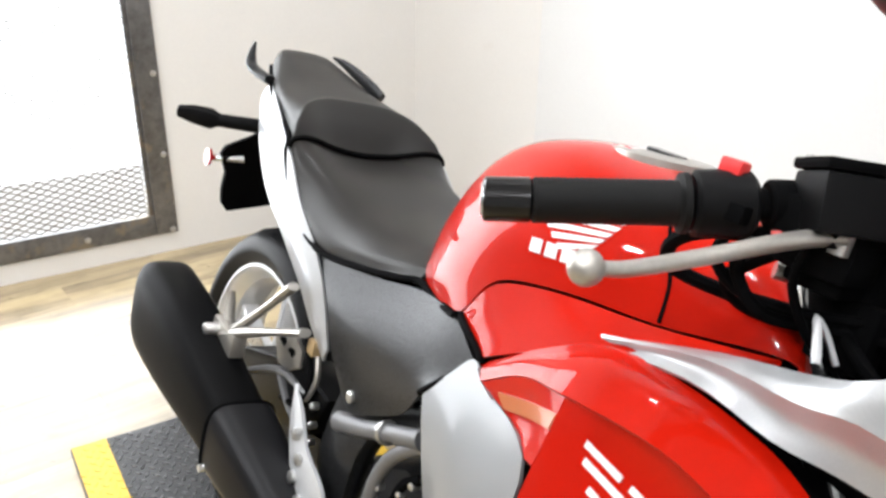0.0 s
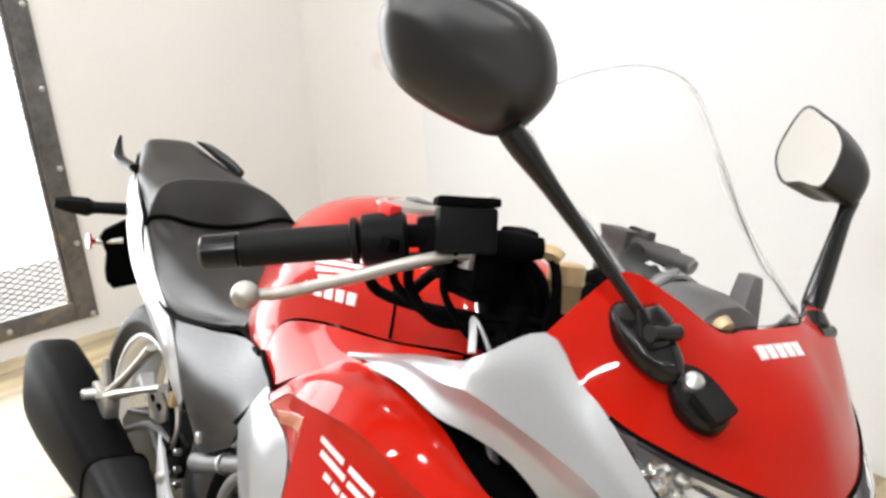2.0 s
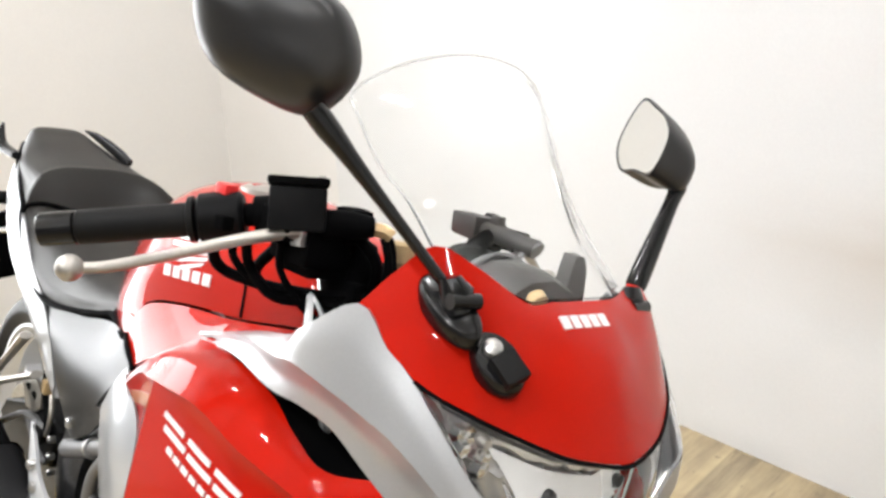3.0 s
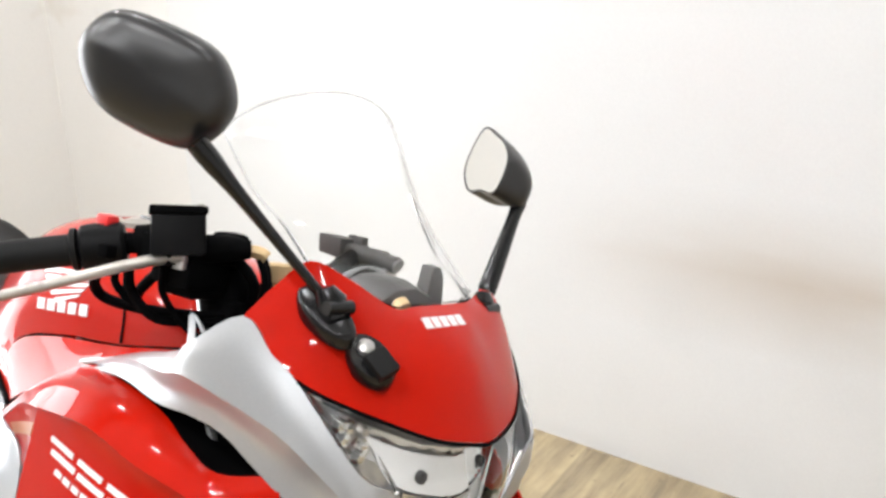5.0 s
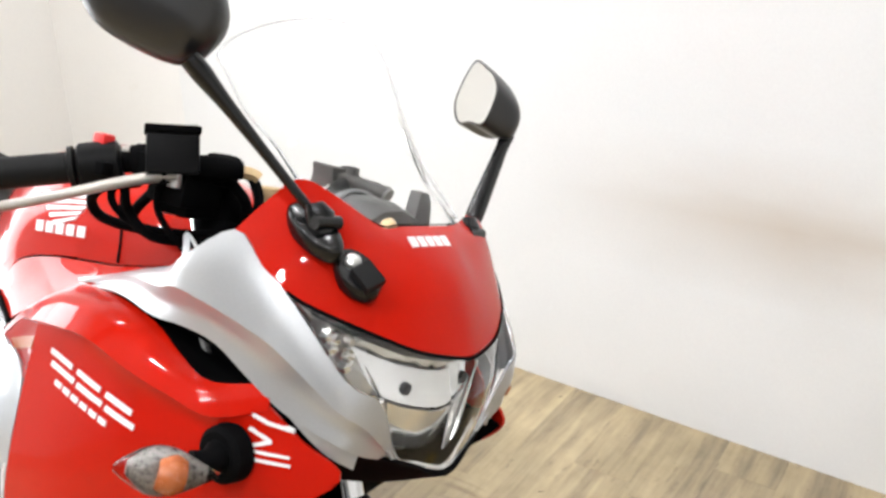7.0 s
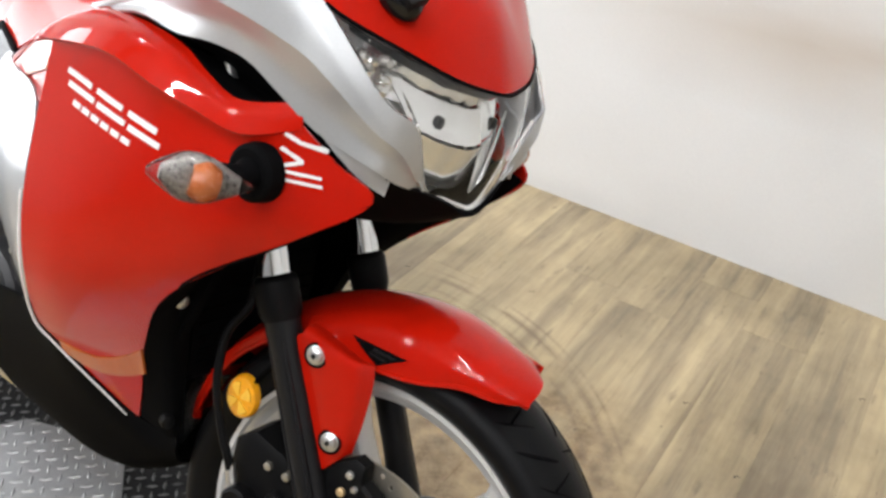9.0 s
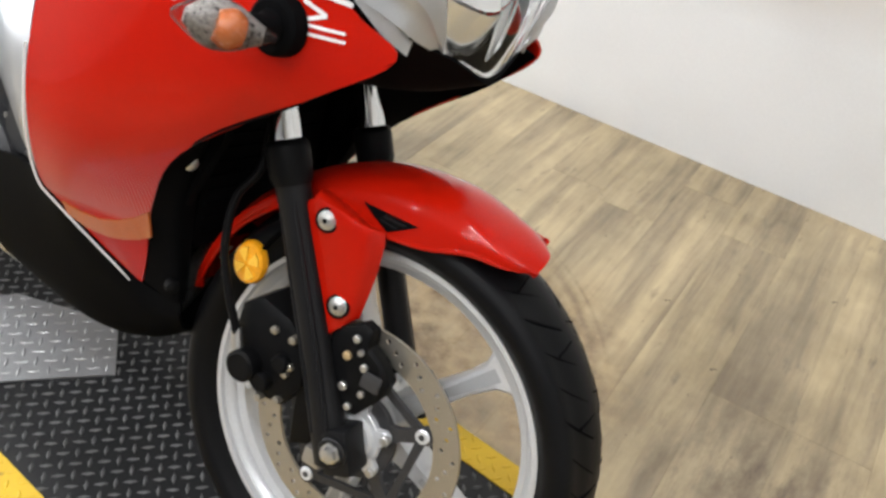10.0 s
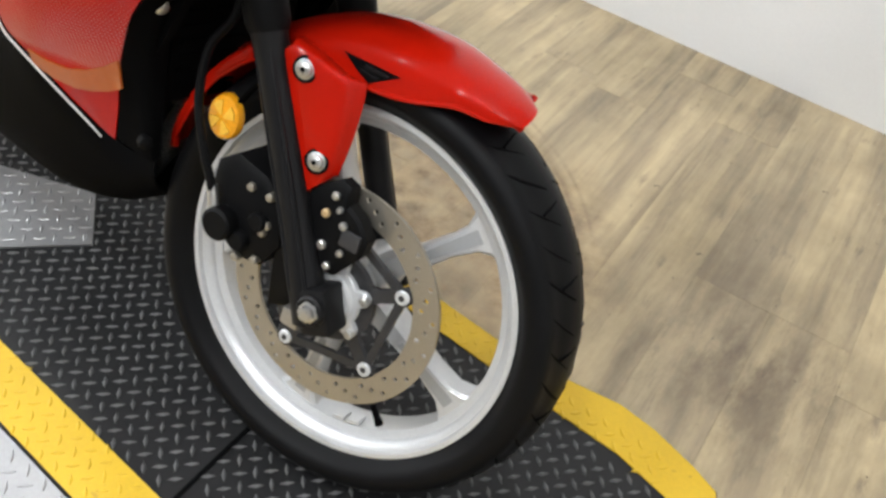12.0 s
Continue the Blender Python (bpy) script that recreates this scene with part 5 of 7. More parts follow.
shell("middle_panel", [
    [(0.708, -0.192, 0.690), (0.750, -0.196, 0.732), (0.778, -0.192, 0.764), (0.816, -0.203, 0.757)],
    [(0.745, -0.204, 0.645), (0.800, -0.216, 0.690), (0.860, -0.222, 0.725), (0.925, -0.235, 0.745)],
    [(0.800, -0.214, 0.580), (0.845, -0.231, 0.605), (0.890, -0.242, 0.628), (0.938, -0.2495, 0.650)],
    [(0.868, -0.214, 0.505), (0.890, -0.229, 0.520), (0.915, -0.238, 0.532), (0.939, -0.2435, 0.545)],
    [(0.915, -0.208, 0.455), (0.922, -0.213, 0.460), (0.930, -0.218, 0.464), (0.938, -0.222, 0.470)]], white_paint, "pale silver fairing panel", 0.0035)
for s in (-1, 1):
    bm = bmesh.new()
    add_tube(bm, [(0.9345, s * 0.2512, 0.640), (0.934, s * 0.2515, 0.620), (0.934, s * 0.2455, 0.540), (0.9345, s * 0.2252, 0.467), (0.954, s * 0.2040, 0.432), (1.029, s * 0.1400, 0.346)], 0.0016, 6, 5)
    part("fairing_pinstripe", bm, white_decal, bike, "thin white edge line")


# ---- nose ----
RED_ROWS = [
    [(1.294, 0, 1.006), (1.294, -0.03, 1.006), (1.292, -0.061, 1.006), (1.268, -0.105, 1.032), (1.246, -0.137, 1.045), (1.234, -0.165, 1.020), (1.226, -0.192, 0.990)],
    [(1.322, 0, 0.990), (1.320, -0.03, 0.990), (1.312, -0.061, 0.989), (1.298, -0.105, 0.993), (1.274, -0.139, 1.006), (1.252, -0.170, 0.992), (1.242, -0.189, 0.976)],
    [(1.356, 0, 0.955), (1.352, -0.03, 0.953), (1.342, -0.064, 0.951), (1.320, -0.108, 0.961), (1.295, -0.142, 0.975), (1.272, -0.170, 0.968), (1.262, -0.184, 0.961)],
    [(1.390, 0, 0.889), (1.385, -0.03, 0.892), (1.372, -0.068, 0.899), (1.347, -0.110, 0.914), (1.322, -0.140, 0.926), (1.300, -0.161, 0.936), (1.286, -0.172, 0.944)]]
LOW_EAR = {(1.268, -0.105, 1.032): (1.272, 0.105, 1.008), (1.246, -0.137, 1.045): (1.254, 0.137, 1.010), (1.234, -0.165, 1.020): (1.240, 0.165, 1.000)}
nose = both("nose_cowl", RED_ROWS, red_paint, "glossy red nose cowl over the headlight", 0.004, 5, 5, far=LOW_EAR)
for k in range(5):
    bm = bmesh.new()
    y = -0.036 + 0.0130 * k
    x = 1.3130 - 0.5 * y * y
    add_sheet(bm, [[(x - 0.0015, y, 0.9990), (x - 0.0013, y + 0.0100, 0.9990)], [(x + 0.0085, y, 0.9905), (x + 0.0087, y + 0.0100, 0.9905)]], 0.005, -1, (0.6, 0, 0.8))
    part("lettering_bar", bm, white_decal, nose)

SILVER_ROWS = [
    [(0.896, -0.156, 0.849), (1.030, -0.166, 0.898), (1.120, -0.186, 0.926), (1.168, -0.206, 0.950), (1.226, -0.193, 0.990), (1.262, -0.184, 0.962), (1.288, -0.173, 0.942), (1.354, -0.144, 0.871), (1.3707, -0.107, 0.848), (1.3665, -0.069, 0.781)],
    [(0.897, -0.160, 0.848), (1.028, -0.172, 0.894), (1.117, -0.189, 0.914), (1.168, -0.2045, 0.934), (1.215, -0.200, 0.930), (1.262, -0.186, 0.918), (1.294, -0.176, 0.904), (1.352, -0.146, 0.852), (1.3705, -0.113, 0.830), (1.3655, -0.070, 0.780)],
    [(0.898, -0.164, 0.846), (1.025, -0.181, 0.886), (1.115, -0.197, 0.893), (1.167, -0.210, 0.902), (1.222, -0.207, 0.897), (1.265, -0.196, 0.886), (1.300, -0.182, 0.872), (1.351, -0.147, 0.833), (1.3680, -0.115, 0.810), (1.3645, -0.071, 0.779)],
    [(0.900, -0.168, 0.842), (1.022, -0.187, 0.872), (1.110, -0.195, 0.870), (1.163, -0.194, 0.8740), (1.212, -0.189, 0.8700), (1.256, -0.181, 0.849), (1.298, -0.166, 0.824), (1.350, -0.143, 0.806), (1.3610, -0.112, 0.790), (1.3630, -0.072, 0.778)]]
edge_top, upper, lower, edge_low = (np.array(r) for r in SILVER_ROWS)
crease = 0.45 * upper + 0.55 * lower + np.array((0, -0.004, 0.002))
hollow = 0.5 * (crease + edge_low) + np.array((0, 0.006, 0.0))
for s in (-1, 1):
    bm = bmesh.new()
    o = (0.3, -1, 0.3) if s < 0 else (0.3, 1, 0.3)
    add_sheet(bm, patch([edge_top, 0.55 * edge_top + 0.45 * crease + np.array((0, -0.002, 0.0)), crease], 5, 4), 0.0035, s, o)
    add_sheet(bm, patch([crease, hollow, edge_low], 5, 4), 0.0035, s, o)
    bmesh.ops.remove_doubles(bm, verts=bm.verts, dist=0.0001)
    part("silver_cowl", bm, silver_paint, bike, "silver painted upper side cowl with a sharp crease", 25)
shell("cowl_lobe", [
    [(1.296, -0.161, 0.852), (1.330, -0.149, 0.834), (1.346, -0.130, 0.812), (1.353, -0.108, 0.790)],
    [(1.298, -0.164, 0.842), (1.328, -0.151, 0.822), (1.345, -0.134, 0.800), (1.354, -0.112, 0.782)],
    [(1.294, -0.166, 0.828), (1.322, -0.154, 0.806), (1.341, -0.138, 0.788), (1.354, -0.114, 0.774)]], silver_paint, "pale silver lower lobe of the cowl", 0.004, outward=(0.4, -1, 0.2))
shell("intake_liner", [
    [(1.105, -0.186, 0.868), (1.160, -0.182, 0.868), (1.220, -0.176, 0.862), (1.275, -0.164, 0.852)],
    [(1.120, -0.150, 0.850), (1.165, -0.140, 0.835), (1.215, -0.135, 0.825), (1.270, -0.135, 0.835)],
    [(1.110, -0.186, 0.858), (1.165, -0.190, 0.840), (1.213, -0.186, 0.826), (1.276, -0.164, 0.842)]], matte_black, "dark air intake", 0.003)

bm = bmesh.new()
add_tube(bm, [(1.132, -0.148, 0.862), (1.150, -0.149, 0.838), (1.174, -0.150, 0.806)], 0.0050, 8, 3)
part("cowl_stay", bm, steel, bike, "bright metal stay inside the air intake")

# headlight
LENS_TOP = [(1.391, 0, 0.884), (1.386, -0.03, 0.887), (1.373, -0.068, 0.894), (1.348, -0.110, 0.909), (1.323, -0.140, 0.921), (1.300, -0.160, 0.931), (1.287, -0.170, 0.939)]
LENS_BOT = [(1.382, 0, 0.758), (1.381, -0.018, 0.762), (1.376, -0.040, 0.769), (1.369, -0.068, 0.7805), (1.3712, -0.105, 0.849), (1.357, -0.141, 0.870), (1.292, -0.170, 0.936)]
lens_rows = []
for f, b in ((0.0, 0.0), (0.33, 0.013), (0.67, 0.012), (1.0, 0.0)):
    lens_rows.append([tuple(np.array(a) * (1 - f) + np.array(c) * f + np.array((b, -b * 0.4 * (i / 6), 0)) * (1 - i / 7)) for i, (a, c) in enumerate(zip(LENS_TOP, LENS_BOT))])
lamp = both("headlight", lens_rows, lens_clear, "clear headlight lens under the nose cowl", 0.0025, 5, 4)
lamp.visible_shadow = False
back_rows = [[(x - 0.060, y * 0.93, z) for x, y, z in r] for r in lens_rows]
both("lamp_bowl", back_rows, reflector_white, "bright faceted reflector bowl", 0.002, 5, 4, lamp)
for s in (-1, 1):
    # side chambers of the reflector: three curved steps
    for k in range(3):
        bm = bmesh.new()
        y0, y1 = 0.050 + 0.034 * k, 0.084 + 0.034 * k
        zc = 0.872 + 0.017 * k
        x = 1.340 - 0.022 * k
        add_sheet(bm, patch([[(x - 0.006, -y0, zc + 0.030), (x - 0.026, -(y0 + y1) / 2, zc + 0.030), (x - 0.020, -y1, zc + 0.032)], [(x - 0.002, -y0, zc), (x - 0.034, -(y0 + y1) / 2, zc + 0.002), (x - 0.020, -y1, zc + 0.008)], [(x + 0.008, -y0, zc - 0.030), (x - 0.012, -(y0 + y1) / 2, zc - 0.022), (x - 0.010, -y1, zc - 0.010)]], 4, 4), 0.002, s, (1, 0, 0.3))
        part("reflector_step", bm, reflector_white, lamp)
    bm = bmesh.new()
    add_tube_loops(bm, [(Vector((1.318, s * 0.118, 0.900)), 0.004), (Vector((1.326, s * 0.120, 0.900)), 0.007), (Vector((1.334, s * 0.122, 0.900)), 0.004)], 12)
    part("position_bulb", bm, alloy, lamp)


def lamp_point(u, v, back):
    """A point behind the lens: u steps from the middle to the near end, v from its top to its foot."""
    k = min(int(abs(u)), 5)
    f = abs(u) - k
    q = (np.array(LENS_TOP[k]) * (1 - f) + np.array(LENS_TOP[k + 1]) * f) * (1 - v) + (np.array(LENS_BOT[k]) * (1 - f) + np.array(LENS_BOT[k + 1]) * f) * v
    return (q[0] - back, q[1] if u >= 0 else -q[1], q[2])


def lamp_panel(name, corners, back, material, flutes=0, label=""):
    """A panel between four (u, v) corners, set back from the lens; flutes make it wavy from side to side."""
    (a, b, c, d), nu, nv = corners, 5, max(6, flutes * 4)
    rows = []
    for i in range(nu + 1):
        f = i / nu
        row = []
        for j in range(nv + 1):
            g = j / nv
            u = (a[0] * (1 - g) + b[0] * g) * (1 - f) + (d[0] * (1 - g) + c[0] * g) * f
            v = (a[1] * (1 - g) + b[1] * g) * (1 - f) + (d[1] * (1 - g) + c[1] * g) * f
            row.append(lamp_point(u, v, back[0] * (1 - f) + back[1] * f + (0.0014 * math.sin(2 * math.pi * flutes * g) if flutes else 0.0)))
        rows.append(row)
    bm = bmesh.new()
    add_sheet(bm, rows, 0.002, -1, (1, 0, 0.1))
    return part(name, bm, material, lamp, label)


lamp_panel("reflector_panel", ((-0.7, 0.20), (3.0, 0.16), (2.7, 0.50), (-0.8, 0.48)), (0.036, 0.022), reflector_white, 0, "pale satin reflector panel")
lamp_panel("fluted_reflector", ((-2.9, 0.24), (-0.8, 0.20), (-0.9, 0.48), (-2.4, 0.52)), (0.040, 0.026), reflector_smooth, 5, "bright reflector with upright flutes")
lamp_panel("upper_reflector", ((-3.2, 0.06), (3.2, 0.06), (3.0, 0.16), (-2.9, 0.22)), (0.020, 0.042), reflector_smooth, 9, "rippled mirror band under the cowl edge")
lamp_panel("lower_reflector", ((-0.9, 0.51), (2.5, 0.53), (2.6, 0.93), (-1.6, 0.88)), (0.020, 0.032), reflector_smooth, 0, "smooth mirror panel low in the lamp")
lamp_panel("side_facet", ((-3.0, 0.42), (-2.3, 0.52), (-1.4, 0.88), (-1.9, 0.86)), (0.016, 0.014), reflector_white)
lamp_panel("far_reflector", ((-2.6, 0.50), (-0.95, 0.50), (-1.0, 0.94), (-2.3, 0.92)), (0.022, 0.018), reflector_white, 0, "pale satin panel low in the lamp")
# dark grey strip that stands for the shade below the cowl lip
lamp_panel("lip_shade", ((-3.4, 0.00), (4.6, 0.00), (4.4, 0.07), (-3.2, 0.06)), (0.008, 0.020), engine_grey, 0, "dark strip standing for the shade under the cowl edge")
bm = bmesh.new()
foot_line = [(x - 0.004, y, z + 0.002) for x, y, z in LENS_BOT[:5]]
add_tube(bm, foot_line[::-1] + [(x, -y, z) for x, y, z in foot_line[1:]], 0.0026, 8, 4)
part("lens_seat", bm, reflector_white, lamp, "pale rim round the foot of the lens")
for u, v in ((1.7, 0.36), (-1.9, 0.40)):
    q = Vector(lamp_point(u, v, 0.030))
    bm = bmesh.new()
    add_tube_loops(bm, [(q, 0.0070), (q + Vector((0.006, 0, 0)), 0.0065), (q + Vector((0.007, 0, 0)), 0.004)], 14)
    part("bulb_socket", bm, engine_grey, lamp)
for u, v in ((3.6, 0.20), (4.0, 0.30), (3.5, 0.42), (4.2, 0.50), (3.9, 0.62), (3.3, 0.30)):
    q = Vector(lamp_point(u, v, 0.030))
    bm = bmesh.new()
    add_tube_loops(bm, [(q - Vector((0.004, 0, 0)), 0.0085), (q + Vector((0.004, 0, 0)), 0.0060), (q + Vector((0.005, 0, 0)), 0.0025)], 6)
    part("lamp_facet", bm, reflector_smooth, lamp)
bm = bmesh.new()
add_tube(bm, [(x + 0.0015, y, z - 0.002) for x, y, z in [r for r in RED_ROWS[3]][::-1]] + [(x + 0.0015, -y, z - 0.002) for x, y, z in RED_ROWS[3][1:]], 0.002, 8, 3)
part("cowl_gap", bm, matte_black, nose)
both("nose_underside", [[(1.385, 0, 0.756), (1.375, -0.05, 0.775), (1.350, -0.115, 0.795)], [(1.300, 0, 0.715), (1.290, -0.06, 0.730), (1.285, -0.12, 0.770)], [(1.200, 0, 0.690), (1.190, -0.07, 0.700), (1.190, -0.13, 0.760)]], matte_black, "black plastic under the nose", 0.004)

# windscreen
SCREEN = [
    [(1.292, 0, 1.008), (1.292, -0.03, 1.008), (1.290, -0.061, 1.008), (1.267, -0.105, 1.030), (1.246, -0.139, 1.044)],
    [(1.236, 0, 1.070), (1.235, -0.042, 1.069), (1.226, -0.080, 1.066), (1.210, -0.110, 1.066), (1.193, -0.128, 1.070)],
    [(1.180, 0, 1.138), (1.178, -0.045, 1.134), (1.172, -0.086, 1.124), (1.160, -0.118, 1.110), (1.150, -0.137, 1.098)],
    [(1.128, 0, 1.193), (1.127, -0.044, 1.186), (1.124, -0.090, 1.172), (1.120, -0.126, 1.154), (1.119, -0.147, 1.138)],
    [(1.100, 0, 1.214), (1.098, -0.044, 1.205), (1.096, -0.088, 1.190), (1.099, -0.124, 1.172), (1.106, -0.148, 1.154)]]
FAR_EDGE = {(1.246, -0.139, 1.044): (1.262, 0.108, 1.008), (1.267, -0.105, 1.030): (1.276, 0.085, 1.008),
            (1.193, -0.128, 1.070): (1.200, 0.104, 1.062), (1.210, -0.110, 1.066): (1.214, 0.086, 1.066), (1.226, -0.080, 1.066): (1.228, 0.058, 1.068),
            (1.150, -0.137, 1.098): (1.150, 0.116, 1.104), (1.160, -0.118, 1.110): (1.160, 0.100, 1.116), (1.172, -0.086, 1.124): (1.172, 0.074, 1.128),
            (1.119, -0.147, 1.138): (1.119, 0.120, 1.152), (1.120, -0.126, 1.154): (1.120, 0.107, 1.168), (1.124, -0.090, 1.172): (1.124, 0.080, 1.184), (1.127, -0.044, 1.186): (1.127, 0.042, 1.192),
            (1.106, -0.148, 1.154): (1.106, 0.117, 1.172), (1.099, -0.124, 1.172): (1.099, 0.105, 1.194), (1.096, -0.088, 1.190): (1.096, 0.080, 1.209), (1.098, -0.044, 1.205): (1.098, 0.042, 1.215)}
screen = both("windscreen", SCREEN, screen_clear, "clear curved plastic windscreen", 0.003, 6, 6, far=FAR_EDGE)
screen.visible_shadow = False
bm = bmesh.new()
edge = [r[-1] for r in SCREEN] + SCREEN[-1][-2::-1]
add_tube(bm, edge + [FAR_EDGE.get(q, (q[0], -q[1], q[2])) for q in edge[-2::-1]], 0.0017, 6, 4)
part("screen_edge", bm, edge_clear, screen, "polished rounded screen edge").visible_shadow = False

# dashboard
bm = bmesh.new()
add_loft(bm, [[(x, y * 0.062 - 0.006, z + dz) for y, dz in ((-1, -0.012), (-0.75, 0.012), (-0.3, 0.026), (0.2, 0.027), (0.7, 0.014), (1, -0.008), (0.7, -0.035), (0, -0.04), (-0.7, -0.035))] for x, z in ((1.262, 0.988), (1.246, 0.995), (1.210, 0.996), (1.196, 0.990))])
dash = part("instrument_panel", bm, dash_grey, bike, "dark grey instrument cluster behind the windscreen")
bm = bmesh.new()
add_tube(bm, [(1.196, -0.070, 0.980), (1.198, -0.052, 1.006), (1.200, -0.024, 1.022), (1.200, 0.006, 1.023), (1.198, 0.036, 1.010), (1.196, 0.056, 0.984)], 0.0035, 8, 4)
part("cluster_rim", bm, frame_grey, dash, "thin grey rim over the instruments")
bm = bmesh.new()
add_tube_loops(bm, [(Vector((1.201, -0.010, 0.996)), 0.030), (Vector((1.190, -0.010, 0.998)), 0.030), (Vector((1.188, -0.010, 0.999)), 0.026)], 28)
part("dial", bm, gloss_black, dash)
bm = bmesh.new()
add_tube_loops(bm, [(Vector((1.258, -0.016, 0.996)), 0.014), (Vector((1.266, -0.016, 0.992)), 0.013), (Vector((1.268, -0.016, 0.991)), 0.009)], 18)
part("warm_lamp_back", bm, gold_alloy, dash, "tan plug on the back of the instruments")
bm = bmesh.new()
add_loft(bm, [[(1.215 + u, 0.088 + v * k, z) for u, v in ((-0.008, -0.012), (0.010, -0.012), (0.010, 0.012), (-0.008, 0.012))] for z, k in ((0.975, 1.5), (1.000, 1.2), (1.020, 0.95), (1.030, 0.7))])
part("screen_bracket", bm, dash_grey, bike, "dark grey bracket behind the far side of the screen")
# pale inner cowl seen behind the instruments
bm = bmesh.new()
add_sheet(bm, patch([[(1.150, -0.070, 0.968), (1.135, 0.0, 0.985), (1.150, 0.090, 0.975)], [(1.190, -0.078, 0.975), (1.185, 0.0, 0.990), (1.190, 0.095, 0.980)], [(1.225, -0.085, 0.972), (1.225, 0.0, 0.985), (1.225, 0.100, 0.975)]], 3, 4), 0.004, -1, (0, 0, 1))
part("dash_tray", bm, silver_paint, bike, "pale silver tray under the instruments")


# mirrors
def mirror(s):
    base = Vector((1.283, -0.143, 1.000)) if s < 0 else Vector((1.274, 0.112, 0.982))
    big = 1.0 if s < 0 else 0.8
    bm = bmesh.new()
    n = Vector((0.45, s * 0.35, 0.82)).normalized()
    ax_ = Vector((0.62, -s * 0.10, -0.42))
    ax_ = (ax_ - n * ax_.dot(n)).normalized()
    sd = n.cross(ax_)
    add_loft(bm, [[tuple(base + n * h + ax_ * (0.039 * big * k * math.cos(t)) + sd * (0.0185 * k * math.sin(t))) for t in (2 * math.pi * q / 28 for q in range(28))] for h, k in ((-0.008, 1.0), (0.004, 1.0), (0.008, 0.93), (0.010, 0.8))])
    mir = part("rear_mirror", bm, gloss_black, bike, "black rear-view mirror on a long stem")
    bm = bmesh.new()
    c = base + Vector((0.004, 0, 0.012))
    add_tube_loops(bm, [(c + Vector((0.010, s * 0.015, 0)), 0.007), (c + Vector((0.013, -s * 0.014, 0.0)), 0.007)], 16)
    part("pivot", bm, gloss_black, mir)
    bm = bmesh.new()
    add_tube_loops(bm, [(c + Vector((0.004, 0, -0.012)), 0.013), (c + Vector((0.0, 0, 0.005)), 0.0150), (c + Vector((-0.005, s * 0.006, 0.016)), 0.009)], 16)
    part("boot", bm, gloss_black, mir)
    bm = bmesh.new()
    if s < 0:
        top = Vector((1.216, -0.258, 1.143))
        b0 = base + Vector((-0.002, -0.002, 0.016))
        add_tube(bm, [tuple(b0), tuple(b0.lerp(top, 0.35)), tuple(b0.lerp(top, 0.7)), tuple(b0.lerp(top, 0.9)), tuple(top)], [0.0060, 0.0066, 0.0088, 0.0125, 0.0125], 14, 4, 0.8)
    else:
        # a flat blade seen broadside, stepped at its foot
        foot, top = Vector((1.2505, 0.150, 0.984)), Vector((1.203, 0.268, 1.108))
        add_tube(bm, [tuple(foot.lerp(top, f)) for f in (-0.03, 0.10, 0.17, 0.42, 0.72, 0.90, 1.03)], [0.0085, 0.0090, 0.0118, 0.0110, 0.0094, 0.0088, 0.0105], 14, 3, 0.55, up=(-0.79, -0.60, 0.21))
    part("stem", bm, gloss_black, mir)
    # head: glass plane faces back and a little inwards, shell bulges forward
    if s < 0:
        c = Vector((1.160, -0.2665, 1.1895))
        out, upv, fw_ = Vector((-0.734, -0.623, 0.270)), Vector((0.279, 0.086, 0.956)), Vector((0.619, -0.777, -0.111))
        corners = ((0.0705, 0.001), (0.053, 0.042), (0.004, 0.0510), (-0.047, 0.0445), (-0.0740, 0.005), (-0.054, -0.0405), (-0.006, -0.0485), (0.044, -0.038))
        depth, lean_u, lean_v, ridge = 0.034, -0.004, 0.010, 0.007
    else:
        c = Vector((1.1574, 0.2557, 1.1568))
        out, upv, fw_ = Vector((-0.895, 0.435, -0.095)), Vector((0.028, 0.267, 0.963)), Vector((0.445, 0.860, -0.251))
        corners = ((0.0740, -0.001), (0.056, 0.056), (0.010, 0.0445), (-0.0265, 0.0280), (-0.0490, 0.001), (-0.0415, -0.0415), (0.001, -0.0405), (0.041, -0.039))
        depth, lean_u, lean_v, ridge = 0.056, -0.0104, -0.0181, 0.0
    rim_line = hermite([(u, v, 0) for u, v in corners], 6, closed=True)

    def ring(k, f):
        return [tuple(c + out * (u * k + lean_u * max(f, 0) ** 1.5) + upv * (v * k + lean_v * max(f, 0) ** 1.5) + fw_ * (depth * f + ridge * max(f, 0) * k * math.exp(-((v * k - 0.20 * u * k + 0.004) / 0.014) ** 2))) for u, v, _ in rim_line]
    bm = bmesh.new()
    add_loft(bm, [ring(0.93, -0.02), ring(0.985, -0.05), ring(1.0, 0.0), ring(0.995, 0.12), ring(0.975, 0.30), ring(0.93, 0.50), ring(0.86, 0.66), ring(0.76, 0.79), ring(0.60, 0.90), ring(0.40, 0.965), ring(0.18, 0.995), ring(0.04, 1.0)])
    part("mirror_shell", bm, mirror_black, mir, "satin black mirror shell", sharp=50)
    bm = bmesh.new()
    add_loft(bm, [ring(0.92, -0.045), ring(0.92, 0.02)])
    part("mirror_glass", bm, mirror_glass, mir)
    return mir


for s in (-1, 1):
    mirror(s)

# black rubber-capped bracket below the near mirror
aux = Vector((1.321, -0.116, 0.965))
n = Vector((0.55, -0.38, 0.74)).normalized()
bm = bmesh.new()
ax_ = (Vector((0.62, 0.10, -0.42)) - n * Vector((0.62, 0.10, -0.42)).dot(n)).normalized()
sd = n.cross(ax_)
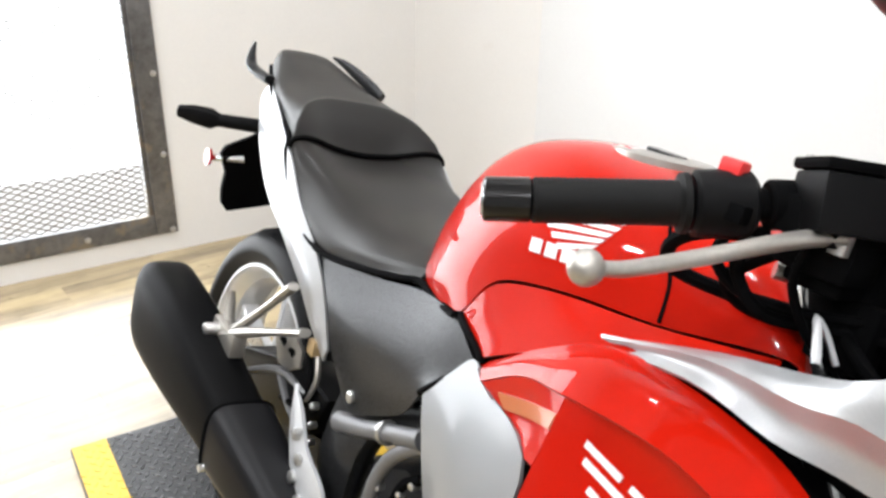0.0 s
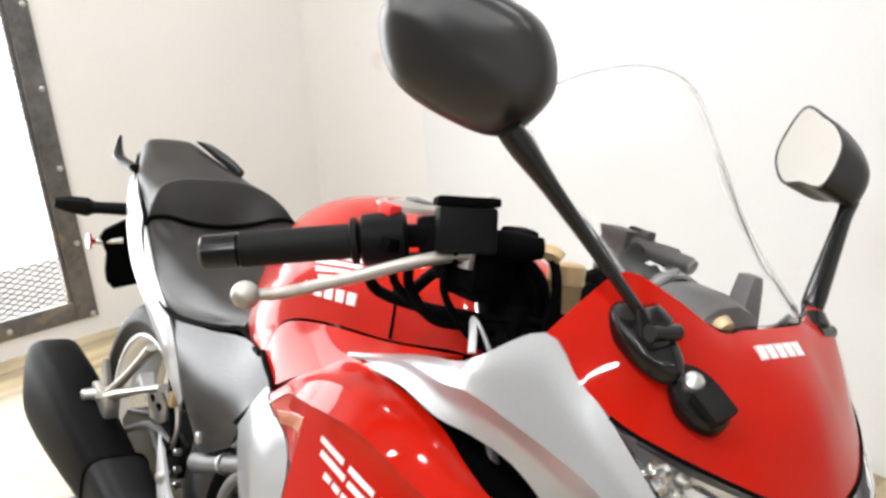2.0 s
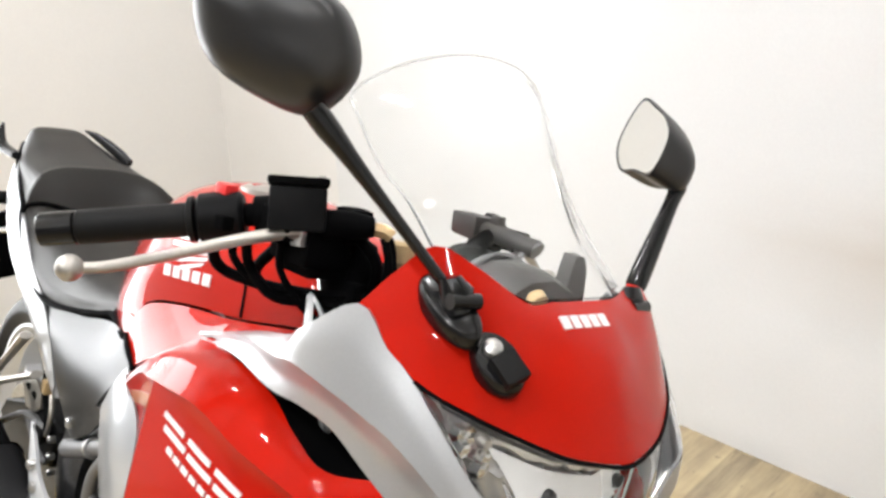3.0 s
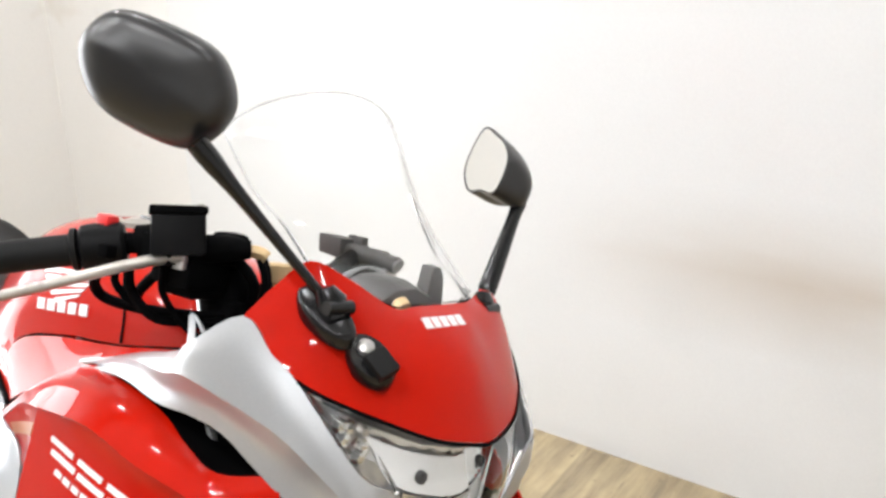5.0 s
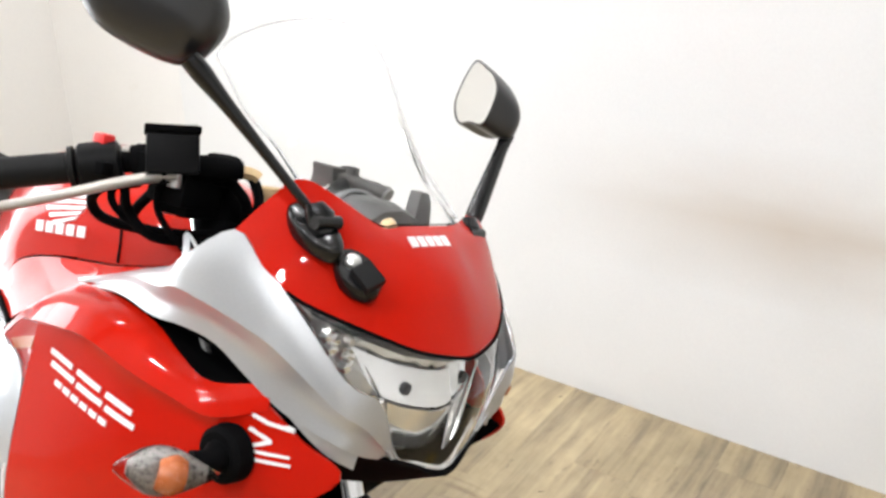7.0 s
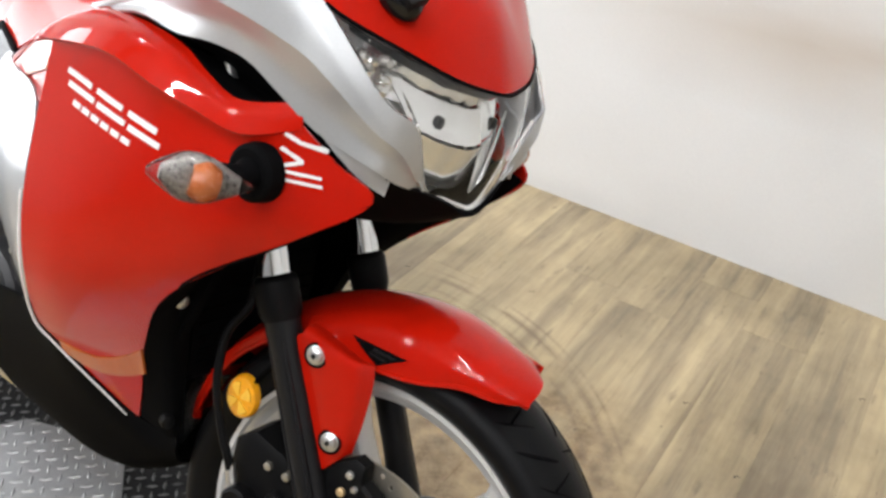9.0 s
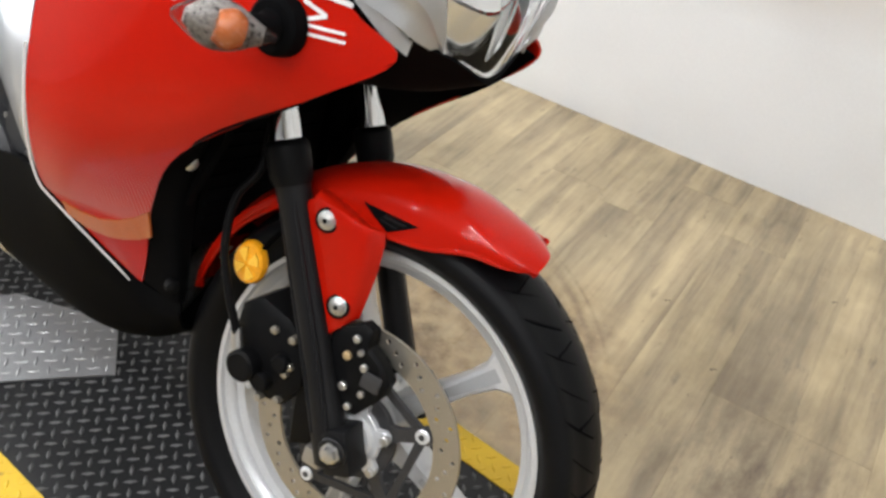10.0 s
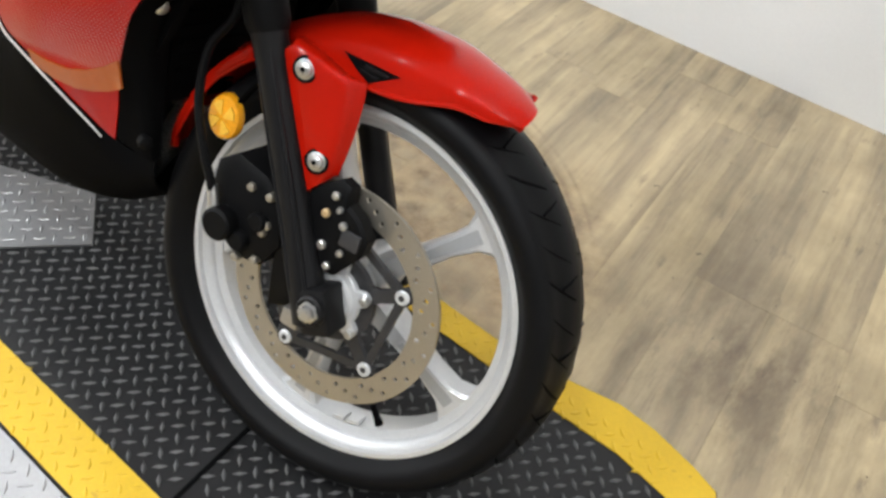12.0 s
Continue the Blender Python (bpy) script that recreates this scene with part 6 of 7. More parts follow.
add_loft(bm, [[tuple(aux + n * h + ax_ * (0.030 * k * math.cos(t)) + sd * (0.020 * k * math.sin(t))) for t in (2 * math.pi * q / 24 for q in range(24))] for h, k in ((-0.008, 1.0), (0.004, 1.0), (0.008, 0.9))])
mount = part("cowl_bracket", bm, gloss_black, bike, "small black oval bracket on the nose cowl")
bm = bmesh.new()
add_box(bm, (-0.010, -0.011, 0.004), (0.018, 0.013, 0.017), 0.003, Matrix.Translation(aux + ax_ * 0.008) @ Matrix((ax_, sd, n)).transposed().to_4x4())
part("rubber_block", bm, grip_rubber, mount)
bm = bmesh.new()
add_tube_loops(bm, [(aux - ax_ * 0.010 + n * 0.006, 0.009), (aux - ax_ * 0.010 + n * 0.013, 0.008), (aux - ax_ * 0.010 + n * 0.016, 0.004)], 14)
part("bracket_bolt", bm, steel, mount)

# indicators on the fairing
for s in (-1, 1):
    bm = bmesh.new()
    c = Vector((1.254, s * 0.188, 0.770))
    o = Vector((0.10, s, 0.0)).normalized()
    add_tube_loops(bm, [(c - o * 0.004, 0.031), (c + o * 0.012, 0.029), (c + o * 0.016, 0.024)], 24)
    ind = part("front_indicator", bm, matte_black, bike, "front indicator with a clear lens")
    bm = bmesh.new()
    add_tube(bm, [tuple(c + o * 0.010), (1.262, s * 0.218, 0.770), (1.258, s * 0.236, 0.772)], [0.018, 0.013, 0.012], 12, 3)
    part("stalk", bm, matte_black, ind)
    path = [(1.284, s * 0.222, 0.767), (1.276, s * 0.236, 0.768), (1.264, s * 0.256, 0.770), (1.252, s * 0.276, 0.773), (1.240, s * 0.294, 0.774), (1.235, s * 0.302, 0.774)]
    bm = bmesh.new()
    add_tube(bm, path, [0.003, 0.011, 0.022, 0.023, 0.011, 0.003], 20, 4, 0.8, up=(0, 0, 1))
    ln = part("indicator_lens", bm, indicator_clear, ind, "clear plastic indicator lens")
    ln.visible_shadow = False
    bm = bmesh.new()
    add_tube(bm, [(1.272, s * 0.252, 0.768), (1.267, s * 0.262, 0.770), (1.260, s * 0.273, 0.772)], [0.014, 0.0185, 0.013], 12, 3)
    part("bulb", bm, bulb_orange, ln)
    bm = bmesh.new()
    add_tube(bm, [(1.276, s * 0.230, 0.767), (1.262, s * 0.252, 0.769), (1.250, s * 0.272, 0.772), (1.240, s * 0.290, 0.774)], [0.006, 0.018, 0.019, 0.006], 14, 3, 0.55, up=(0, 0, 1))
    part("indicator_reflector", bm, indicator_inner, ln)


# ---- handlebars and controls (turned with the fork) ----
def handlebar(s):
    a, b = Vector((0.878, s * 0.340, 0.953)), Vector((0.980, s * 0.232, 0.996))
    d = (b - a).normalized()
    bm = bmesh.new()
    add_tube(bm, [tuple(a + d * 0.02), tuple(b), tuple(b + d * 0.05), (1.040, s * 0.150, 1.010), (1.050, s * 0.100, 0.985)], 0.0115, 12, 4)
    bar = part("handlebar", moved(bm, STEERED), matte_black, bike, "black clip-on handlebar")
    bm = bmesh.new()
    add_tube_loops(bm, [(a, 0.0145), (a + d * 0.002, 0.0165), (a + d * 0.034, 0.0168), (a + d * 0.035, 0.0150)], 24)
    part("bar_end", moved(bm, STEERED), gloss_black, bar, "black weight with a bright end face")
    bm = bmesh.new()
    add_tube_loops(bm, [(a - d * 0.0012, 0.0115), (a + d * 0.001, 0.0125)], 24)
    part("end_cap", moved(bm, STEERED), steel, bar)
    bm = bmesh.new()
    rings = [(a + d * 0.036, 0.0160)]
    for k in range(24):
        rings += [(a + d * (0.038 + 0.0042 * k), 0.0172), (a + d * (0.0405 + 0.0042 * k), 0.0166)]
    rings += [(a + d * 0.140, 0.0172), (a + d * 0.142, 0.0225), (a + d * 0.147, 0.0225), (a + d * 0.148, 0.017)]
    add_tube_loops(bm, rings, 24)
    part("grip", moved(bm, STEERED), grip_rubber, bar, "ribbed black rubber grip")
    # switch housing
    c = a + d * 0.172
    bm = bmesh.new()
    add_tube_loops(bm, [(a + d * 0.150, 0.021), (a + d * 0.153, 0.0245), (a + d * 0.172, 0.0255), (a + d * 0.191, 0.0245), (a + d * 0.195, 0.020)], 20)
    sw = part("switch_housing", moved(bm, STEERED), black_plastic, bar, "black plastic switch housing")
    bm = bmesh.new()
    add_box(bm, (-0.009, -0.008, 0.020), (0.009, 0.008, 0.034), 0.003, Matrix.Translation(c))
    part("kill_switch" if s < 0 else "light_switch", moved(bm, STEERED), red_switch if s < 0 else black_plastic, sw)
    bm = bmesh.new()
    add_box(bm, (-0.010, -0.007, -0.004), (0.004, 0.007, 0.010), 0.002, Matrix.Translation(c + Vector((0.0245, s * 0.012, -0.004))))
    part("button", moved(bm, STEERED), matte_black, sw)
    # lever bracket, lever
    e = a + d * 0.215
    bm = bmesh.new()
    add_tube_loops(bm, [(e - d * 0.011, 0.016), (e - d * 0.009, 0.0185), (e + d * 0.009, 0.0185), (e + d * 0.011, 0.016)], 18)
    add_box(bm, (-0.016, -0.014, -0.016), (0.030, 0.014, 0.012), 0.004, Matrix.Translation(e + Vector((0.020, 0, 0.0))))
    br = part("lever_clamp", moved(bm, STEERED), matte_black, bar)
    bm = bmesh.new()
    add_tube(bm, [(1.067, s * 0.186, 1.006), (1.060, s * 0.205, 1.002), (1.048, s * 0.245, 0.990), (1.031, s * 0.295, 0.971), (1.015, s * 0.340, 0.955), (1.008, s * 0.362, 0.951)], [0.0085, 0.0080, 0.0072, 0.0068, 0.0065, 0.0062], 12, 5, 0.8)
    lv = part("brake_lever" if s < 0 else "clutch_lever", moved(bm, STEERED), alloy, bar, "bare alloy hand lever with a ball end")
    bm = bmesh.new()
    bmesh.ops.create_uvsphere(bm, u_segments=20, v_segments=14, radius=0.0118, matrix=Matrix.Translation((1.005, s * 0.371, 0.950)))
    part("lever_ball", moved(bm, STEERED), alloy, lv)
    bm = bmesh.new()
    p = Vector((1.068, s * 0.184, 1.008))
    add_cyl(bm, p - Vector((0, 0, 0.014)), p + Vector((0, 0, 0.008)), 0.0075, n=12)
    part("lever_pivot", moved(bm, STEERED), steel, br)
    if s < 0:
        m = Matrix.Translation((1.058, -0.186, 1.034)) @ Matrix.Rotation(radians(-40), 4, "Z") @ Matrix.Rotation(radians(8), 4, "X") @ Matrix.Rotation(radians(-9), 4, "Y")
        bm = bmesh.new()
        add_box(bm, (-0.024, -0.027, -0.028), (0.024, 0.027, 0.014), 0.004, m)
        res = part("fluid_reservoir", moved(bm, STEERED), black_plastic, bar, "square black brake fluid reservoir")
        bm = bmesh.new()
        add_box(bm, (-0.026, -0.029, 0.0145), (0.026, 0.029, 0.023), 0.003, m)
        part("reservoir_lid", moved(bm, STEERED), matte_black, res)
        for u, v in ((-0.018, -0.021), (0.018, 0.021)):
            bm = bmesh.new()
            add_cyl(bm, tuple(m @ Vector((u, v, 0.022))), tuple(m @ Vector((u, v, 0.025))), 0.004, n=10)
            part("lid_screw", moved(bm, STEERED), steel, res)
        bm = bmesh.new()
        add_tube(bm, [(1.045, -0.200, 1.010), (1.085, -0.150, 1.020), (1.105, -0.125, 1.024)], [0.013, 0.015, 0.010], 14, 3)
        part("master_cylinder", moved(bm, STEERED), matte_black, bar)
        bm = bmesh.new()
        add_tube(bm, [(1.100, -0.130, 1.022), (1.112, -0.118, 1.022), (1.118, -0.112, 1.018)], 0.008, 6, 3)
        part("banjo_bolt", moved(bm, STEERED), gold_alloy, bar)
    return bar


bars = [handlebar(s) for s in (-1, 1)]
bm = bmesh.new()
add_tube(bm, [(1.000, 0.158, 1.010), (1.040, 0.160, 1.016), (1.075, 0.163, 1.015), (1.106, 0.166, 1.012)], [0.013, 0.0135, 0.0115, 0.012], 14, 4)
add_box(bm, (-0.024, -0.020, -0.016), (0.018, 0.020, 0.020), 0.005, Matrix.Translation((1.010, 0.156, 1.014)))
add_box(bm, (-0.008, -0.008, -0.006), (0.008, 0.008, 0.010), 0.003, Matrix.Translation((1.042, 0.163, 1.030)))
perch = part("clutch_perch", moved(bm, STEERED), dash_grey, bars[1], "dark grey clutch lever bracket and switches")
bm = bmesh.new()
add_tube(bm, [(1.106, 0.166, 1.012), (1.109, 0.166, 1.011)], 0.0105, 14)
part("adjuster_face", moved(bm, STEERED), frame_grey, perch)
bm = bmesh.new()
add_tube(bm, [(1.095, 0.160, 1.004), (1.080, 0.140, 0.985), (1.060, 0.110, 0.960), (1.070, 0.060, 0.930)], 0.0042, 8, 5)
part("clutch_cable", moved(bm, STEERED), frame_grey, bars[1])


def cable(pts, r=0.0045, label="", mat=None):
    bm = bmesh.new()
    add_tube(bm, pts, r, 8, 5)
    return part("cable", moved(bm, STEERED), mat or matte_black, bars[0], label)


cable([(1.112, -0.118, 1.020), (1.122, -0.112, 0.992), (1.118, -0.108, 0.955), (1.115, -0.098, 0.905), (1.13, -0.085, 0.84), (1.15, -0.075, 0.74)])
cable([(0.998, -0.205, 0.985), (0.990, -0.195, 0.960), (1.010, -0.175, 0.940), (1.050, -0.145, 0.940), (1.100, -0.100, 0.950), (1.120, -0.060, 0.930), (1.100, -0.02, 0.88)])
cable([(1.010, -0.200, 0.985), (1.005, -0.185, 0.955), (1.028, -0.165, 0.930), (1.065, -0.130, 0.935), (1.115, -0.085, 0.935), (1.140, -0.04, 0.90)], 0.0055)
cable([(1.050, -0.190, 0.992), (1.046, -0.180, 0.962), (1.060, -0.150, 0.925), (1.080, -0.110, 0.90), (1.09, -0.06, 0.86)], 0.0038)
cable([(1.05, 0.18, 0.99), (1.08, 0.13, 0.95), (1.12, 0.07, 0.94), (1.13, 0.0, 0.90)], 0.0055)
cable([(1.01, 0.20, 0.985), (1.01, 0.17, 0.94), (1.06, 0.12, 0.92), (1.11, 0.05, 0.91)], 0.005)
for y, m, nm in ((-0.094, fork_black, "fork_cap"), (0.094, fork_black, "fork_cap")):
    bm = bmesh.new()
    add_tube_loops(bm, [(fork_at(0.752, y), 0.019), (fork_at(0.764, y), 0.0185), (fork_at(0.765, y), 0.011), (fork_at(0.774, y), 0.0105)], 20)
    part(nm, moved(bm, STEERED), m, bike, "black fork cap")
bm = bmesh.new()
add_tube_loops(bm, [(Vector((1.086, -0.045, 0.955)), 0.017), (Vector((1.084, -0.045, 0.982)), 0.017), (Vector((1.083, -0.045, 0.984)), 0.0195), (Vector((1.081, -0.045, 1.003)), 0.0195), (Vector((1.081, -0.045, 1.006)), 0.015)], 12)
ign = part("ignition_lock", moved(bm, STEERED), gold_alloy, bike, "brown ignition lock on the top yoke")
bm = bmesh.new()
add_box(bm, (1.030, -0.055, 0.93), (1.075, -0.005, 0.972), 0.006)
part("lock_housing", moved(bm, STEERED), matte_black, ign)

# black clamp, bracket and hoses round the fork top
for s in (-1, 1):
    bm = bmesh.new()
    add_tube_loops(bm, [(fork_at(0.705, s * 0.094), 0.029), (fork_at(0.709, s * 0.094), 0.032), (fork_at(0.770, s * 0.094), 0.032), (fork_at(0.776, s * 0.094), 0.026)], 20)
    add_box(bm, (-0.020, -0.055, -0.014), (0.026, 0.0, 0.016), 0.006, Matrix.Translation((1.050, s * 0.115 if s < 0 else 0.170, 0.975)))
    clamp_ob = part("bar_clamp", moved(bm, STEERED), matte_black, bars[0 if s < 0 else 1], "black clamp round the fork tube")
    bm = bmesh.new()
    p = Vector((1.030, s * 0.132, 0.962))
    add_cyl(bm, p, p + Vector((-0.016, s * 0.012, 0)), 0.007, n=12)
    part("clamp_bolt", moved(bm, STEERED), steel, clamp_ob)
bm = bmesh.new()
add_box(bm, (1.022, -0.182, 0.972), (1.080, -0.122, 1.020), 0.008)
add_box(bm, (1.060, -0.140, 1.000), (1.084, -0.104, 1.036), 0.006)
part("cylinder_body", moved(bm, STEERED), matte_black, bars[0], "black brake cylinder body under the reservoir")
bm = bmesh.new()
add_box(bm, (1.046, -0.122, 0.905), (1.094, -0.080, 0.962), 0.008)
part("switch_block", moved(bm, STEERED), matte_black, bars[0])
cable([(1.020, -0.190, 0.990), (0.975, -0.198, 0.975), (0.948, -0.190, 0.955), (0.946, -0.170, 0.935), (0.985, -0.145, 0.930), (1.040, -0.115, 0.934), (1.090, -0.06, 0.93), (1.11, -0.01, 0.90)], 0.0062)
cable([(1.030, -0.175, 0.985), (0.990, -0.165, 0.945), (1.005, -0.140, 0.925), (1.050, -0.100, 0.925), (1.10, -0.05, 0.915)], 0.006)
cable([(1.080, -0.120, 1.010), (1.100, -0.105, 0.985), (1.092, -0.095, 0.945), (1.075, -0.085, 0.905), (1.08, -0.06, 0.86)], 0.0065)
cable([(1.066, -0.110, 1.020), (1.090, -0.088, 1.012), (1.100, -0.080, 0.98), (1.110, -0.075, 0.92)], 0.005)
cable([(1.070, -0.100, 0.965), (1.055, -0.040, 0.972), (1.045, 0.020, 0.975), (1.06, 0.08, 0.965)], 0.0045)
cable([(1.060, -0.110, 0.940), (1.090, -0.130, 0.925), (1.115, -0.125, 0.905), (1.13, -0.10, 0.87)], 0.0055)

# ---- dark inside: headstock, radiator, engine, frame ----
def solid(name, outline, half, material, label="", y=0.0, inset=0.004, parent=None):
    bm = bmesh.new()
    add_prism(bm, outline, y - half, y + half, "y", inset)
    return part(name, bm, material, parent or bike, label)


solid("headstock", [(1.02, 0.93), (1.10, 0.95), (1.19, 0.72), (1.10, 0.66)], 0.035, matte_black, "black steel steering head")
rad = solid("radiator", [(1.050, 0.80), (1.086, 0.81), (1.090, 0.42), (1.055, 0.40)], 0.100, matte_black, "black radiator behind the front wheel")
for k in range(18):
    bm = bmesh.new()
    add_box(bm, (1.084, -0.092, 0.44 + 0.019 * k), (1.093, 0.092, 0.444 + 0.019 * k), 0.0)
    part("fin", bm, matte_black, rad)
solid("airbox", [(0.66, 0.78), (1.06, 0.89), (1.10, 0.84), (1.02, 0.66), (0.70, 0.62)], 0.105, matte_black, "black airbox under the tank")
eng = solid("engine", [(0.50, 0.46), (0.62, 0.52), (0.80, 0.52), (0.92, 0.66), (1.02, 0.64), (1.02, 0.36), (0.90, 0.24), (0.62, 0.24), (0.50, 0.32)], 0.115, engine_grey, "dark grey engine block")
for c, r, y in (((0.66, 0.36), 0.085, 0.150), ((0.84, 0.34), 0.070, 0.140), ((0.74, 0.44), 0.040, 0.138)):
    for s in (-1, 1):
        bm = bmesh.new()
        add_tube_loops(bm, [(Vector((c[0], s * 0.11, c[1])), r), (Vector((c[0], s * (y - 0.008), c[1])), r * 0.97), (Vector((c[0], s * y, c[1])), r * 0.86)], 32)
        cv = part("engine_cover", bm, engine_grey, eng)
        for k in range(5):
            t = 2 * math.pi * k / 5 + 0.4
            p = Vector((c[0] + r * 0.9 * math.cos(t), s * (y - 0.006), c[1] + r * 0.9 * math.sin(t)))
            bm = bmesh.new()
            add_cyl(bm, p, p + Vector((0, s * 0.006, 0)), 0.005, n=8)
            part("cover_bolt", bm, steel, cv)
for s in (-1, 1):
    bm = bmesh.new()
    add_tube(bm, [(1.06, s * 0.06, 0.86), (0.92, s * 0.115, 0.74), (0.76, s * 0.130, 0.655), (0.62, s * 0.128, 0.590), (0.53, s * 0.125, 0.52), (0.49, s * 0.120, 0.40)], [0.022, 0.024, 0.022, 0.022, 0.026, 0.028], 12, 5)
    part("frame_beam", bm, fork_black, bike, "black steel frame tube")
    bm = bmesh.new()
    add_sheet(bm, patch([[(0.475, s * 0.148, 0.560), (0.53, s * 0.150, 0.548), (0.585, s * 0.150, 0.565)], [(0.470, s * 0.158, 0.480), (0.515, s * 0.162, 0.490), (0.560, s * 0.156, 0.500)], [(0.465, s * 0.150, 0.375), (0.500, s * 0.153, 0.380), (0.540, s * 0.150, 0.385)]], 4, 4), 0.02, -1, (0, s, 0))
    part("pivot_plate", bm, grey_plastic, bike, "charcoal frame plate above the footpeg")
    bm = bmesh.new()
    add_tube(bm, [(0.495, s * 0.150, 0.520), (0.56, s * 0.156, 0.548), (0.62, s * 0.160, 0.578), (0.70, s * 0.164, 0.616)], [0.016, 0.013, 0.0125, 0.013], 12, 4)
    part("frame_tube", bm, frame_grey, bike, "dull grey frame tube")
    bm = bmesh.new()
    add_tube(bm, [(0.618, s * 0.160, 0.577), (0.624, s * 0.160, 0.580)], 0.0165, 14)
    part("tube_collar", bm, steel, bike)
    # swingarm
    bm = bmesh.new()
    add_loft(bm, [[(x, s * (y - w), z - h), (x, s * (y + w), z - h), (x, s * (y + w), z + h), (x, s * (y - w), z + h)] for x, y, z, w, h in ((0.47, 0.10, 0.40, 0.016, 0.045), (0.30, 0.112, 0.375, 0.015, 0.036), (0.10, 0.118, 0.33, 0.014, 0.027), (-0.05, 0.118, 0.308, 0.012, 0.022))])
    part("swingarm", bm, fork_black, bike, "black swingarm beam")
    # subframe stay behind the side cover
    bm = bmesh.new()
    add_tube(bm, [(0.48, s * 0.12, 0.62), (0.30, s * 0.125, 0.66), (0.10, s * 0.11, 0.76), (-0.06, s * 0.09, 0.83)], 0.013, 8, 4)
    part("seat_stay", bm, matte_black, bike)
solid("rear_inner_fender", [(0.44, 0.70), (0.30, 0.64), (0.20, 0.70), (0.06, 0.76), (0.08, 0.80), (0.24, 0.80), (0.46, 0.76)], 0.085, matte_black, "black inner rear mudguard")
solid("battery_box", [(0.36, 0.70), (0.66, 0.72), (0.62, 0.56), (0.44, 0.52)], 0.125, matte_black, "black box under the seat")

# belly pan
shell("belly_pan", [
    [(0.560, -0.150, 0.355), (0.700, -0.165, 0.400), (0.860, -0.195, 0.450), (0.940, -0.205, 0.440), (1.000, -0.165, 0.385), (1.050, -0.128, 0.345), (1.104, -0.116, 0.345)],
    [(0.560, -0.155, 0.285), (0.700, -0.160, 0.305), (0.860, -0.165, 0.325), (0.940, -0.160, 0.330), (1.010, -0.140, 0.315), (1.062, -0.122, 0.305), (1.102, -0.110, 0.312)],
    [(0.560, -0.110, 0.215), (0.700, -0.112, 0.205), (0.860, -0.112, 0.205), (0.940, -0.108, 0.212), (1.010, -0.100, 0.232), (1.058, -0.090, 0.258), (1.092, -0.080, 0.285)],
    [(0.560, 0.0, 0.195), (0.700, 0.0, 0.185), (0.860, 0.0, 0.185), (0.940, 0.0, 0.195), (1.010, 0.0, 0.215), (1.056, 0.0, 0.245), (1.086, 0.0, 0.275)]], matte_black, "black plastic belly pan", 0.004)
shell("arch_liner", [
    [(1.360, -0.139, 0.768), (1.285, -0.168, 0.700), (1.198, -0.188, 0.634), (1.147, -0.188, 0.587), (1.102, -0.176, 0.528), (1.072, -0.156, 0.450), (1.045, -0.130, 0.350)],
    [(1.300, -0.120, 0.790), (1.250, -0.140, 0.725), (1.190, -0.152, 0.660), (1.145, -0.154, 0.598), (1.112, -0.148, 0.530), (1.096, -0.138, 0.450), (1.098, -0.122, 0.345)],
    [(1.260, -0.100, 0.800), (1.205, -0.112, 0.745), (1.155, -0.118, 0.690), (1.120, -0.118, 0.610), (1.100, -0.115, 0.530), (1.098, -0.110, 0.450), (1.102, -0.105, 0.345)]], matte_black, "matte black liner inside the fairing edge", 0.003, outward=(1, 0.3, 0))
for s in (-1, 1):
    for x, y, z in ((1.118, 0.149, 0.560), (1.097, 0.127, 0.372)):
        bm = bmesh.new()
        p = Vector((x, s * y, z))
        add_tube_loops(bm, [(p - Vector((0.004, 0, 0)), 0.010), (p + Vector((0.006, s * 0.004, 0)), 0.009), (p + Vector((0.008, s * 0.004, 0)), 0.005)], 12)
        part("liner_clip", bm, steel if z > 0.5 else black_plastic, bike)
shell("inner_cowl", [
    [(1.020, -0.162, 0.893), (1.120, -0.182, 0.922), (1.168, -0.201, 0.946), (1.222, -0.188, 0.985)],
    [(1.040, -0.130, 0.880), (1.125, -0.145, 0.900), (1.175, -0.160, 0.925), (1.225, -0.150, 0.965)],
    [(1.060, -0.085, 0.850), (1.135, -0.095, 0.860), (1.185, -0.105, 0.885), (1.225, -0.105, 0.930)]], matte_black, "black inner panel of the cowl", 0.003, outward=(0, 0, 1))
for s in (-1, 1):
    bm = bmesh.new()
    add_tube(bm, [(1.096, s * 0.150, 0.922), (1.086, s * 0.144, 0.940), (1.079, s * 0.140, 0.951), (1.088, s * 0.135, 0.941), (1.100, s * 0.130, 0.922)], [0.0042, 0.004, 0.0035, 0.004, 0.0042], 8, 3, 0.6)
    part("cowl_stay", bm, cast_silver, bike, "bright metal stay inside the cowl")
# added black inner walls that only keep daylight out of the fairing
solid("light_block", [(0.66, 0.80), (1.04, 0.84), (1.14, 0.82), (1.15, 0.60), (1.06, 0.40), (0.80, 0.40), (0.66, 0.60)], 0.006, matte_black, "", -0.128, 0.0)
solid("light_block", [(0.66, 0.80), (1.04, 0.84), (1.14, 0.82), (1.15, 0.60), (1.06, 0.40), (0.80, 0.40), (0.66, 0.60)], 0.006, matte_black, "", 0.128, 0.0)

# ---- exhaust, pegs, stand ----
def oval(x, y, z, w, h, n=36, p=0.52):
    pts = []
    for k in range(n):
        t = 2 * math.pi * k / n
        u, v = math.cos(t), math.sin(t)
        pts.append((x, y + w * math.copysign(abs(u) ** p, u), z + h * math.copysign(abs(v) ** p, v)))
    return pts


bm = bmesh.new()
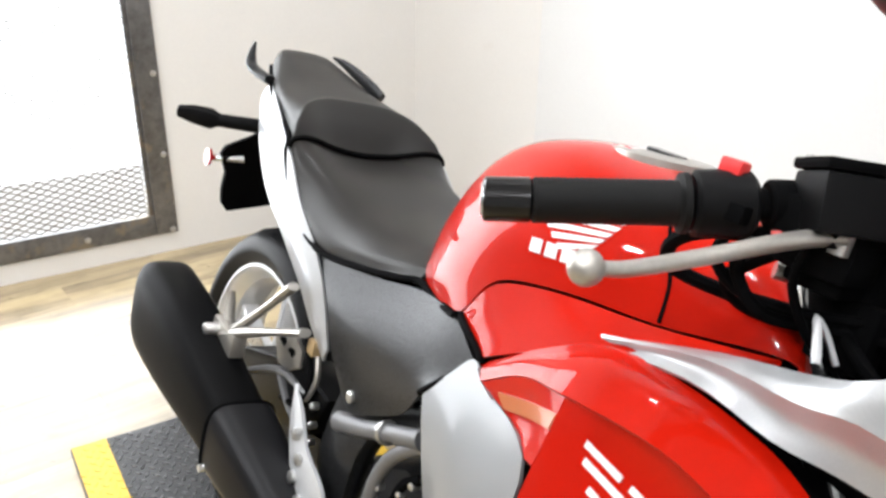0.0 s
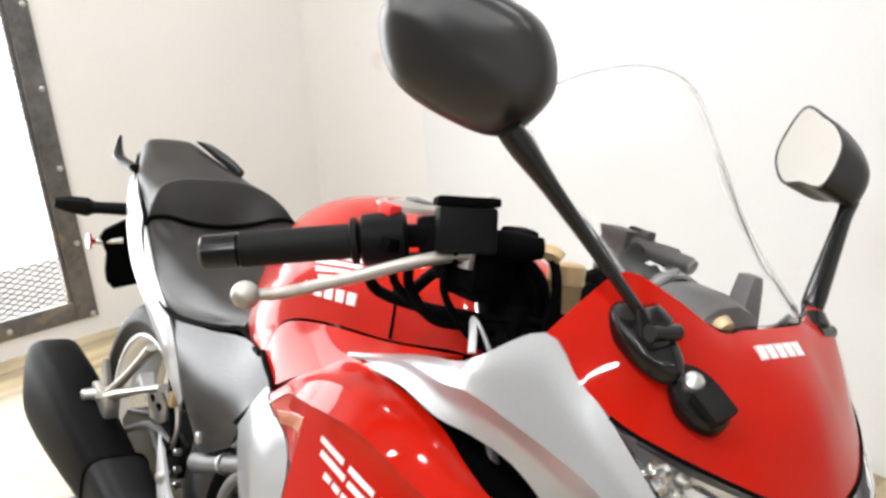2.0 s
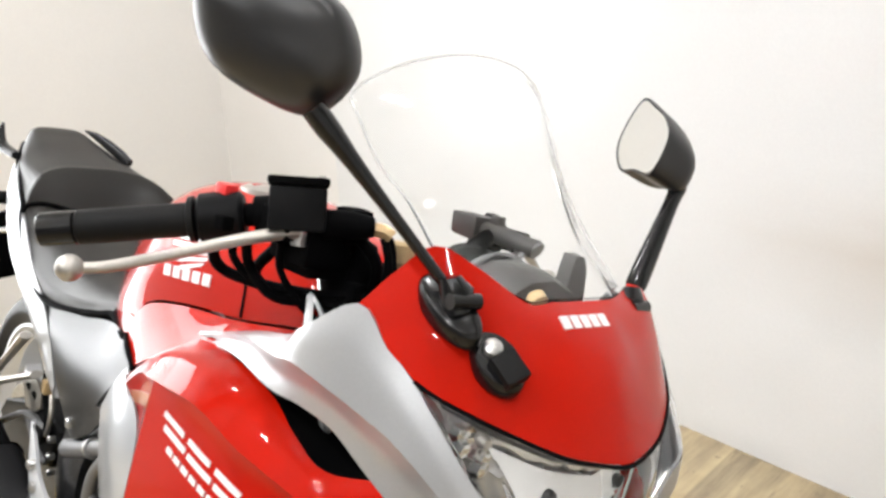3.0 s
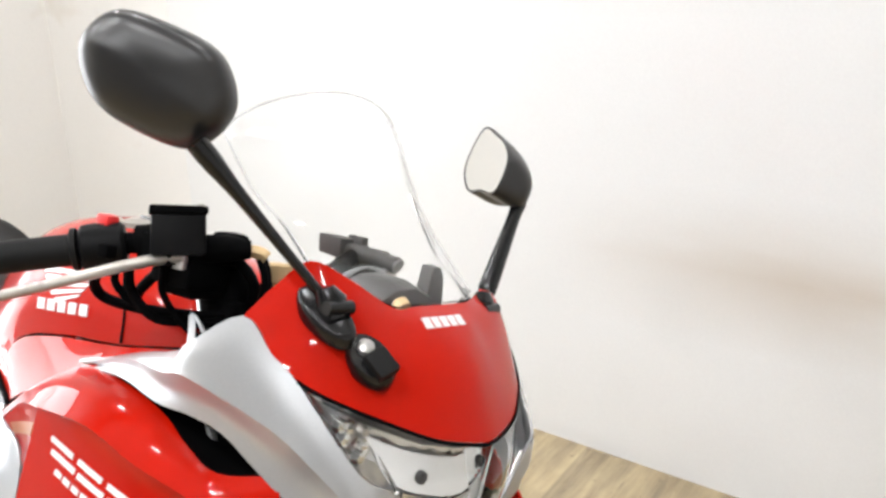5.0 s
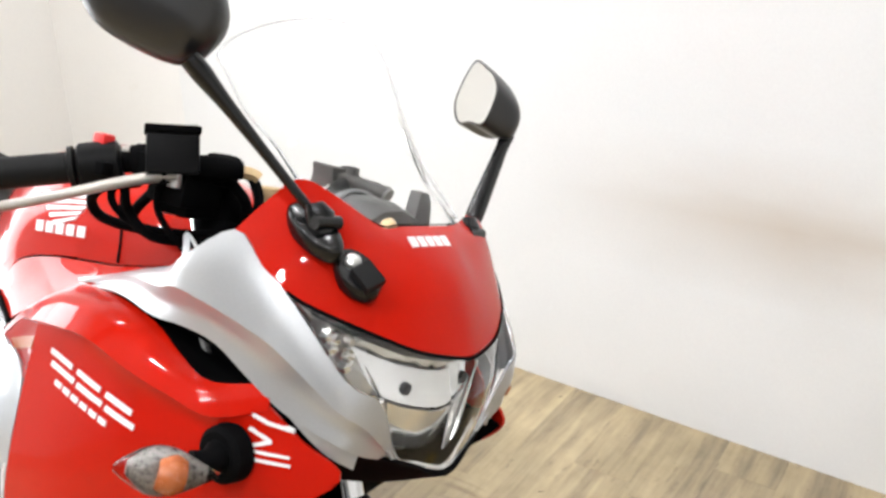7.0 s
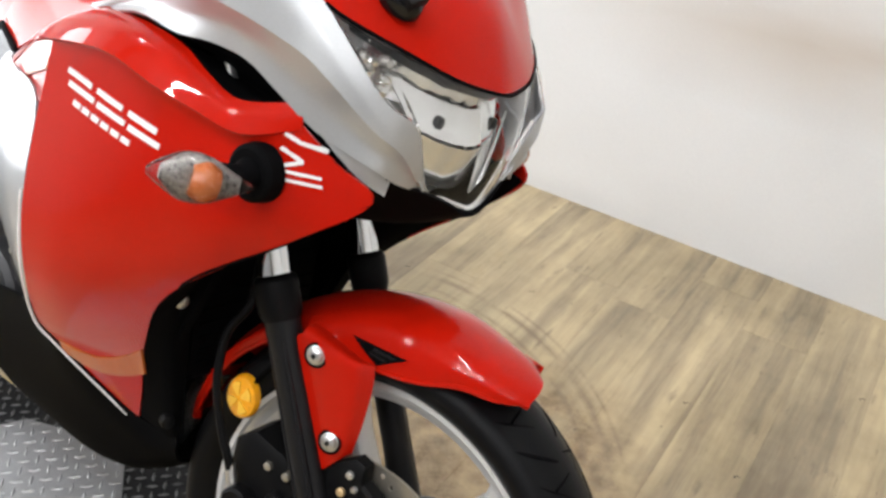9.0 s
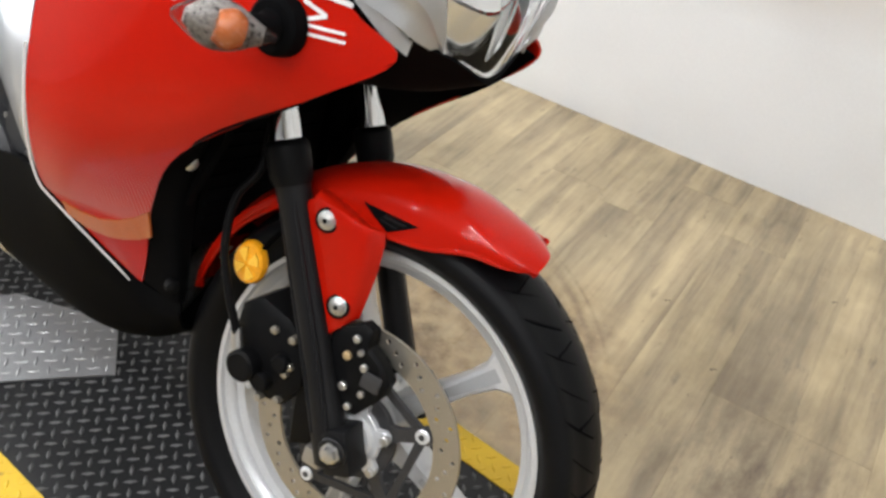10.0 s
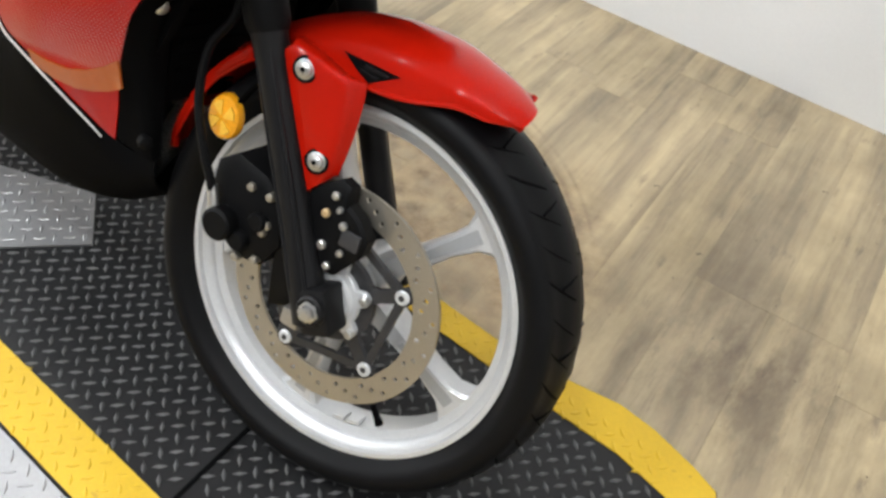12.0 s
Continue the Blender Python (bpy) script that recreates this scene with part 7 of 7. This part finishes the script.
path = hermite([(-0.058, -0.240, 0.460), (-0.052, -0.240, 0.459), (0.00, -0.242, 0.455), (0.13, -0.238, 0.443), (0.28, -0.228, 0.418), (0.40, -0.214, 0.388)], 3)
size = hermite([(0.049, 0.074, 0), (0.053, 0.079, 0), (0.056, 0.082, 0), (0.054, 0.078, 0), (0.048, 0.060, 0), (0.044, 0.048, 0)], 3)
add_loft(bm, [oval(*c, w, h) for c, (w, h, _) in zip(path, size)])
muf = part("muffler", bm, muffler_black, bike, "matte black muffler with an oval section")
bm = bmesh.new()
path = hermite([(0.335, -0.222, 0.404), (0.40, -0.214, 0.388), (0.48, -0.200, 0.362), (0.56, -0.185, 0.330)], 3)
size = hermite([(0.054, 0.060, 0), (0.051, 0.054, 0), (0.045, 0.046, 0), (0.036, 0.036, 0)], 3)
add_loft(bm, [oval(*c, w, h) for c, (w, h, _) in zip(path, size)])
sh = part("heat_shield", bm, fork_black, muf, "black exhaust heat shield")
bm = bmesh.new()
add_tube(bm, oval(0.334, -0.222, 0.404, 0.0545, 0.0605, 28) + oval(0.334, -0.222, 0.404, 0.0545, 0.0605, 28)[:1], 0.003, 6)
part("shield_gasket", bm, matte_black, muf)
bm = bmesh.new()
add_tube_loops(bm, [(Vector((0.345, -0.272, 0.362)), 0.007), (Vector((0.345, -0.280, 0.361)), 0.006)], 10)
part("shield_bolt", bm, steel, sh)
bm = bmesh.new()
add_tube_loops(bm, [(Vector((-0.056, -0.240, 0.460)), 0.026), (Vector((-0.074, -0.240, 0.461)), 0.024), (Vector((-0.072, -0.240, 0.461)), 0.018)], 20)
part("tailpipe", bm, steel, muf)
bm = bmesh.new()
add_tube(bm, [(0.54, -0.188, 0.335), (0.62, -0.150, 0.270), (0.78, -0.09, 0.215), (0.98, -0.05, 0.24), (1.06, -0.02, 0.40)], 0.019, 12, 4)
part("exhaust_pipe", bm, steel, muf)
for s in (-1, 1):
    # passenger peg hanger: open triangle of cast alloy; its upright stands in for a spoke
    bm = bmesh.new()
    add_tube(bm, [(0.158, s * 0.200, 0.572), (0.166, s * 0.201, 0.548), (0.185, s * 0.205, 0.512)], [0.006, 0.009, 0.012], 8, 3, 0.6)
    hang = part("hanger_spoke_rod", bm, alloy, bike, "bright rod standing in for a rear wheel spoke, base of the peg hanger")
    bm = bmesh.new()
    add_tube(bm, [(0.218, s * 0.205, 0.532), (0.275, s * 0.190, 0.594), (0.326, s * 0.178, 0.652)], [0.013, 0.010, 0.012], 8, 3, 0.6)
    part("hanger_arm", bm, alloy, hang)
    bm = bmesh.new()
    add_tube(bm, [(0.190, s * 0.210, 0.508), (0.260, s * 0.202, 0.545), (0.320, s * 0.188, 0.574), (0.384, s * 0.174, 0.603)], [0.016, 0.015, 0.010, 0.012], 8, 3, 0.6)
    part("hanger_arm", bm, alloy, hang)
    bm = bmesh.new()
    add_box(bm, (0.155, min(s * 0.195, s * 0.222), 0.490), (0.245, max(s * 0.195, s * 0.222), 0.530), 0.006, Matrix.Translation((0, 0, 0)))
    part("peg_mount", bm, alloy, hang)
    bm = bmesh.new()
    add_tube_loops(bm, [(Vector((0.180, s * 0.220, 0.514)), 0.011), (Vector((0.178, s * 0.242, 0.512)), 0.011), (Vector((0.178, s * 0.245, 0.512)), 0.007)], 12)
    part("hanger_bolt", bm, steel, hang)
    # slotted caliper bracket and stay inside the hanger
    bm = bmesh.new()
    add_prism(bm, [(0.245, 0.540), (0.300, 0.570), (0.345, 0.552), (0.348, 0.525), (0.315, 0.505), (0.275, 0.500)], s * 0.144, s * 0.153, "y", 0.002)
    slotted = part("caliper_bracket", bm, alloy, hang, "bare alloy bracket with dark slots")
    for ux, uz in ((0.283, 0.540), (0.318, 0.537)):
        bm = bmesh.new()
        add_prism(bm, [(ux - 0.012, uz), (ux - 0.006, uz + 0.007), (ux + 0.009, uz + 0.010), (ux + 0.013, uz + 0.004), (ux + 0.006, uz - 0.005)], s * 0.152, s * 0.1545, "y")
        part("slot", bm, matte_black, slotted)
    bm = bmesh.new()
    add_tube(bm, [(0.168, s * 0.170, 0.418), (0.200, s * 0.166, 0.444), (0.287, s * 0.150, 0.491), (0.372, s * 0.140, 0.494)], [0.012, 0.009, 0.010, 0.008], 8, 3, 0.7)
    part("caliper_stay", bm, frame_grey, hang)
    bm = bmesh.new()
    add_tube(bm, [(0.287, s * 0.150, 0.491), (0.335, s * 0.146, 0.450), (0.380, s * 0.142, 0.440)], [0.008, 0.007, 0.008], 8, 3, 0.7)
    part("caliper_stay", bm, frame_grey, hang)
    # rider heel plate and peg
    bm = bmesh.new()
    add_sheet(bm, patch([[(0.391, s * 0.176, 0.524), (0.396, s * 0.179, 0.529), (0.402, s * 0.178, 0.526)], [(0.412, s * 0.183, 0.478), (0.432, s * 0.188, 0.490), (0.446, s * 0.185, 0.503)], [(0.436, s * 0.187, 0.440), (0.462, s * 0.193, 0.455), (0.484, s * 0.188, 0.470)], [(0.465, s * 0.187, 0.392), (0.508, s * 0.192, 0.412), (0.550, s * 0.188, 0.440)], [(0.478, s * 0.186, 0.345), (0.525, s * 0.190, 0.352), (0.580, s * 0.186, 0.370)]], 4, 4), 0.006, -1, (0, s, 0))
    hp = part("heel_guard", bm, cast_silver, bike, "bright cast heel guard by the footpeg")
    bm = bmesh.new()
    add_tube(bm, [(0.535, s * 0.185, 0.385), (0.54, s * 0.23, 0.385), (0.54, s * 0.285, 0.388)], [0.013, 0.014, 0.011], 10, 3)
    part("rider_peg", bm, black_plastic, hp)
    for x, z in ((0.456, 0.480), (0.478, 0.452), (0.500, 0.398), (0.472, 0.420)):
        bm = bmesh.new()
        add_tube_loops(bm, [(Vector((x, s * 0.186, z)), 0.010), (Vector((x, s * 0.197, z)), 0.009), (Vector((x, s * 0.199, z)), 0.005)], 10)
        part("guard_bolt", bm, steel, hp)
solid("chain_guard", [(0.10, 0.42), (0.13, 0.455), (0.34, 0.530), (0.44, 0.52), (0.40, 0.44), (0.20, 0.36)], 0.03, black_plastic, "black rear hugger guard", -0.115)
bm = bmesh.new()
add_tube(bm, [(0.30, -0.13, 0.60), (0.36, -0.15, 0.57), (0.40, -0.155, 0.52), (0.36, -0.15, 0.47), (0.30, -0.145, 0.45)], 0.005, 8, 4)
part("brake_line", bm, matte_black, bike, "black rear brake hose")
for pts, rad, mt in (([(0.700, -0.158, 0.606), (0.672, -0.161, 0.585), (0.639, -0.162, 0.547), (0.620, -0.161, 0.492), (0.624, -0.158, 0.42)], 0.010, frame_grey), ([(0.395, -0.150, 0.570), (0.412, -0.154, 0.540), (0.400, -0.154, 0.505), (0.380, -0.150, 0.490)], 0.0042, alloy), ([(0.70, -0.150, 0.56), (0.668, -0.152, 0.53), (0.655, -0.152, 0.48)], 0.007, matte_black)):
    bm = bmesh.new()
    add_tube(bm, pts, rad, 10, 4)
    part("hose", bm, mt, bike, "hose beside the engine")
for x, y, z in ((0.605, 0.155, 0.468), (0.630, 0.158, 0.505), (0.668, 0.152, 0.520), (0.690, 0.152, 0.545), (0.418, 0.152, 0.500), (0.428, 0.154, 0.474), (0.430, 0.152, 0.446)):
    bm = bmesh.new()
    add_tube_loops(bm, [(Vector((x, -y + 0.006, z)), 0.006), (Vector((x, -y - 0.004, z)), 0.006), (Vector((x, -y - 0.006, z)), 0.004)], 6)
    part("engine_bolt", bm, steel, bike)
bm = bmesh.new()
add_box(bm, (0.378, -0.164, 0.570), (0.398, -0.146, 0.594), 0.004)
part("rear_reservoir", bm, gold_alloy, bike, "small brown fluid cup")
# side stand on the far side
bm = bmesh.new()
stand_foot = Matrix.Rotation(radians(LEAN), 4, "X") @ Vector((0.66, 0.27, 0.006))
add_tube(bm, [(0.60, 0.11, 0.26), tuple(Vector((0.60, 0.11, 0.26)).lerp(stand_foot, 0.5)), tuple(stand_foot)], [0.014, 0.013, 0.011], 10, 3)
part("side_stand", bm, matte_black, bike, "black side stand resting on the platform")

# decals on the big fairing
FAIR_SKIN = Skin(patch(FAIR_ROWS, 14, 12))


def stroke(a, b, w):
    """A quad along a-b of width w in the side view."""
    a, b = Vector(a), Vector(b)
    n = Vector((-(b - a).y, (b - a).x)).normalized() * w / 2
    return (tuple(a + n), tuple(b + n), tuple(b - n), tuple(a - n))


for s, ob in zip((-1, 1), fairing):
    arcs = [(0.960, 0.441, 0.022), (0.985, 0.436, 0.025), (1.012, 0.437, 0.026), (1.037, 0.446, 0.029), (1.058, 0.459, 0.033), (1.078, 0.476, 0.037)]
    side_mark("orange_band", [((a[0], a[1]), (b[0], b[1]), (b[0], b[1] - b[2]), (a[0], a[1] - a[2])) for a, b in zip(arcs, arcs[1:])], FAIR_SKIN, s, orange_decal, ob, "curved orange band low on the fairing", 0.0022)
    # three slanted letter shapes reduced to plain bars
    for k in range(3):
        x, z = 0.984 + 0.052 * k, 0.796 - 0.0085 * k
        bars = [stroke((x + 0.004, z + 0.001), (x + 0.046, z - 0.006), 0.0062), stroke((x + 0.008, z - 0.0125), (x + 0.054, z - 0.0195), 0.0062)]
        side_mark("letter_bar", bars, FAIR_SKIN, s, white_decal, ob, "slanted white lettering in plain bars")
    side_mark("small_lettering", [stroke((1.006 + 0.0168 * k, 0.766 - 0.0027 * k), (1.0185 + 0.0168 * k, 0.764 - 0.0027 * k), 0.0062) for k in range(6)], FAIR_SKIN, s, white_decal, ob, "row of small white bars")
    side_mark("edge_mark", [stroke((1.272, 0.815), (1.288, 0.810), 0.004), stroke((1.288, 0.810), (1.314, 0.809), 0.004), stroke((1.270, 0.800), (1.293, 0.792), 0.004), stroke((1.293, 0.792), (1.274, 0.783), 0.004), stroke((1.278, 0.779), (1.314, 0.782), 0.003), stroke((1.280, 0.771), (1.316, 0.774), 0.003)], FAIR_SKIN, s, white_decal, ob, "white angular mark near the front edge")


# ---- vinyl planks ----
PW, PL = 0.152, 0.915
rng = random.Random(7)


def plank_mesh(length):
    bm = bmesh.new()
    h, w, c = length / 2 - 0.0001, PW / 2 - 0.0001, 0.0004
    add_loft(bm, [[(-w, -h, -0.006), (w, -h, -0.006), (w, h, -0.006), (-w, h, -0.006)], [(-w, -h, -c), (w, -h, -c), (w, h, -c), (-w, h, -c)], [(-w + c, -h + c, 0), (w - c, -h + c, 0), (w - c, h - c, 0), (-w + c, h - c, 0)]])
    bmesh.ops.recalc_face_normals(bm, faces=bm.faces)
    me = bpy.data.meshes.new("plank")
    bm.to_mesh(me)
    bm.free()
    me.materials.append(plank.m)
    return me


def clipped(outline):
    """The part of a plan outline that lies inside the room."""
    room = [(WALL_X, -4.1), (4.6, -4.1), END, CORNER, (WALL_X, 1.244)]
    for (ax, ay), (bx, by) in zip(room, room[1:] + room[:1]):
        inside = lambda q: (bx - ax) * (q[1] - ay) - (by - ay) * (q[0] - ax) > -0.02
        cut = []
        for q, r in zip(outline, outline[1:] + outline[:1]):
            if inside(q):
                cut.append(q)
            if inside(q) != inside(r):
                dq = (bx - ax) * (q[1] - ay) - (by - ay) * (q[0] - ax) + 0.02
                dr = (bx - ax) * (r[1] - ay) - (by - ay) * (r[0] - ax) + 0.02
                f = dq / (dq - dr)
                cut.append((q[0] + (r[0] - q[0]) * f, q[1] + (r[1] - q[1]) * f))
        outline = cut
        if len(outline) < 3:
            return []
    return outline


full = plank_mesh(PL)
GRAIN = radians(6.0)
for i in range(-10, 46):
    across = -1.8 + (i + 0.5) * PW
    along = 2.6 - rng.uniform(0.12, PL)
    while along > -5.2:
        length = PL
        cx, cy = across, along - length / 2
        along -= length
        wx, wy = cx * math.cos(GRAIN) - cy * math.sin(GRAIN), cx * math.sin(GRAIN) + cy * math.cos(GRAIN)
        box = [(u * (PW / 2 - 0.0001), v * (length / 2 - 0.0001)) for u, v in ((-1, -1), (1, -1), (1, 1), (-1, 1))]
        box = [(wx + u * math.cos(GRAIN) - v * math.sin(GRAIN), wy + u * math.sin(GRAIN) + v * math.cos(GRAIN)) for u, v in box]
        kept = clipped(box)
        if not kept:
            continue
        me = full
        if len(kept) != 4 or max(abs(a - b) for q, r in zip(kept, box) for a, b in zip(q, r)) > 1e-6:
            flat = [((x - wx) * math.cos(GRAIN) + (y - wy) * math.sin(GRAIN), (y - wy) * math.cos(GRAIN) - (x - wx) * math.sin(GRAIN)) for x, y in kept]
            bm = bmesh.new()
            add_prism(bm, flat, -0.006, 0.0, "z")
            bmesh.ops.recalc_face_normals(bm, faces=bm.faces)
            me = bpy.data.meshes.new("plank")
            bm.to_mesh(me)
            bm.free()
            me.materials.append(plank.m)
        ob = new("plank", me)
        ob.matrix_world = Matrix.Translation((wx, wy, FLOOR)) @ Matrix.Rotation(GRAIN, 4, "Z")
        ob.parent = floor
